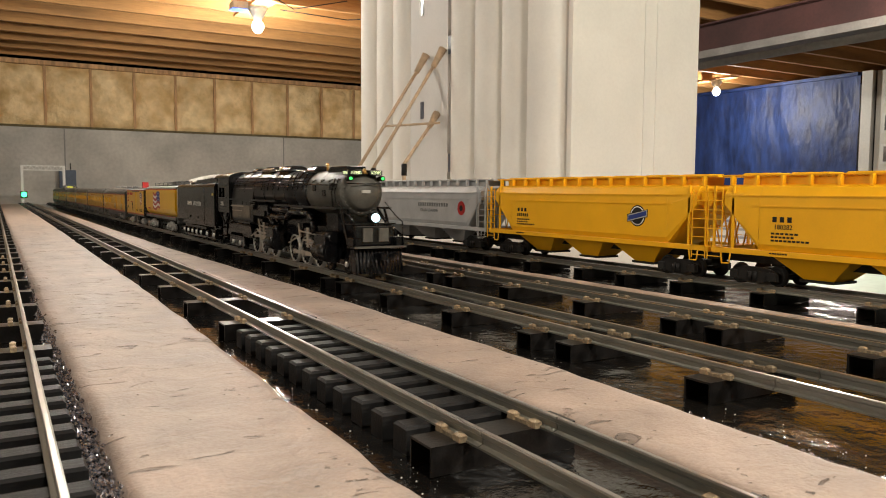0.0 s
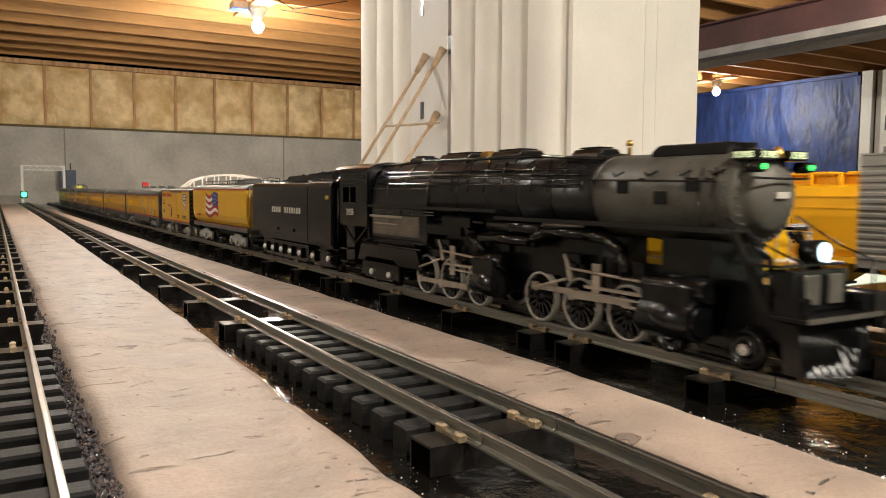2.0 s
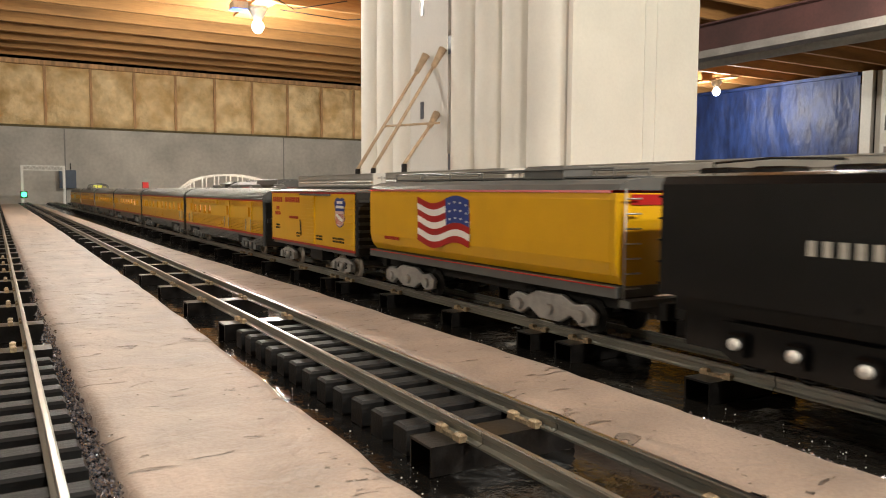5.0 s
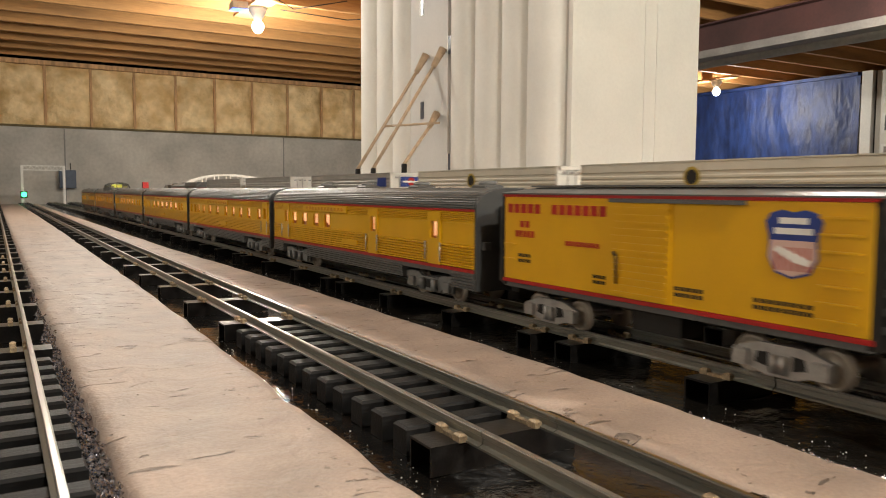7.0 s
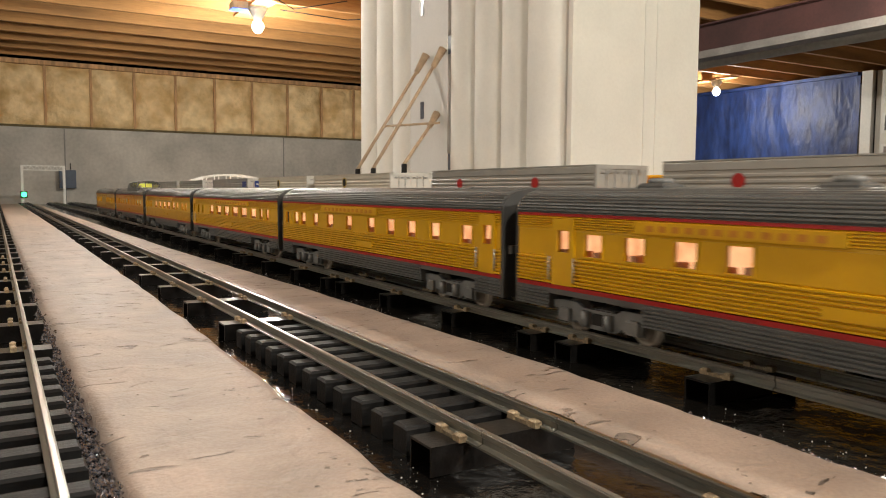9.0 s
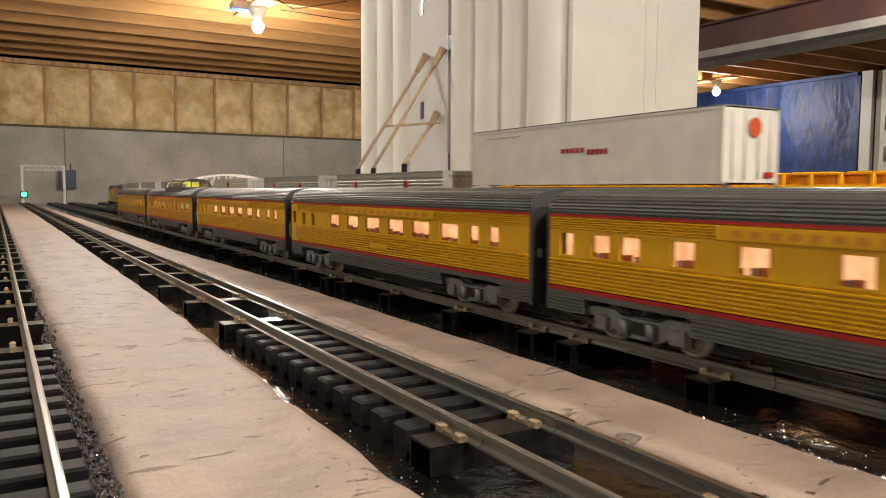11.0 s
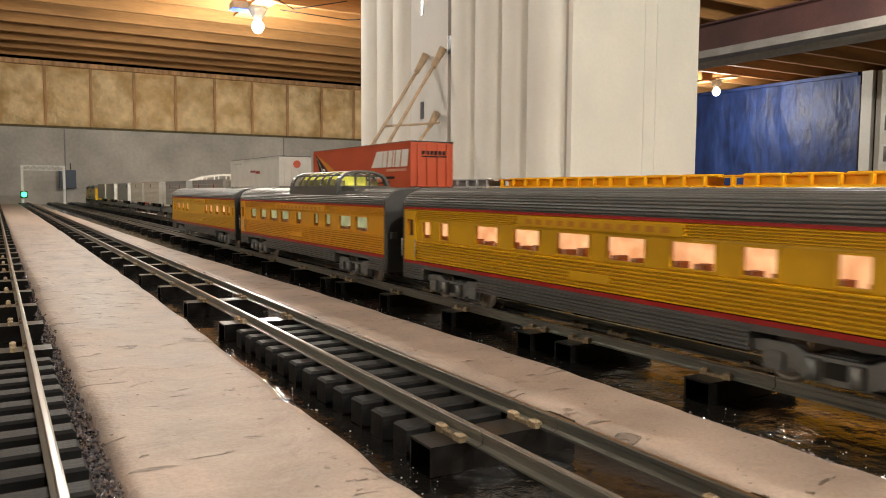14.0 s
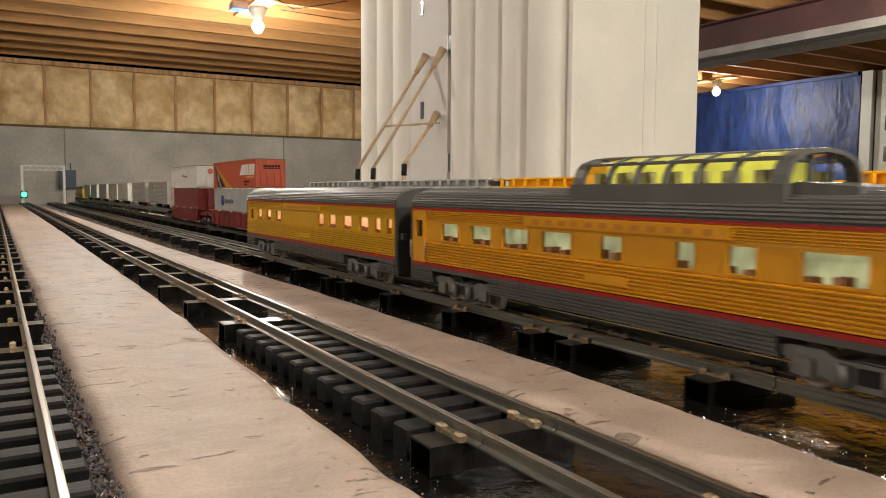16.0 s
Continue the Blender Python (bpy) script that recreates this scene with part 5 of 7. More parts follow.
def driver_geo(r, s, seg=32):
    """A spoked driving wheel seen from the near side, centred on the axle."""
    tyre = Geo()
    a, b = s * 0.0225, s * 0.0272
    tyre.lathe([(r + 0.0014, a), (r + 0.0014, a + s * 0.001), (r, a + s * 0.0014), (r, b), (r - 0.0022, b), (r - 0.0026, a + s * 0.0006), (r + 0.0014, a)], (0, 0, 0), "x", seg)
    spokes = Geo()
    x0, x1 = sorted((s * 0.0232, s * 0.0262))
    for k in range(14):
        a = 2 * math.pi * k / 14
        c, d = math.cos(a), math.sin(a)
        w0, w1 = 0.0013, 0.0009
        v = [(x, c * q - d * e, d * q + c * e) for x in (x0, x1) for q, e in ((0.004, -w0), (r - 0.002, -w1), (r - 0.002, w1), (0.004, w0))]
        spokes.add(v, [(3, 2, 1, 0), (4, 5, 6, 7), (0, 1, 5, 4), (2, 3, 7, 6), (1, 2, 6, 5), (3, 0, 4, 7)])
    spokes.lathe([(0.0005, s * 0.0225), (0.0058, s * 0.0228), (0.0058, s * 0.0272), (0.0005, s * 0.0272)], (0, 0, 0), "x", 14)
    w = [(math.cos(a) * (r - 0.0024), math.sin(a) * (r - 0.0024)) for a in [math.pi * (1.22 + 0.56 * k / 8) for k in range(9)]]
    spokes.prism(w, x0, x1, "x")
    spokes.rod((0, 0, 0), (s * 0.0225, 0, 0), 0.004, seg=10)
    return tyre, spokes


def view_fit(y):
    """Lengthwise shift fitted to the camera's view: front engine and smokebox are moved back."""
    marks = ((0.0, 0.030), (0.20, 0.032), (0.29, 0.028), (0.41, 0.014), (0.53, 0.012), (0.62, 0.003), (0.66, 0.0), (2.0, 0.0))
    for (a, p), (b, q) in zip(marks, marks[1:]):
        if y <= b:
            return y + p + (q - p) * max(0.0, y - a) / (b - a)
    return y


def build_locomotive():
    c = thing("steam_locomotive", "large black articulated steam locomotive with a grey smokebox and lit headlamp", "locomotive", at=pose(0.469, 1.0, 0))
    ROLL.append((c, 0.469, 1.0, SPEED_STEAM))
    R, zc = 0.0235, 0.1195
    # boiler courses
    part("smokebox", Geo().lathe([(0.0335, 0.068), (0.0340, 0.070), (0.0340, 0.205), (0.0335, 0.2055)], (0, 0, zc), "y", 40), GRAPHITE, c, "graphite grey smokebox")
    part("smokebox_front", Geo().lathe([(0.0005, 0.0520), (0.012, 0.0530), (0.022, 0.0570), (0.0265, 0.0610), (0.0270, 0.0645), (0.0330, 0.0655), (0.0340, 0.0690)], (0, 0, zc), "y", 40), GRAPHITE, c, "domed grey smokebox door")
    bolts = Geo()
    for k in range(28):
        a = 2 * math.pi * k / 28
        bolts.rod((0.0305 * math.cos(a), 0.0655, zc + 0.0305 * math.sin(a)), (0.0305 * math.cos(a), 0.0632, zc + 0.0305 * math.sin(a)), 0.0011, seg=6)
    part("door_bolts", bolts, GRAPHITE, c)
    for y in (0.074, 0.112, 0.150, 0.200):
        ring = Geo()
        for k in range(36):
            a = math.pi * (0.05 + 1.1 * k / 35)
            px, pz = 0.0341 * math.cos(a), zc + 0.0341 * math.sin(a)
            ring.rod((px, y, pz), (px * 1.022, y, zc + (pz - zc) * 1.022), 0.0007, 0.0004, seg=5)
        tagged(part("rivet_strip", ring, GRAPHITE, c), kind="stuff")
    for y, z in ((0.10, 0.128), (0.13, 0.118), (0.17, 0.126)):
        part("access_plate", Geo().box(-0.0352, -0.0336, y - 0.006, y + 0.006, z - 0.005, z + 0.005), BLACK, c)
    part("smokebox_ladder", Geo().path([(-0.036, 0.078, 0.098), (-0.0375, 0.080, 0.120), (-0.030, 0.082, 0.140)], 0.0009, 6).path([(-0.036, 0.090, 0.098), (-0.0375, 0.092, 0.120), (-0.030, 0.094, 0.140)], 0.0009, 6), BLACK, c, "thin grab irons")
    part("cooling_coil", Geo().path([(-0.0395, 0.21, 0.093), (-0.0395, 0.33, 0.093)], 0.0012, 6).path([(-0.0410, 0.21, 0.0905), (-0.0410, 0.27, 0.0905)], 0.0012, 6), STEEL, c)
    part("front_plate", Geo().box(-0.0065, 0.0065, 0.0500, 0.0525, zc - 0.001, zc + 0.0035), SHADE, c, "pale number plate")
    part("front_rail", Geo().path([(-0.030, 0.052, zc + 0.013), (-0.012, 0.0485, zc + 0.0125), (0.012, 0.0485, zc + 0.0125), (0.030, 0.052, zc + 0.013)], 0.0008, 6), BLACK, c)
    part("boiler", Geo().lathe([(0.0335, 0.2056), (0.0350, 0.2060), (0.0355, 0.32), (0.0375, 0.44), (0.0390, 0.50), (0.0395, 0.655)], (0, 0, zc), "y", 40), JACKET, c, "glossy black boiler jacket")
    for y in (0.206, 0.262, 0.318, 0.378, 0.438, 0.498, 0.56, 0.61):
        r = 0.0352 if y < 0.33 else 0.0364 if y < 0.39 else 0.0377 if y < 0.45 else 0.0397
        part("boiler_band", Geo().lathe([(r, y), (r + 0.0006, y + 0.0004), (r + 0.0006, y + 0.0026), (r, y + 0.003)], (0, 0, zc), "y", 40), BLACK, c)
    part("firebox", Geo().prism(mirrored([(0.030, 0.055), (0.0405, 0.062), (0.0410, 0.106), (0.0395, 0.125), (0.020, 0.140)]), 0.50, 0.66), JACKET, c, "black firebox side", 0.001)
    part("stay_panel", Geo().box(-0.0420, -0.0411, 0.515, 0.652, 0.067, 0.0915), PANEL, c, "grey-brown firebox panel")
    for k in range(5):
        part("panel_rib", Geo().box(-0.0427, -0.0420, 0.517, 0.650, 0.0695 + 0.0046 * k, 0.0710 + 0.0046 * k), PANEL, c)
    # top of the boiler
    part("stack_casing", Geo().prism([(0.086, 0.150), (0.084, 0.1590), (0.150, 0.1590), (0.158, 0.154), (0.158, 0.150)], -0.0155, 0.0155, "x"), BLACK, c, "long black stack casing", 0.0008)
    for y0, y1, z, w in ((0.222, 0.262, 0.1605, 0.013), (0.345, 0.402, 0.1640, 0.017), (0.448, 0.512, 0.1645, 0.0175), (0.566, 0.600, 0.1640, 0.014)):
        part("sand_dome", Geo().prism(mirrored([(w + 0.004, 0.148), (w, z - 0.004), (w - 0.004, z)]), y0, y1), BLACK, c, "black box dome", 0.0015)
        part("dome_lid", Geo().box(-w * 0.6, w * 0.6, y0 + 0.006, y1 - 0.006, z + 0.0003, z + 0.0018), BLACK, c)
    part("whistle", Geo().rod((0.0, 0.198, 0.152), (0.0, 0.198, 0.1665), 0.0018).rod((0, 0.198, 0.1615), (0, 0.198, 0.1655), 0.003), BRASS, c, "small brass whistle")
    part("pop_valve", Geo().chunk(-0.009, 0.002, 0.420, 0.435, 0.156, 0.1655, 0.002), BRASS, c, "brass fitting on the boiler")
    part("pipe_run", Geo().path([(-0.022, 0.205, 0.150), (-0.018, 0.30, 0.156), (-0.018, 0.55, 0.158), (-0.024, 0.66, 0.154)], 0.0016, 8), BLACK, c)
    for y0 in (0.225, 0.25, 0.275, 0.30, 0.355, 0.39, 0.425, 0.46, 0.495):
        part("sand_pipe", Geo().path([(-0.020, y0 + 0.008, 0.1515), (-0.0335, y0 - 0.006, 0.1385), (-0.0385, y0 - 0.009, 0.122)], 0.0010, 6), BLACK, c)
    part("hand_rail", Geo().path([(-0.0385, 0.075, 0.130), (-0.0395, 0.20, 0.132), (-0.0415, 0.40, 0.136), (-0.0425, 0.655, 0.138)], 0.0009, 6), BLACK, c, "thin hand rail")
    for k in range(10):
        y = 0.085 + 0.06 * k
        part("rail_stanchion", Geo().rod((-0.030, y, 0.131), (-0.0405, y, 0.1325), 0.0009, seg=6), BLACK, c)
    for s in (-1, 1):
        b = part("number_board", Geo().prism([(0.052, 0.1445), (0.052, 0.1515), (0.072, 0.1530), (0.072, 0.1445)], s * 0.016 - 0.0105, s * 0.016 + 0.0105, "x"), BLACK, c)
        part("board_face", Geo().box(s * 0.016 - 0.0095, s * 0.016 + 0.0095, 0.0508, 0.0519, 0.1452, 0.1510), DARK, b, "black number board")
        lettering("board_number", "X3985", 0.0066, NUMBERLIGHT, b, end_near(s * 0.016, 0.0506, 0.1481), 0.0001, stretch=0.95)
        if s < 0:
            part("board_side", Geo().box(-0.0280, -0.0268, 0.053, 0.071, 0.1452, 0.1510), DARK, b)
            lettering("side_number", "X3985", 0.0062, NUMBERLIGHT, b, side_near(-0.0282, 0.062, 0.1481), 0.0001)
        k = part("class_lamp", Geo().rod((s * 0.0255, 0.060, 0.140), (s * 0.0255, 0.048, 0.140), 0.0040, seg=12), BLACK, c)
        part("green_lens", Geo().ball((s * 0.0255, 0.0475, 0.140), 0.0021, 10), CLASSLAMP, k, "green marker lens")
    part("bell", Geo().lathe([(0.0005, 0.0080), (0.0022, 0.0075), (0.0030, 0.0035), (0.0046, 0.0), (0.0005, 0.0)], (0, 0.056, 0.1465), "z", 14), BRASS, c, "brass bell")
    # running boards
    for s in (-1, 1):
        a, b = sorted((s * 0.028, s * 0.0445))
        part("running_board", Geo().box(a, b, 0.06, 0.347, 0.0955, 0.0978), BLACK, c)
        part("running_board", Geo().box(a, b, 0.344, 0.662, 0.1022, 0.1042), BLACK, c)
        part("board_lip", Geo().box(*sorted((s * 0.0446, s * 0.0454)), 0.06, 0.347, 0.0945, 0.0980), JACKET, c)
        part("board_lip", Geo().box(*sorted((s * 0.0446, s * 0.0454)), 0.344, 0.662, 0.1012, 0.1045), JACKET, c)
    for k in range(4):
        part("cab_vent", Geo().box(-0.0474, -0.0470, 0.668, 0.748, 0.1320 + 0.0040 * k, 0.1336 + 0.0040 * k), JACKET, c)
        part("running_rung", Geo().box(-0.0452, -0.0440, 0.475 + 0.045 * k, 0.512 + 0.045 * k, 0.0975, 0.0986).box(-0.0452, -0.0440, 0.475 + 0.045 * k, 0.512 + 0.045 * k, 0.0942, 0.0953), GRAPHITE, c, "grey step edges under the running board")
    for z, r in ((0.1420, 0.0012), (0.1370, 0.0010), (0.1280, 0.0009)):
        part("boiler_pipe", Geo().path([(-0.0255 - (0.1420 - z) * 1.0, 0.215, z), (-0.0290 - (0.1420 - z) * 0.9, 0.34, z + 0.001), (-0.0320 - (0.1420 - z) * 0.7, 0.64, z + 0.003)], r, 6), BLACK, c)
    for y in (0.088, 0.118, 0.150, 0.186):
        part("grab_iron", Geo().path([(-0.0300, y, 0.1375), (-0.0330, y - 0.006, 0.1350), (-0.0300, y - 0.013, 0.1385)], 0.0009, 6), BLACK, c)
    for k in range(3):
        part("step_tread", Geo().box(-0.0455, -0.040, 0.50 + 0.03 * k, 0.524 + 0.03 * k, 0.0935, 0.0995), JACKET, c)
    for s in (-1, 1):
        part("air_tank", Geo().rod((s * 0.0380, 0.268, 0.0885), (s * 0.0380, 0.362, 0.0885), 0.0068, seg=16), BLACK, c, "black air reservoir")
        part("air_tank", Geo().rod((s * 0.0385, 0.278, 0.0745), (s * 0.0385, 0.385, 0.0745), 0.0042, seg=12), BLACK, c)
        part("steam_pipe", Geo().path([(s * 0.0395, 0.380, 0.0755), (s * 0.0400, 0.288, 0.0760), (s * 0.0405, 0.264, 0.0865), (s * 0.0400, 0.205, 0.0865), (s * 0.0395, 0.180, 0.0840), (s * 0.0385, 0.163, 0.0740), (s * 0.0370, 0.160, 0.055)], 0.0052, 12), BLACK, c, "bent black steam pipe")
        part("steam_pipe", Geo().path([(s * 0.030, 0.44, 0.100), (s * 0.036, 0.41, 0.075), (s * 0.036, 0.375, 0.060)], 0.0050, 10), BLACK, c)
        for y0, y1, z in ((0.40, 0.46, 0.090), (0.42, 0.50, 0.080)):
            part("injector", Geo().chunk(s * 0.037 - 0.006, s * 0.037 + 0.006, y0, y1, z - 0.006, z + 0.006, 0.002).rod((s * 0.037, y0 - 0.02, z), (s * 0.037, y1 + 0.03, z), 0.0018, seg=8), BLACK, c)
        part("pipe_rail", Geo().path([(s * 0.0425, 0.50, 0.0600), (s * 0.0425, 0.66, 0.0600), (s * 0.0400, 0.70, 0.052)], 0.0014, 6).path([(s * 0.0420, 0.51, 0.0530), (s * 0.0420, 0.69, 0.0530)], 0.0018, 6), BLACK, c)
        part("ash_pan", Geo().prism([(0.52, 0.028), (0.54, 0.058), (0.70, 0.058), (0.715, 0.028)], *sorted((s * 0.030, s * 0.036)), "x"), BLACK, c)
    part("firebox_gear", Geo().box(-0.0435, -0.0425, 0.560, 0.66, 0.0885, 0.0915).box(-0.0435, -0.0425, 0.575, 0.65, 0.0800, 0.0815), STEEL, c)
    # cab
    cab = part("cab", Geo().box(-0.0470, -0.0455, 0.662, 0.752, 0.076, 0.1060).box(-0.0470, -0.0455, 0.662, 0.752, 0.1270, 0.149).box(-0.0470, -0.0455, 0.662, 0.697, 0.1061, 0.1269).box(-0.0470, -0.0455, 0.7425, 0.752, 0.1061, 0.1269), BLACK, c, "black cab with an open window")
    part("cab_far_side", Geo().box(0.0455, 0.0470, 0.662, 0.752, 0.076, 0.149), BLACK, cab)
    part("cab_front", Geo().prism(mirrored([(0.044, 0.06), (0.044, 0.149), (0.030, 0.156)]), 0.662, 0.665), BLACK, cab)
    part("cab_rear", Geo().box(-0.0450, 0.0450, 0.7485, 0.7515, 0.079, 0.1485), BLACK, cab)
    part("backhead", Geo().box(-0.030, 0.030, 0.6655, 0.690, 0.079, 0.135), BLACK, cab)
    part("cab_floor", Geo().box(-0.045, 0.045, 0.666, 0.752, 0.074, 0.078), BLACK, cab)
    part("cab_roof", Geo().prism(mirrored([(0.0475, 0.1485), (0.0465, 0.1520), (0.038, 0.1565), (0.020, 0.1595)]) , 0.655, 0.772), BLACK, cab, "rounded black cab roof")
    part("window_post", Geo().box(-0.0468, -0.0458, 0.7185, 0.7205, 0.1060, 0.1270).box(-0.0478, -0.0471, 0.695, 0.745, 0.1045, 0.1062), JACKET, cab)
    lettering("cab_number", "3985", 0.0125, SHADE, cab, side_near(-0.0473, 0.718, 0.0925), 0.0002)
    for s in (-1, 1):
        part("cab_handrail", Geo().rod((s * 0.0480, 0.757, 0.045), (s * 0.0480, 0.757, 0.125), 0.0008, seg=6), BLACK, cab)
        part("cab_step", Geo().box(*sorted((s * 0.034, s * 0.0465)), 0.728, 0.752, 0.022, 0.024).box(*sorted((s * 0.034, s * 0.0465)), 0.728, 0.752, 0.040, 0.042).box(*sorted((s * 0.034, s * 0.036)), 0.726, 0.754, 0.020, 0.076), BLACK, cab)
    part("brace", Geo().path([(-0.044, 0.665, 0.075), (-0.044, 0.705, 0.050), (-0.044, 0.742, 0.072)], 0.002, 6), BLACK, cab)
    # frames and engine units
    part("main_frame", Geo().box(-0.018, 0.018, 0.03, 0.70, 0.022, 0.060).box(-0.026, 0.026, 0.20, 0.52, 0.046, 0.084).box(-0.024, 0.024, 0.10, 0.1998, 0.046, 0.066), BLACK, c)
    for y0, y1, xs, r in ((0.081, 0.134, 0.0400, 0.0155), (0.337, 0.386, 0.0395, 0.0140)):
        for s in (-1, 1):
            cy = part("cylinder", Geo().rod((s * xs, y0 + 0.002, 0.0305), (s * xs, y1 - 0.002, 0.0305), r, seg=28).rod((s * xs, y0, 0.0305), (s * xs, y1, 0.0305), r * 0.72, seg=20), BLACK, c, "black steam cylinder")
            part("valve_chest", Geo().rod((s * (xs - 0.003), y0 - 0.003, 0.0525), (s * (xs - 0.003), y1 + 0.003, 0.0525), 0.0090, seg=16), BLACK, cy)
            part("jacket", Geo().box(*sorted((s * (xs - 0.014), s * (xs + 0.011))), y0 + 0.004, y1 - 0.004, 0.032, 0.054), BLACK, cy)
        part("saddle", Geo().box(-0.03, 0.03, y0 + 0.004, y1 - 0.004, 0.03, 0.088), BLACK, c)
    wheels = {}
    for s in (-1, 1):
        tyre, spokes = driver_geo(R, s)
        wheels[s] = (tyre.mesh("tyre"), spokes.mesh("spokes"))
    lin = SPEED_STEAM
    for unit, (ys, cyl) in enumerate((((0.169, 0.228, 0.288), 0.134), ((0.408, 0.466, 0.524), 0.386))):
        ph = 0.6 + unit * 1.9
        sy, scyl = [view_fit(y) for y in ys], view_fit(cyl)
        for y in sy:
            for s in (-1, 1):
                w = part("driver", wheels[s][0], TYRE, c, "spoked driving wheel")
                w.location = (0, y, R)
                part("spoke_set", wheels[s][1], BLACK, w)
                SPIN.append((w, (0, y, R), R, lin))
        throw = 0.0105
        for s in (-1, 1):
            x = s * 0.0300
            g = Geo()
            for a, b in zip(sy, sy[1:]):
                g.prism([(a, -0.0026), (a, 0.0026), (b, 0.0026), (b, -0.0026)], x - 0.0009, x + 0.0009, "x")
            for y in sy:
                g.rod((x - 0.0016, y, 0), (x + 0.0016, y, 0), 0.0044, seg=14)
            rod = part("side_rod", g, STEEL, c, "grey steel side rod")
            phase = ph + (0 if s < 0 else math.pi / 2)
            CRANK.append((rod, (0, 0, R), throw, R, lin, phase))
            # main rod and crosshead ride with the side rod's motion towards the cylinder
            x2 = s * 0.0345
            g = Geo().prism([(sy[1], -0.0036), (sy[1], 0.0036), (scyl + 0.026, 0.0040), (scyl + 0.026, -0.0015)], x2 - 0.0009, x2 + 0.0009, "x").rod((x2 - 0.0018, sy[1], 0), (x2 + 0.0018, sy[1], 0), 0.0052, seg=14)
            g.rod((x2 - 0.0016, scyl + 0.024, 0.0012), (x2 + 0.0016, scyl + 0.024, 0.0012), 0.0034, seg=12)
            main = part("main_rod", g, STEEL, c, "grey steel main rod")
            CRANK.append((main, (0, 0, R), throw * 0.9, R, lin, phase))
            part("crosshead_guide", Geo().box(*sorted((s * 0.034, s * 0.0385)), cyl, cyl + 0.075, 0.0405, 0.0430).box(*sorted((s * 0.034, s * 0.0385)), cyl, cyl + 0.066, 0.0355, 0.0372), STEEL, c, "steel crosshead guide")
            part("piston_rod", Geo().rod((s * 0.0365, cyl - 0.002, 0.0305), (s * 0.0365, cyl + 0.030, 0.0305), 0.0015, seg=8), STEEL, c)
            part("link_bracket", Geo().box(*sorted((s * 0.0345, s * 0.0360)), cyl + 0.058, cyl + 0.068, 0.030, 0.062), STEEL, c)
            part("expansion_link", Geo().prism([(ys[1] - 0.002, 0.046), (ys[1] + 0.004, 0.060), (ys[1] + 0.010, 0.068), (ys[1] + 0.012, 0.066), (ys[1] + 0.008, 0.056), (ys[1] + 0.004, 0.044)], *sorted((s * 0.0355, s * 0.0375)), "x"), STEEL, c, "steel valve gear link")
            part("radius_rod", Geo().rod((s * 0.0372, cyl + 0.004, 0.0525), (s * 0.0372, ys[1] + 0.006, 0.0555), 0.0013, seg=8), STEEL, c)
            part("eccentric_rod", Geo().rod((s * 0.0385, ys[1] + 0.006, 0.0460), (s * 0.0385, ys[2] - 0.004, 0.0330), 0.0013, seg=8), STEEL, c)
            part("gear_hanger", Geo().box(*sorted((s * 0.029, s * 0.036)), ys[1] - 0.010, ys[1] + 0.022, 0.060, 0.068).box(*sorted((s * 0.032, s * 0.036)), ys[1] - 0.004, ys[1] + 0.004, 0.050, 0.062), BLACK, c)
    for y, r in ((0.056, 0.0145), (0.124, 0.0145), (0.613, 0.0145), (0.668, 0.0145)):
        w = wheelset(c, view_fit(y), r, BLACK, lin)
        for s in (-1, 1):
            h = part("axle_end", HUBCAP, HUB, w, "pale axle end")
            h.location = (s * (0.0285 if y < 0.2 else 0.0375), 0, 0)
            h.rotation_euler = (0, 0, 0 if s > 0 else math.pi)
    for s in (-1, 1):
        part("trailing_frame", Geo().prism([(0.585, 0.010), (0.585, 0.026), (0.60, 0.034), (0.685, 0.034), (0.70, 0.026), (0.70, 0.010), (0.655, 0.006), (0.63, 0.006)], *sorted((s * 0.0325, s * 0.0360)), "x"), BLACK, c)
        part("pilot_truck_frame", Geo().prism([(0.045, 0.018), (0.045, 0.026), (0.135, 0.026), (0.135, 0.018), (0.10, 0.012), (0.08, 0.012)], *sorted((s * 0.0205, s * 0.0222)), "x"), BLACK, c)
    # pilot, deck and headlamp
    part("pilot_beam", Geo().box(-0.0400, 0.0400, 0.002, 0.030, 0.0405, 0.0440), BLACK, c, "black pilot deck", 0.0006)
    part("deck_edge", Geo().box(-0.0405, 0.0405, 0.0005, 0.0018, 0.0412, 0.0442), GRAPHITE, c)
    part("pilot_body", Geo().add([(-0.037, 0.012, 0.039), (0.037, 0.012, 0.039), (0.036, 0.006, 0.006), (0.0, -0.004, 0.005), (-0.036, 0.006, 0.006), (-0.037, 0.024, 0.039), (0.037, 0.024, 0.039), (0.036, 0.020, 0.006), (-0.036, 0.020, 0.006)],
                                  [(0, 1, 2, 3, 4), (5, 8, 7, 6), (0, 5, 6, 1), (0, 4, 8, 5), (1, 6, 7, 2), (4, 3, 2, 7, 8)]), BLACK, c, "black ribbed pilot")
    for k in range(13):
        x = -0.036 + 0.006 * k
        part("pilot_bar", Geo().rod((x, 0.0105, 0.0395), (x * 0.985, 0.0045 - 0.0095 * (1 - abs(x) / 0.036), 0.0058), 0.0010, seg=6), BLACK, c)
    part("front_coupler", Geo().box(-0.005, 0.005, -0.010, 0.012, 0.025, 0.034), BLACK, c)
    part("pump_shield", Geo().box(-0.030, 0.030, 0.020, 0.036, 0.0442, 0.0720), BLACK, c, "black pump casing on the front deck", 0.001)
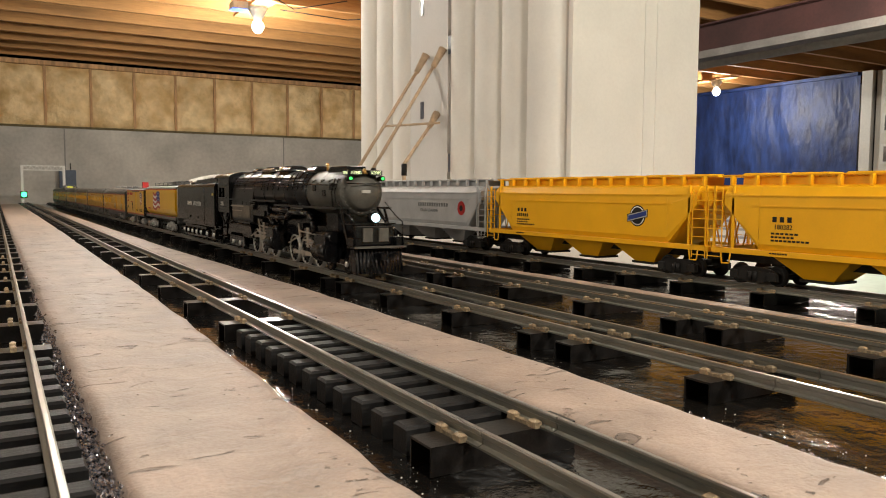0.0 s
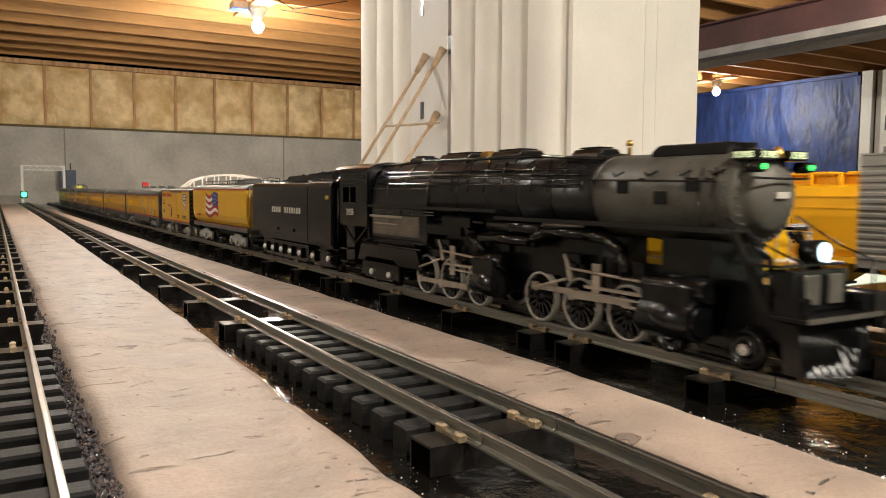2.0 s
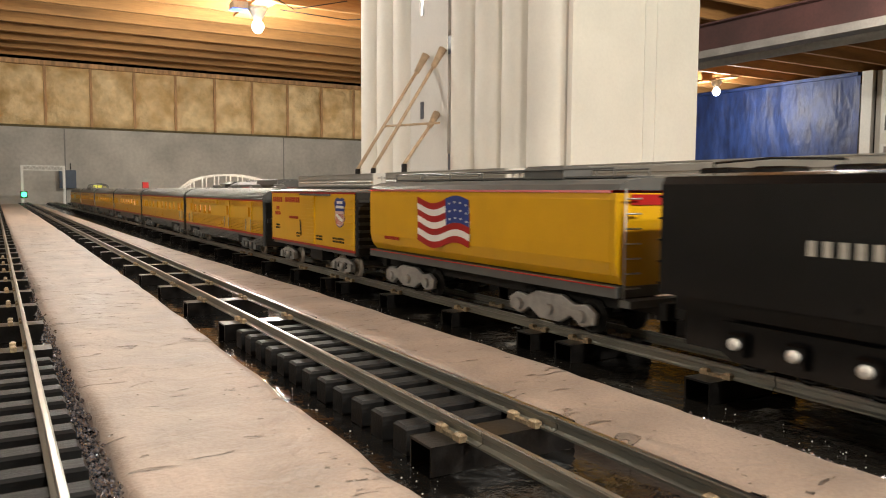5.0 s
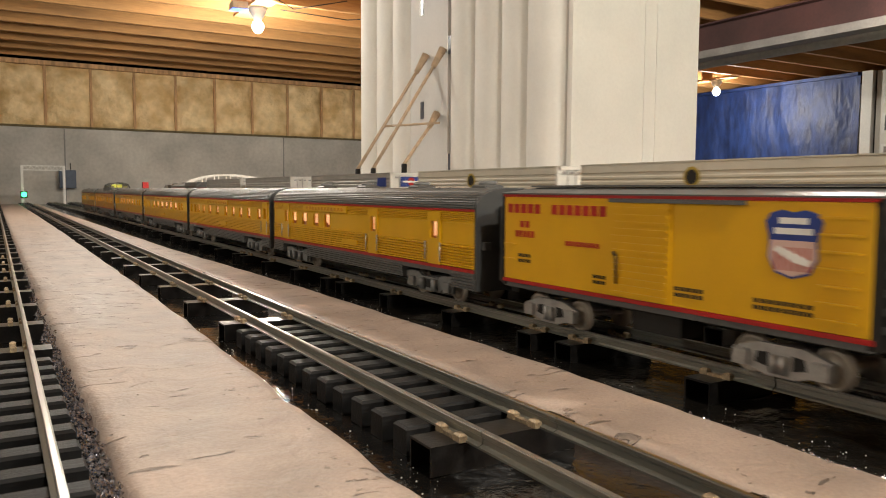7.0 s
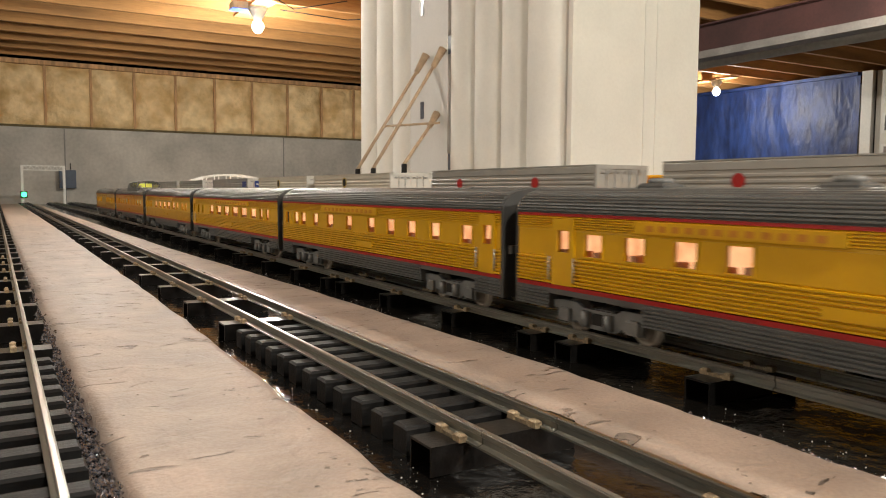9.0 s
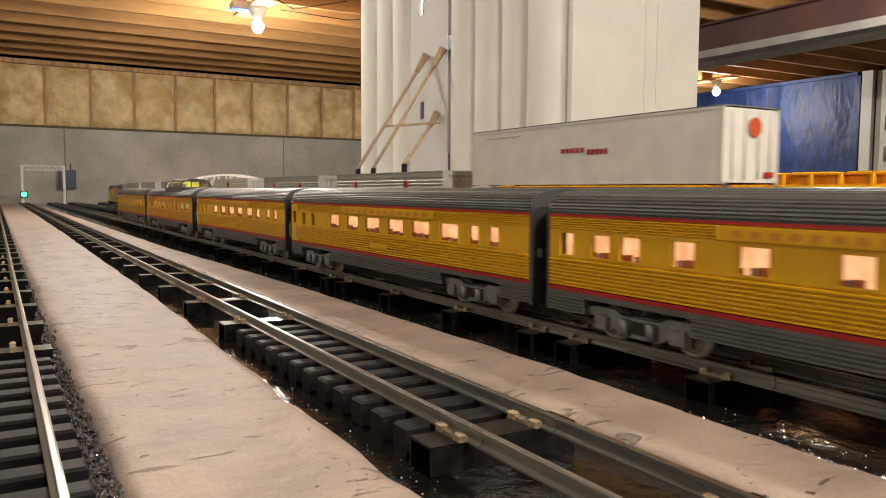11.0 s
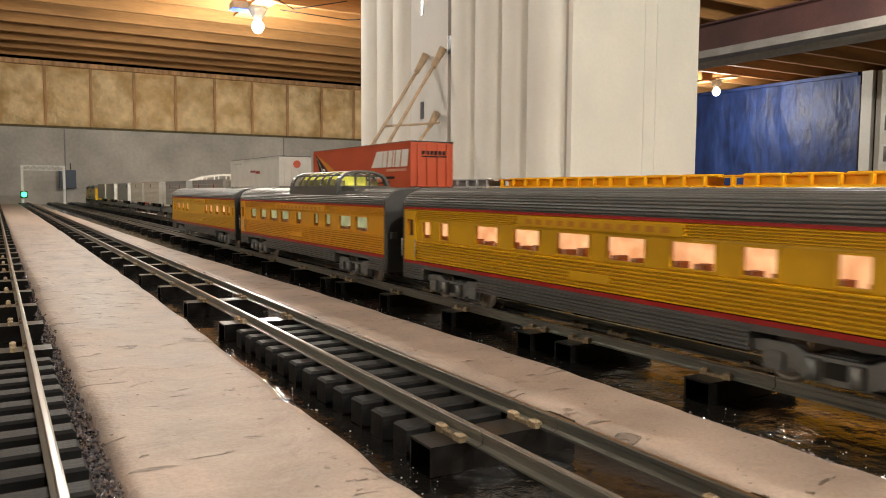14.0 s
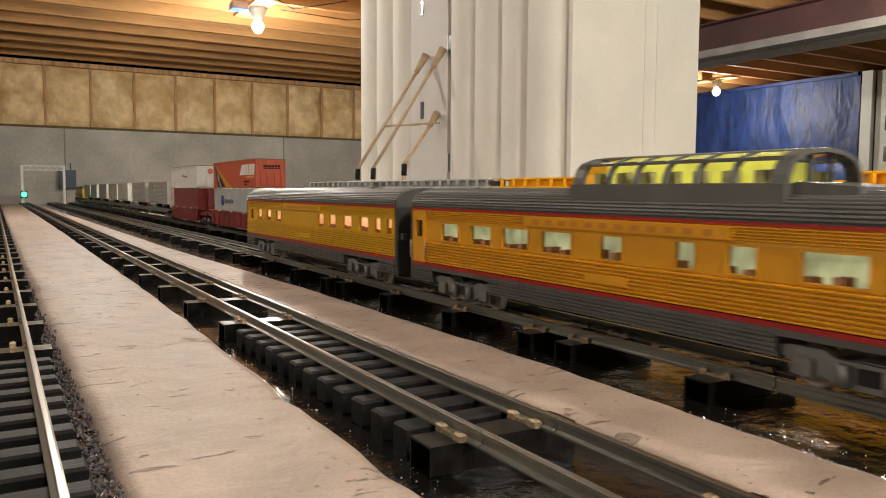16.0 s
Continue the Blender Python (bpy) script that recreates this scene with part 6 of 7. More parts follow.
    for s in (-1, 1):
        part("pump_cover", Geo().chunk(s * 0.0125 - 0.0075, s * 0.0125 + 0.0075, 0.0175, 0.0195, 0.0495, 0.0690, 0.0008), GRAPHITE, c)
        part("deck_stair", Geo().prism([(0.030, 0.0445), (0.060, 0.0945), (0.064, 0.0945), (0.038, 0.0445)], *sorted((s * 0.034, s * 0.0365)), "x"), BLACK, c)
        part("deck_rail", Geo().path([(s * 0.0375, 0.006, 0.044), (s * 0.0375, 0.008, 0.078), (s * 0.0375, 0.030, 0.086), (s * 0.0385, 0.066, 0.105)], 0.0008, 6), BLACK, c)
        part("deck_box", Geo().chunk(*sorted((s * 0.028, s * 0.040)), 0.008, 0.026, 0.0442, 0.0560, 0.001), BLACK, c)
        part("front_pipe", Geo().path([(s * 0.024, 0.062, 0.094), (s * 0.026, 0.040, 0.078), (s * 0.026, 0.036, 0.050)], 0.0022, 8), BLACK, c)
    part("front_platform", Geo().box(-0.036, 0.036, 0.026, 0.062, 0.0735, 0.0755), BLACK, c)
    h = part("headlamp", Geo().rod((0, 0.034, 0.0835), (0, 0.019, 0.0835), 0.0076, 0.0080, seg=20), BLACK, c, "round headlamp")
    part("lens", Geo().lathe([(0.0005, 0.0165), (0.004, 0.0170), (0.0066, 0.0186)], (0, 0, 0.0835), "y", 20), HEADLAMP, h, "bright glowing lens")
    part("lamp_bracket", Geo().box(-0.006, 0.006, 0.022, 0.034, 0.0756, 0.0775), BLACK, h)
    # Static parts take the same view-fitted shift; wheels and rods already have it.
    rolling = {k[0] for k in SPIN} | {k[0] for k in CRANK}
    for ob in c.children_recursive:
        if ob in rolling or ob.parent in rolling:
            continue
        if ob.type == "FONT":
            ob.matrix_basis.translation.y = view_fit(ob.matrix_basis.translation.y)
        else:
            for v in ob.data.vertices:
                v.co.y = view_fit(v.co.y)


build_locomotive()


GOLD3 = mat("ochre_paint", (0.62, 0.28, 0.02), 0.5, var=0.05, scale=60)
PALE = mat("pale_orange_print", (0.68, 0.36, 0.24), 0.5, var=0.05, scale=60)


# ---- the freight train: diesel, trailers on flat cars, well cars ----
def build_diesel():
    """Leads away from the camera: its nose is at the +y end."""
    c = thing("diesel_locomotive", "yellow diesel freight locomotive with grey roof and a painted flag", "locomotive", at=pose(0.646, 0.232, 0))
    ROLL.append((c, 0.646, 0.232, SPEED_FREIGHT))
    W = 0.034
    part("frame", Geo().box(-0.047, 0.047, -0.658, -0.004, 0.0435, 0.0500), DARK, c, "dark frame")
    part("sill_stripe", Geo().box(-0.0478, 0.0478, -0.658, -0.004, 0.0502, 0.0535), SILL, c, "bright yellow sill stripe")
    part("walkway", Geo().box(-0.0470, 0.0470, -0.656, -0.006, 0.0536, 0.0550), HARBOR, c)
    part("nose", Geo().prism([(-0.006, 0.0551), (-0.006, 0.083), (-0.012, 0.090), (-0.052, 0.0985), (-0.052, 0.0551)], -0.0415, 0.0415, "x"), YELLOW, c, "yellow sloped nose", 0.0015)
    cab = part("cab", Geo().prism(mirrored([(0.0465, 0.0551), (0.0465, 0.128), (0.040, 0.134)]), -0.118, -0.0521), YELLOW, c, "yellow cab", 0.0008)
    part("cab_roof", Geo().prism(mirrored([(0.0470, 0.1285), (0.0470, 0.1300), (0.040, 0.1415), (0.020, 0.1465)]), -0.121, -0.048), HARBOR, cab, "grey cab roof")
    part("cab_band", Geo().box(-0.0469, 0.0469, -0.1185, -0.0516, 0.1205, 0.1284), HARBOR, cab)
    for y0, y1 in ((-0.082, -0.060), (-0.110, -0.088)):
        for s in (-1, 1):
            part("cab_window", Geo().box(*sorted((s * 0.0466, s * 0.0474)), y0, y1, 0.1010, 0.1200), CABGLASS, cab, "dark cab window")
    part("windscreen", Geo().add([(-0.040, -0.0505, 0.104), (0.040, -0.0505, 0.104), (0.036, -0.0508, 0.126), (-0.036, -0.0508, 0.126)], [(3, 2, 1, 0)]), CABGLASS, cab)
    bars(c, -0.112, -0.072, 0.0945, 0.0085, -0.0466, 4, RED)
    shield(c, -0.128, 0.0885, 0.020, 0.026, -0.0467)
    hood = part("long_hood", Geo().prism(mirrored([(W + 0.010, 0.0551), (W + 0.010, 0.1270)]), -0.632, -0.1182), YELLOW, c, "yellow engine hood", 0.0006)
    part("hood_stripe", Geo().box(-0.0445, 0.0445, -0.632, -0.190, 0.1271, 0.1292), RED, c)
    part("hood_roof", Geo().prism(mirrored([(0.0446, 0.1293), (0.0440, 0.137), (0.030, 0.1440), (0.015, 0.1462)]), -0.632, -0.190), HARBOR, c, "grey hood roof")
    part("intake_box", Geo().prism(mirrored([(0.0446, 0.1200), (0.0455, 0.140), (0.036, 0.1465)]), -0.1895, -0.1215), HARBOR, c, "grey louvred intake")
    for k in range(4):
        for j in range(3):
            part("intake_louvre", Geo().box(-0.0462, -0.0456, -0.186 + 0.016 * k, -0.174 + 0.016 * k, 0.1235 + 0.0055 * j, 0.1272 + 0.0055 * j), DARK, c)
    part("radiator_flare", Geo().prism(mirrored([(0.044, 0.122), (0.0485, 0.136), (0.0470, 0.1480), (0.030, 0.1490)]), -0.622, -0.450), HARBOR, c, "flared grey radiator")
    for y in (-0.245, -0.305, -0.365, -0.425, -0.56, -0.61):
        part("roof_fan", Geo().lathe([(0.017, 0.145), (0.017, 0.1492), (0.0155, 0.1495), (0.0005, 0.1490)], (0, y, 0.0), "z", 18), HARBOR, c)
    flag(c, -0.382, 0.0945, 0.108, 0.042, -0.0446, 0.12)
    # Raised panel added at the hood's brownish shadow area, in plain yellow.
    part("yellow_shade_panel", Geo().box(-0.0452, -0.0444, -0.56, -0.455, 0.0600, 0.1200), YELLOW, c, "raised yellow panel at the hood's shadowed area")
    for k in range(9):
        part("hood_door", Geo().box(-0.0449, -0.0442, -0.325 + 0.0225 * k, -0.305 + 0.0225 * k, 0.062, 0.092), YELLOW, c)
        part("door_latch", Geo().box(-0.0456, -0.0449, -0.317 + 0.0225 * k, -0.313 + 0.0225 * k, 0.098, 0.1005), YELLOW, c)
    bars(c, -0.215, -0.150, 0.0905, 0.004, -0.0444, 12, DARK)
    part("hood_ledge", Geo().box(-0.0462, -0.0442, -0.30, -0.125, 0.0785, 0.0800), YELLOW, c)
    part("headlight", Geo().box(-0.010, 0.010, -0.0052, -0.0030, 0.0800, 0.0860), WHITE, c)
    for y in (-0.20, -0.27, -0.33, -0.45, -0.60):
        part("hood_panel_seam", Geo().box(-0.0446, -0.0441, y - 0.0006, y + 0.0006, 0.056, 0.1265), GOLD3, c)
    for y in (-0.165, -0.225, -0.285, -0.345):
        part("lift_lug", Geo().box(-0.0462, -0.0442, y - 0.003, y + 0.003, 0.1185, 0.1215), YELLOW, c)
    for k in range(3):
        part("cab_side_rail", Geo().rod((-0.0476, -0.060 - 0.022 * k, 0.070), (-0.0476, -0.060 - 0.022 * k, 0.092), 0.0007, seg=6), YELLOW, c)
    part("battery_box", Geo().chunk(-0.0462, -0.0402, -0.175, -0.125, 0.0551, 0.0680, 0.001), YELLOW, c)
    # railings, steps
    for s in (-1, 1):
        part("hand_rail", Geo().path([(s * 0.0470, -0.012, 0.055), (s * 0.0470, -0.012, 0.088)], 0.0009, 6).path([(s * 0.0470, -0.185, 0.083), (s * 0.0470, -0.655, 0.083)], 0.0008, 6), TRUCKGREY, c, "grey hand rail")
        for k in range(11):
            part("stanchion", Geo().rod((s * 0.0470, -0.19 - 0.046 * k, 0.0552), (s * 0.0470, -0.19 - 0.046 * k, 0.083), 0.0011, seg=6), TRUCKGREY, c)
        for k in range(4):
            part("step", Geo().box(*sorted((s * 0.032, s * 0.0470)), -0.024, -0.006, 0.012 + 0.0105 * k, 0.0135 + 0.0105 * k), TRUCKGREY, c)
            part("step", Geo().box(*sorted((s * 0.032, s * 0.0470)), -0.656, -0.636, 0.012 + 0.0105 * k, 0.0135 + 0.0105 * k), SILVER, c)
        part("end_rail", Geo().path([(s * 0.0465, -0.652, 0.0552), (s * 0.0465, -0.652, 0.088), (s * 0.030, -0.656, 0.092), (s * 0.010, -0.656, 0.092), (s * 0.010, -0.656, 0.0552)], 0.0010, 6), SILVER, c, "pale end railing")
        part("step_side", Geo().box(*sorted((s * 0.0460, s * 0.0470)), -0.026, -0.024, 0.010, 0.052), TRUCKGREY, c)
        part("corner_post", Geo().box(*sorted((s * 0.0445, s * 0.0480)), -0.010, -0.005, 0.055, 0.080), WHITE, c)
    part("plough", Geo().prism([(-0.004, 0.045), (0.006, 0.040), (0.010, 0.010), (-0.006, 0.010)], -0.044, 0.044, "x"), DARK, c)
    part("fuel_tank", Geo().prism(mirrored([(0.034, 0.012), (0.041, 0.018), (0.043, 0.042)]), -0.470, -0.235), TANKGREY, c, "dark grey fuel tank", 0.002)
    bars(c, -0.360, -0.335, 0.03, 0.006, -0.0430, 3, RED)
    for yc in (-0.130, -0.545):
        t = part("truck", Geo().box(-0.030, 0.030, yc - 0.02, yc + 0.02, 0.016, 0.036), DARK, c)
        for s in (-1, 1):
            o = [(-0.090, 0.012), (-0.090, 0.026), (-0.062, 0.034), (0.062, 0.034), (0.090, 0.026), (0.090, 0.012), (0.058, 0.015), (0.042, 0.011), (0.020, 0.018), (-0.020, 0.018), (-0.042, 0.011), (-0.058, 0.015)]
            part("side_frame", Geo().prism([(yc + a, b) for a, b in o], s * 0.0375 - 0.0028, s * 0.0375 + 0.0028, "x"), TANKGREY, t, "", 0.0008)
            for k in (-1, 0, 1):
                part("journal_box", Geo().chunk(s * 0.0405 - 0.004, s * 0.0405 + 0.004, yc + k * 0.062 - 0.008, yc + k * 0.062 + 0.008, 0.010, 0.024, 0.0015), TANKGREY, t)
                part("damper", Geo().rod((s * 0.042, yc + k * 0.055 + 0.016, 0.013), (s * 0.042, yc + k * 0.055 + 0.020, 0.034), 0.0022, seg=8), TANKGREY, t)
            part("brake_cylinder", Geo().rod((s * 0.042, yc - 0.012, 0.026), (s * 0.042, yc + 0.014, 0.026), 0.0045, seg=10), TANKGREY, t)
        for k in (-1, 0, 1):
            wheelset(c, yc + k * 0.062, 0.0145, STEEL, SPEED_FREIGHT)
    coupler(c, -0.683, -0.65)


CABGLASS = mat("cab_glass", (0.10, 0.045, 0.02), 0.12, var=0.2, scale=40, bump=0)
TANKGREY = mat("underframe_grey", (0.21, 0.208, 0.20), 0.5, var=0.15, scale=60, bump=0.1)


def build_trailer(front, rear, side, endm, label, logo=None):
    """A ribbed highway trailer, standing on its flat car."""
    t = thing("highway_trailer", label, "trailer", "silver trailers on flat cars", at=pose(0.646, rear, 0))
    ROLL.append((t, 0.646, rear, SPEED_FREIGHT))
    L, z0, z1, W = front - rear, 0.0620, 0.1535, 0.0400
    half = [(W, z0)] + fluted(W, z0 + 0.006, z1 - 0.012, 13, 0.0007) + [(W, z1 - 0.010), (W + 0.0008, z1 - 0.009), (W + 0.0008, z1 - 0.002), (W, z1)]
    part("body", Geo().prism(mirrored(half), 0.0022, L), side, t, "ribbed sides")
    for s in (-1, 1):
        part("rear_door", Geo().box(*sorted((s * 0.0003, s * W)), 0.0, 0.002, z0, z1), endm, t, "pale rear door")
    for s in (-1, 1):
        part("door_frame", Geo().box(*sorted((s * (W - 0.003), s * (W + 0.0012))), -0.001, 0.004, z0, z1 + 0.0008), endm, t)
        for k in (0.3, 0.62):
            part("lock_rod", Geo().rod((s * W * k, -0.0012, z0 + 0.004), (s * W * k, -0.0012, z1 - 0.004), 0.0007, seg=6), SILVER, t)
        part("top_rail", Geo().box(*sorted((s * (W - 0.002), s * (W + 0.0014))), 0.004, L, z1 - 0.0004, z1 + 0.0010), side, t)
    part("header", Geo().box(-W, W, -0.001, 0.003, z1 - 0.004, z1 + 0.0009), endm, t)
    hl = Geo()
    for k in range(6):
        hl.box(-0.030 + 0.012 * k - 0.003, -0.030 + 0.012 * k + 0.003, -0.0016, -0.001, z1 - 0.009, z1 - 0.006)
    part("door_hinges", hl, SILVER, t)
    if logo:
        if "round" in logo:
            part("emblem", Geo().rod((-W - 0.0007, L * 0.55, 0.138), (-W - 0.0012, L * 0.55, 0.138), 0.0105, seg=20), GOLD, t, "round gold and dark emblem")
            part("emblem_centre", Geo().rod((-W - 0.0012, L * 0.55, 0.138), (-W - 0.0015, L * 0.55, 0.138), 0.0075, seg=20), DARK, t)
        if "red" in logo:
            for y in (L * 0.30, L * 0.78):
                part("emblem", Geo().rod((-W - 0.0007, y, 0.1335), (-W - 0.0012, y, 0.1335), 0.0075, seg=18), RED, t, "red round emblem")
        if "end" in logo:
            part("end_emblem", Geo().box(-0.022, 0.020, -0.0018, -0.0012, 0.130, 0.1475), BLUE, t, "blue end panel with a red disc")
            part("end_disc", Geo().rod((-0.001, -0.0018, 0.1388), (-0.001, -0.0022, 0.1388), 0.0075, seg=16), RED, t)
            part("end_bar", Geo().box(-0.018, 0.016, -0.0025, -0.0022, 0.1372, 0.1404), WHITE, t)
        if "blue" in logo:
            part("emblem", Geo().box(-W - 0.0012, -W - 0.0007, 0.02, 0.055, 0.130, 0.146), BLUE, t, "dark blue panel")
    for s in (-1, 1):
        part("trailer_wheel", Geo().rod((s * 0.024, 0.06, 0.0570), (s * 0.038, 0.06, 0.0570), 0.0125, seg=16).rod((s * 0.024, 0.095, 0.0570), (s * 0.038, 0.095, 0.0570), 0.0125, seg=16), DARK, t, "black trailer tyres")
        part("landing_leg", Geo().box(*sorted((s * 0.022, s * 0.027)), L - 0.11, L - 0.10, 0.0445, z0), TRUCKGREY, t)
    part("hitch", Geo().prism([(L - 0.05, 0.0445), (L - 0.03, z0), (L - 0.02, z0), (L - 0.015, 0.0445)], -0.012, 0.012, "x"), DARK, t)
    return t


def build_flat(front, rear):
    c = thing("flat_car", "dark intermodal flat car", "flat car", "flat cars carrying trailers", at=pose(0.646, rear, 0))
    ROLL.append((c, 0.646, rear, SPEED_FREIGHT))
    L = front - rear
    part("deck", Geo().box(-0.044, 0.044, 0.0, L, 0.0365, 0.0443), HARBOR, c, "dark grey deck")
    part("centre_sill", Geo().prism([(0.02, 0.0364), (0.14, 0.0364), (0.2, 0.024), (L - 0.2, 0.024), (L - 0.14, 0.0364), (L - 0.02, 0.0364)], -0.012, 0.012, "x"), DARK, c)
    for s in (-1, 1):
        part("side_sill", Geo().box(*sorted((s * 0.0440, s * 0.0455)), 0.0, L, 0.030, 0.0460), HARBOR, c)
    for y in (0.075, L - 0.075):
        freight_truck(c, y, TANKGREY, SPEED_FREIGHT)
    coupler(c, -0.014, 0.02)
    coupler(c, L - 0.02, L + 0.014)


def container(name, y0, y1, z0, z1, material, label, base):
    t = thing(name, label, "container", "containers in the well cars", at=pose(0.646, y0, 0))
    ROLL.append((t, 0.646, y0, SPEED_FREIGHT))
    L, W = y1 - y0, 0.0405
    part("box", Geo().box(-W, W, 0.001, L - 0.001, z0 + 0.001, z1 - 0.001), material, t, "", 0.0006)
    for s in (-1, 1):
        for z in (z0, z1 - 0.0026):
            part("side_rail", Geo().box(*sorted((s * (W - 0.002), s * (W + 0.0008))), 0.0, L, z, z + 0.0026), material, t)
        for y in (0.0, L - 0.003):
            part("corner_post", Geo().box(*sorted((s * (W - 0.003), s * (W + 0.0010))), y, y + 0.003, z0, z1), material, t)
        for k in (0.25, 0.7):
            part("lock_rod", Geo().rod((s * W * k, -0.0006, z0 + 0.004), (s * W * k, -0.0006, z1 - 0.004), 0.0007, seg=6), material, t)
    for x in (-W, W - 0.004):
        for y in (0, L - 0.005):
            for z in (z0 - 0.001, z1 - 0.002):
                part("corner_casting", Geo().box(x, x + 0.004, y, y + 0.005, z, z + 0.003), TRUCKGREY, t)
    return t, L, W


def build_well_car(front, rear):
    c = thing("well_car", "dark red articulated well car", "well car", "well cars of the freight train", at=pose(0.646, rear, 0))
    ROLL.append((c, 0.646, rear, SPEED_FREIGHT))
    L = front - rear
    for s in (-1, 1):
        part("side_wall", Geo().prism([(0.10, 0.014), (0.075, 0.056), (L - 0.075, 0.056), (L - 0.10, 0.014)], *sorted((s * 0.0425, s * 0.0460)), "x"), OXIDE, c, "dark red side")
        part("top_chord", Geo().box(*sorted((s * 0.0415, s * 0.0475)), 0.06, L - 0.06, 0.0555, 0.0600), OXIDE, c)
        for k in range(8):
            y = 0.12 + (L - 0.24) * k / 7
            part("side_post", Geo().box(*sorted((s * 0.0461, s * 0.0480)), y - 0.003, y + 0.003, 0.016, 0.0555), OXIDE, c)
        for k in range(3):
            part("reflector", Geo().box(*sorted((s * 0.0476, s * 0.0480)), L * (0.3 + 0.2 * k) - 0.012, L * (0.3 + 0.2 * k) + 0.012, 0.0565, 0.0590), WHITE, c)
    part("well_floor", Geo().box(-0.0424, 0.0424, 0.10, L - 0.10, 0.013, 0.0165), OXIDE, c)
    for a, b in ((0.0, 0.10), (L - 0.10, L)):
        part("end_platform", Geo().box(-0.036, 0.036, a, b, 0.036, 0.046), OXIDE, c)
        part("end_rail", Geo().path([(-0.034, (a + b) / 2, 0.046), (-0.034, (a + b) / 2, 0.062), (0.034, (a + b) / 2, 0.062), (0.034, (a + b) / 2, 0.046)], 0.0009, 6), OXIDE, c)
    for y in (0.045, L - 0.045):
        freight_truck(c, y, DARK, SPEED_FREIGHT)
    coupler(c, -0.012, 0.02)
    coupler(c, L - 0.02, L + 0.012)


def build_freight():
    build_diesel()
    rows = [(-0.520, -0.925, TRAILER, TRAILWHITE, "ribbed silver trailer with pale rear doors", None), (-0.975, -1.350, TRAILER, TRAILWHITE, "ribbed silver trailer with white doors", None),
            (-1.487, -1.880, TRAILER, TRAILWHITE, "ribbed silver trailer with a blue and red end panel", "end blue"), (-1.980, -2.343, CREAM, TRAILWHITE, "cream ribbed trailer with a round gold emblem", "round"),
            (-2.387, -2.762, CREAM, TRAILWHITE, "cream ribbed trailer with a round dark emblem", "round"), (-2.910, -3.297, TRAILER, TRAILER, "ribbed silver trailer with red emblems", "red"), (-3.400, -3.832, TRAILER, TRAILWHITE, "ribbed silver trailer at the end of the flats", "red")]
    for front, rear, a, b, lab, logo in rows:
        build_trailer(front, rear, a, b, lab, logo)
    for front, rear in ((-0.505, -1.375), (-1.405, -1.915), (-1.945, -2.80), (-2.855, -3.855)):
        build_flat(front, rear)
    # white container over a dark red one, orange van container over a grey one
    build_well_car(-3.882, -4.462)
    build_well_car(-4.487, -5.150)
    t, L, W = container("container", -4.360, -3.915, 0.1310, 0.2060, TRAILWHITE, "white shipping container with a red disc on its door", None)
    part("roof_edge", Geo().box(-W - 0.001, W + 0.001, -0.0005, L, 0.2060, 0.2072), TRUCKGREY, t)
    part("door_disc", Geo().rod((0.004, -0.0008, 0.187), (0.004, -0.0013, 0.187), 0.0095, seg=20), ORANGE, t, "red disc emblem")
    bars(t, 0.20, 0.245, 0.172, 0.0055, -W - 0.0003, 5, RED)
    bars(t, 0.16, 0.197, 0.169, 0.0065, -W - 0.0003, 5, RED)
    bars(t, 0.33, 0.41, 0.1955, 0.002, -W - 0.0003, 8, GREYPAINT)
    part("door_tag", Geo().box(0.020, 0.034, -0.0012, -0.0006, 0.138, 0.143), RED, t)
    container("lower_container", -4.365, -3.965, 0.0170, 0.1280, OXIDE, "dark red shipping container in the well", None)
    t, L, W = container("van_container", -5.047, -4.594, 0.1285, 0.2060, ORANGE, "orange van container with a black road graphic and white lettering", None)
    x = -W - 0.0003
    part("roof_edge", Geo().box(-W - 0.001, W + 0.001, -0.0005, L, 0.2060, 0.2070), TRUCKGREY, t)
    part("road_graphic", Geo().prism([(L - 0.012, 0.2000), (L - 0.052, 0.1310), (L - 0.138, 0.1310)], x, x - 0.0003, "x"), DARK, t, "black wedge of painted road")
    part("road_band", Geo().prism([(L - 0.012, 0.2015), (L - 0.150, 0.1312), (L - 0.205, 0.1312)], x, x - 0.0003, "x"), GOLD3, t, "ochre roadside band")
    part("road_line", Geo().prism([(L - 0.018, 0.1950), (L - 0.070, 0.1450), (L - 0.094, 0.1312), (L - 0.086, 0.1312)], x - 0.0003, x - 0.0005, "x"), WHITE, t)
    part("road_loop", Geo().lathe([(0.0062, -0.0006), (0.0088, -0.0006), (0.0088, -0.0001), (0.0062, -0.0001)], (x, L - 0.060, 0.1590), "x", 16), WHITE, t)
    # six slanted letter-sized bars stand for the name
    for k, (a, b) in enumerate(((0.146, 0.112), (0.110, 0.094), (0.090, 0.074), (0.070, 0.064), (0.060, 0.042), (0.038, 0.014))):
        sl = 0.006
        part("name_bar", Geo().prism([(a, 0.1640), (a - sl, 0.1930), (b - sl, 0.1930), (b, 0.1640)] if k else [(a + 0.010, 0.1640), (a - 0.014, 0.1930), (b - sl, 0.1930), (b, 0.1640)], x, x - 0.0003, "x"), WHITE, t)
    bars(t, 0.016, 0.095, 0.1585, 0.0045, x, 16, PALE)
    bars(t, 0.060, 0.112, 0.1455, 0.0045, x, 12, DARK)
    bars(t, 0.080, 0.112, 0.1375, 0.0040, x, 7, DARK)
    g = Geo()
    for k in range(6):
        g.box(-0.020 + 0.008 * k, -0.0145 + 0.008 * k, -0.0012, -0.0006, 0.184, 0.1905)
    part("end_name_bar", g, DARK, t)
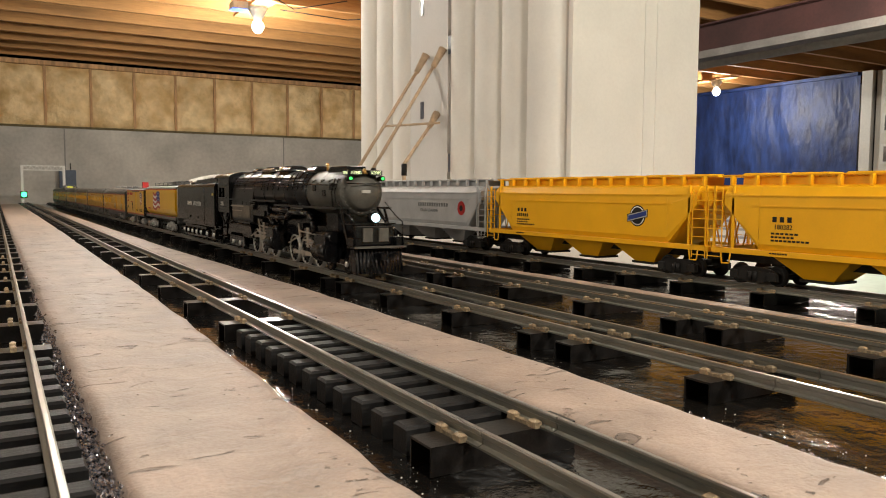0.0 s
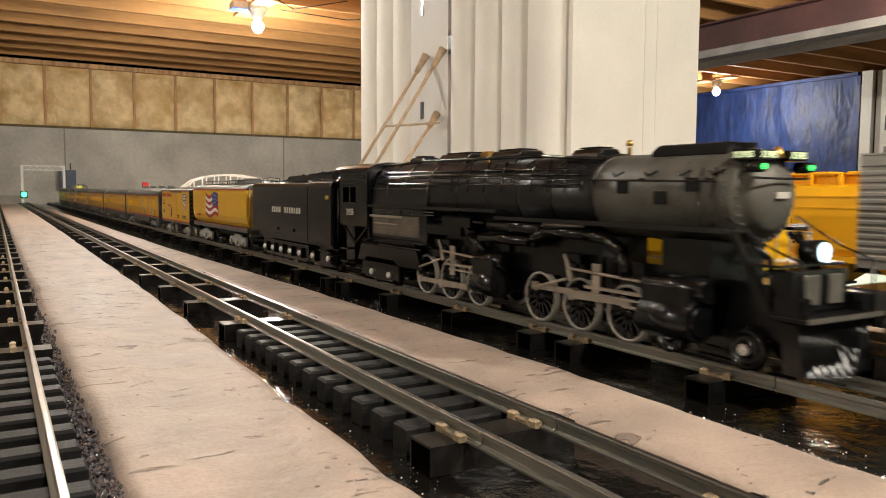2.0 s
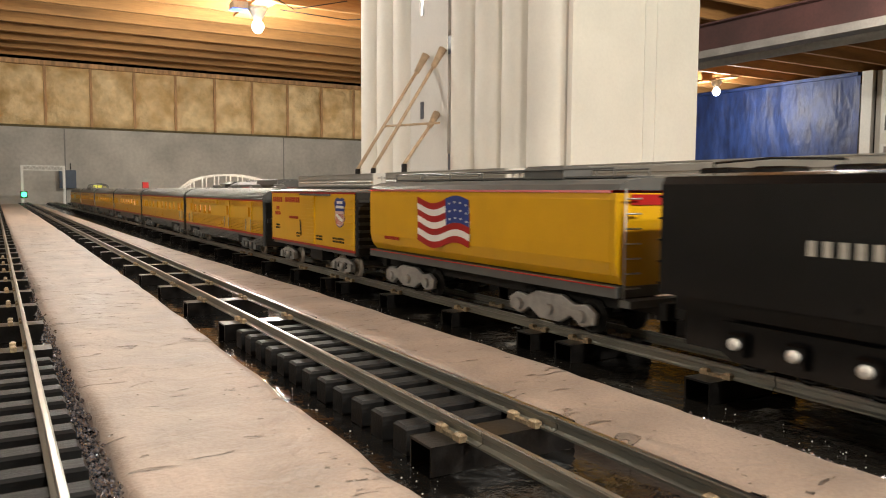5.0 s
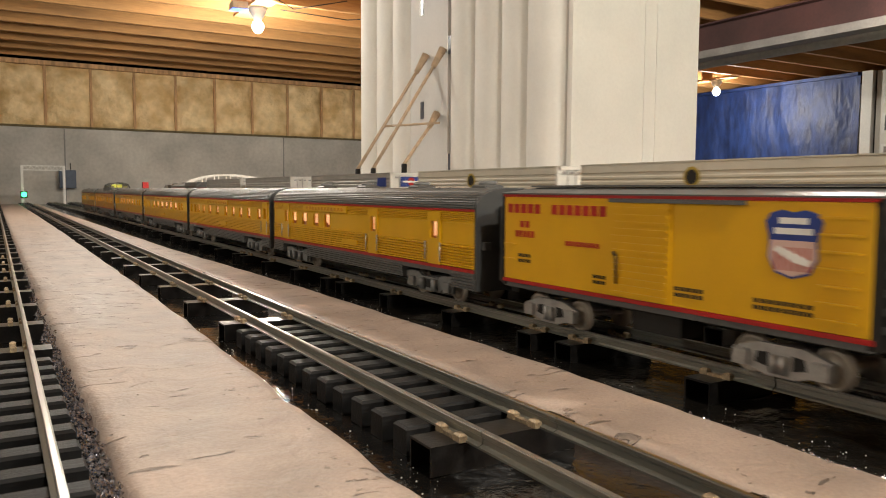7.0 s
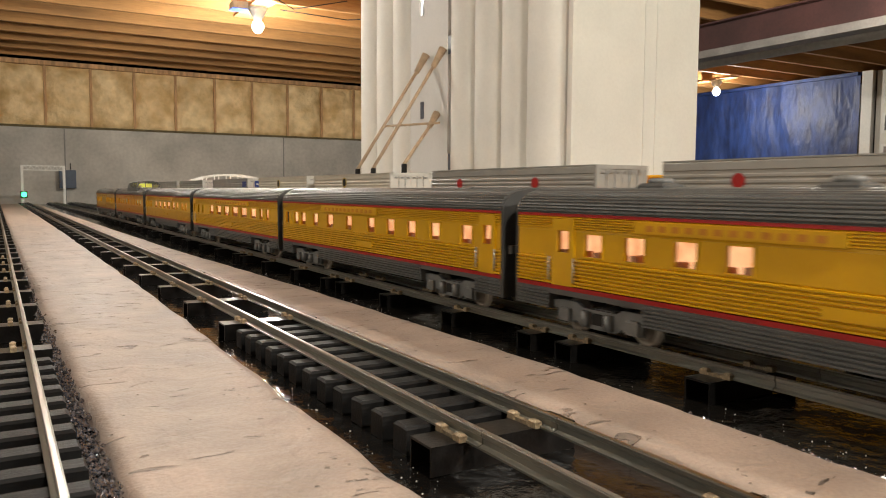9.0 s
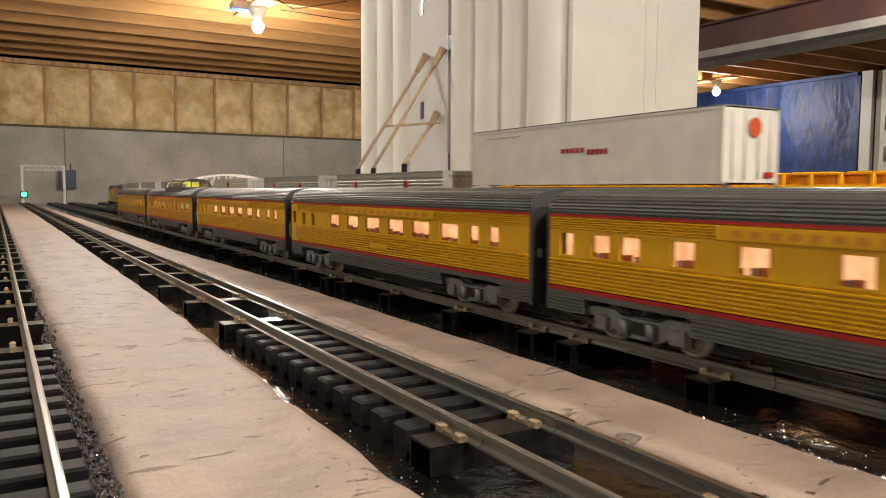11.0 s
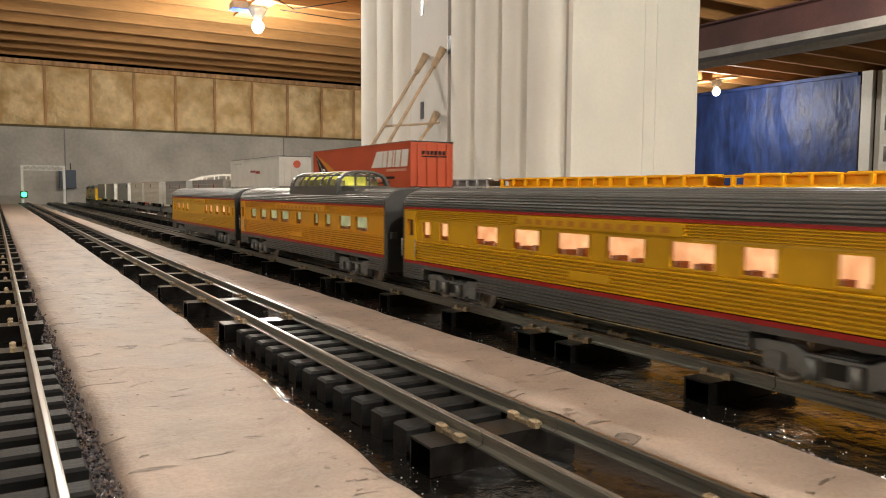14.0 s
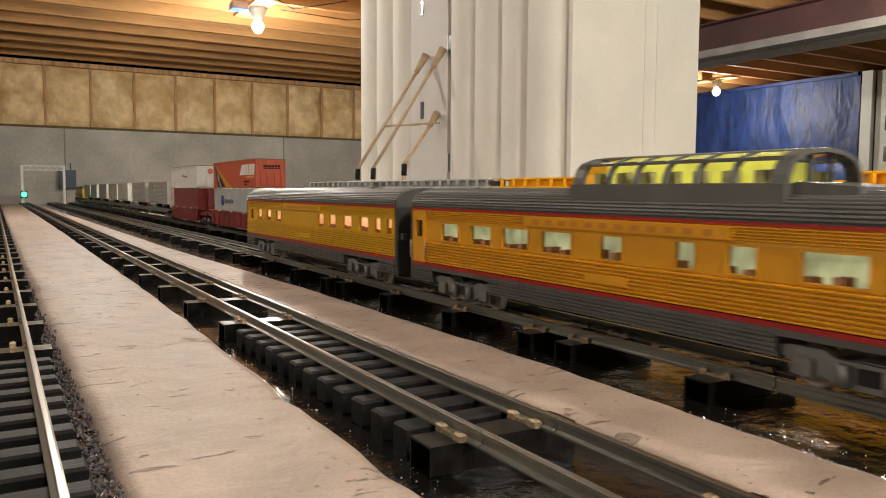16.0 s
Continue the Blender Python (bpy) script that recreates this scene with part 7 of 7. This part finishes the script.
    part("end_bar", Geo().box(-0.020, 0.028, -0.0012, -0.0006, 0.180, 0.182), DARK, t)
    t, L, W = container("lower_container", -5.020, -4.600, 0.0170, 0.1255, GREYPAINT, "grey shipping container with a blue emblem in the well", None)
    part("emblem", Geo().box(-W - 0.0012, -W - 0.0003, 0.31, 0.335, 0.075, 0.105), BLUE, t)
    bars(t, 0.20, 0.30, 0.088, 0.012, -W - 0.0003, 6, TRUCKGREY)


build_freight()


# ---- covered hoppers standing on the siding ----
def build_hopper(y0, paint, label, emblem):
    """Three-bay covered hopper; y0 is its end nearest the camera."""
    c = thing("covered_hopper", label, "hopper car", "covered hoppers on the siding", at=pose(0.906, y0, 0))
    L, W = 0.545, 0.0465
    a, b = 0.075, L - 0.075
    side = [(0.030, 0.0470), (W - 0.003, 0.0480), (W, 0.0560), (W, 0.1050), (W - 0.0005, 0.1190), (W - 0.0075, 0.1305), (0.030, 0.1335)]
    part("body", Geo().prism(mirrored(side), a, b), paint, c, "smooth curved sides", 0.0006)
    for s, (p, q) in ((1, (a, 0.020)), (-1, (b, L - 0.020))):
        v = [(x, p, z) for x, z in mirrored(side)] + [(x, q, max(z, 0.104 + 0.25 * (z - 0.0470))) for x, z in mirrored(side)]
        n = len(side) * 2
        f = [(i, (i + 1) % n, (i + 1) % n + n, i + n) for i in range(n)] + [tuple(range(n, 2 * n))]
        if s > 0:
            f = [k[::-1] for k in f]
        part("slope_end", Geo().add(v, f), paint, c, "sloping end sheet")
    for s in (-1, 1):
        part("side_sill", Geo().box(*sorted((s * (W - 0.006), s * (W + 0.0012))), 0.0, L, 0.0405, 0.0480), paint, c, "deep side sill", 0.0006)
        part("side_seam", Geo().box(*sorted((s * W, s * (W + 0.0009))), a - 0.01, b + 0.01, 0.1045, 0.1062), paint, c)
        part("top_seam", Geo().box(*sorted((s * (W - 0.001), s * (W + 0.0006))), 0.02, L - 0.02, 0.1180, 0.1194), paint, c)
        for y in (0.003, 0.034, L - 0.034, L - 0.003):
            part("end_post", Geo().box(*sorted((s * (W - 0.003), s * W)), y - 0.0016, y + 0.0016, 0.0480, 0.132), paint, c)
        for y in (0.010, L - 0.010):
            o = 1 if y < 0.1 else -1
            lad = part("ladder", Geo().box(*sorted((s * W, s * (W + 0.0012))), y - 0.0080, y - 0.0068, 0.030, 0.128).box(*sorted((s * W, s * (W + 0.0012))), y + 0.0160, y + 0.0172, 0.030, 0.128), paint, c, "thin side ladder")
            for k in range(8):
                part("rung", Geo().box(*sorted((s * W, s * (W + 0.0012))), y - 0.0068, y + 0.0160, 0.034 + 0.0128 * k, 0.0352 + 0.0128 * k), paint, lad)
        part("roof_rail", Geo().box(*sorted((s * 0.027, s * 0.029)), 0.0, L, 0.1455, 0.1470), paint, c)
        for k in range(14):
            y = 0.02 + (L - 0.04) * k / 13
            part("walk_bracket", Geo().box(*sorted((s * 0.0275, s * 0.0345)), y - 0.0016, y + 0.0016, 0.1320, 0.1455), paint, c)
    part("roof_walk", Geo().box(-0.0268, 0.0268, 0.0, L, 0.1440, 0.1454), paint, c, "roof walk grating")
    for k in range(7):
        y = 0.05 + (L - 0.1) * k / 6
        part("roof_hatch", Geo().chunk(-0.016, 0.016, y - 0.026, y + 0.026, 0.1455, 0.1492, 0.0015), paint, c)
    part("hatch_trough", Geo().box(-0.022, 0.022, 0.03, L - 0.03, 0.1336, 0.1438), paint, c)
    for k in range(3):
        yc = L / 2 + (k - 1) * 0.128
        v = [(-0.044, yc - 0.062, 0.0480), (0.044, yc - 0.062, 0.0480), (0.044, yc + 0.062, 0.0480), (-0.044, yc + 0.062, 0.0480), (-0.020, yc - 0.020, 0.0130), (0.020, yc - 0.020, 0.0130), (0.020, yc + 0.020, 0.0130), (-0.020, yc + 0.020, 0.0130)]
        part("discharge_bay", Geo().add(v, [(0, 1, 2, 3), (7, 6, 5, 4), (0, 4, 5, 1), (1, 5, 6, 2), (2, 6, 7, 3), (3, 7, 4, 0)]), paint, c, "sloped discharge bay")
        part("gate", Geo().box(-0.024, 0.024, yc - 0.023, yc + 0.023, 0.0100, 0.0132), DARK, c)
    part("brake_wheel", Geo().lathe([(0.0085, -0.001), (0.0100, 0.0), (0.0085, 0.001), (0.0085, -0.001)], (0.012, -0.003, 0.112), "y", 18).rod((0.003, -0.003, 0.112), (0.021, -0.003, 0.112), 0.0008).rod((0.012, -0.003, 0.103), (0.012, -0.003, 0.121), 0.0008), paint, c, "brake wheel")
    for x in (-0.030, -0.010, 0.010, 0.030):
        part("end_strut", Geo().rod((x, 0.008, 0.048), (x, 0.022, 0.108), 0.0012, seg=6).rod((x, L - 0.008, 0.048), (x, L - 0.022, 0.108), 0.0012, seg=6), paint, c)
    for y in (0.004, L - 0.004):
        part("end_sill", Geo().box(-0.0455, 0.0455, y - 0.003, y + 0.003, 0.0395, 0.0485), paint, c)
        part("end_ladder", Geo().box(-0.036, -0.016, y - 0.0008, y + 0.0008, 0.075, 0.0765).box(-0.036, -0.016, y - 0.0008, y + 0.0008, 0.092, 0.0935).box(-0.036, 0.036, y - 0.0008, y + 0.0008, 0.108, 0.1095), paint, c)
    for y in (0.024, L - 0.024):
        for s in (-1, 1):
            part("stirrup", Geo().path([(s * W, y - 0.008, 0.041), (s * W, y - 0.006, 0.0265), (s * W, y + 0.006, 0.0265), (s * W, y + 0.008, 0.041)], 0.0011, 6), paint, c)
    part("centre_sill", Geo().box(-0.008, 0.008, -0.01, L + 0.01, 0.0270, 0.0390), DARK, c)
    for y in (0.062, L - 0.062):
        freight_truck(c, y, DARK, 0, DARK)
    x = -W
    if emblem == "disc":
        yb = 0.135
        part("emblem", Geo().rod((x, yb, 0.086), (x - 0.0005, yb, 0.086), 0.0165, seg=28), DARK, c, "round dark emblem crossed by a bar")
        part("emblem_ring", Geo().lathe([(0.0130, -0.0007), (0.0148, -0.0007), (0.0148, 0), (0.0130, 0)], (x, yb, 0.086), "x", 28), WHITE, c)
        part("emblem_bar", Geo().prism([(yb + 0.0215, 0.0760), (yb + 0.0215, 0.0880), (yb - 0.0215, 0.0965), (yb - 0.0215, 0.0845)], x - 0.0006, x - 0.0009, "x"), DARK, c)
        part("emblem_bar_edge", Geo().prism([(yb + 0.0205, 0.0770), (yb + 0.0205, 0.0870), (yb - 0.0205, 0.0955), (yb - 0.0205, 0.0855)], x - 0.0009, x - 0.0011, "x"), SHADE, c)
        part("emblem_bar_text", Geo().prism([(yb + 0.0190, 0.0785), (yb + 0.0190, 0.0855), (yb - 0.0190, 0.0940), (yb - 0.0190, 0.0870)], x - 0.0011, x - 0.0012, "x"), BLUE, c)
    if emblem in ("disc", "number"):
        yt = L - 0.105
        bars(c, yt - 0.020, yt + 0.012, 0.0885, 0.0068, x, 3, DARK, gap=0.45)
        if emblem == "number":
            lettering("car_number", "180382", 0.0088, DARK, c, side_near(x - 0.0003, yt - 0.006, 0.0788), 0.0002)
        else:
            bars(c, yt - 0.024, yt + 0.012, 0.0788, 0.0058, x, 6, DARK, gap=0.45)
        for k, (n, w) in enumerate(((6, 0.040), (6, 0.034), (9, 0.055))):
            bars(c, yt + 0.012 - w, yt + 0.012, 0.0705 - 0.0045 * k, 0.0024, x, n, DARK)
        bars(c, yt - 0.014, yt + 0.012, 0.0448, 0.0018, x - 0.0012, 7, DARK)
    if emblem == "grey":
        bars(c, 0.150, 0.29, 0.092, 0.0085, x, 13, TRUCKGREY, gap=0.35)
        lettering("slogan", "GRAIN LOADING", 0.0105, TRUCKGREY, c, side_near(x - 0.0003, 0.235, 0.0785), 0.0002)
        part("emblem", Geo().rod((x, 0.095, 0.086), (x - 0.0006, 0.095, 0.086), 0.0150, seg=24), RED, c, "red round emblem")
        part("emblem_centre", Geo().rod((x - 0.0006, 0.095, 0.086), (x - 0.0009, 0.095, 0.086), 0.0065, seg=16), DARK, c)


build_hopper(0.178, HOPYELLOW, "bright yellow covered hopper with small dark lettering", "number")
build_hopper(0.731, HOPYELLOW, "bright yellow covered hopper with a round dark emblem", "disc")
build_hopper(1.290, GREYPAINT, "pale grey covered hopper with a red disc emblem", "grey")
build_hopper(1.850, GREYPAINT, "pale grey covered hopper at the end of the row", None)


def times_between(step):
    n = int(round(16.0 / step))
    return [16.0 * i / n for i in range(n + 1)]


def motions():
    """Both trains roll steadily; wheels and rods turn with them."""
    edge = [0, 1 / 30, 2 / 30, 0.1, 0.2, 0.35]
    ts = edge + [0.5 * i for i in range(1, 32)] + [16 - t for t in reversed(edge)]
    for ob, x, y0, speed in ROLL:
        walk(ob, [(t, pose(x, y0 + pace(t, speed), 0)) for t in ts])
    for ob, at, r, speed in SPIN:
        step = 84.0 / (abs(speed) / r * 180 / math.pi)
        walk(ob, [(t, pose(*at, -pace(t, speed) / r * 180 / math.pi)) for t in times_between(step)])
    for ob, centre, throw, r, speed, phase in CRANK:
        rows = []
        for t in times_between(0.1):
            a = pace(t, speed) / r + phase
            rows.append((t, pose(centre[0], centre[1] - throw * math.sin(-a), centre[2] + throw * math.cos(a))))
        walk(ob, rows)


motions()
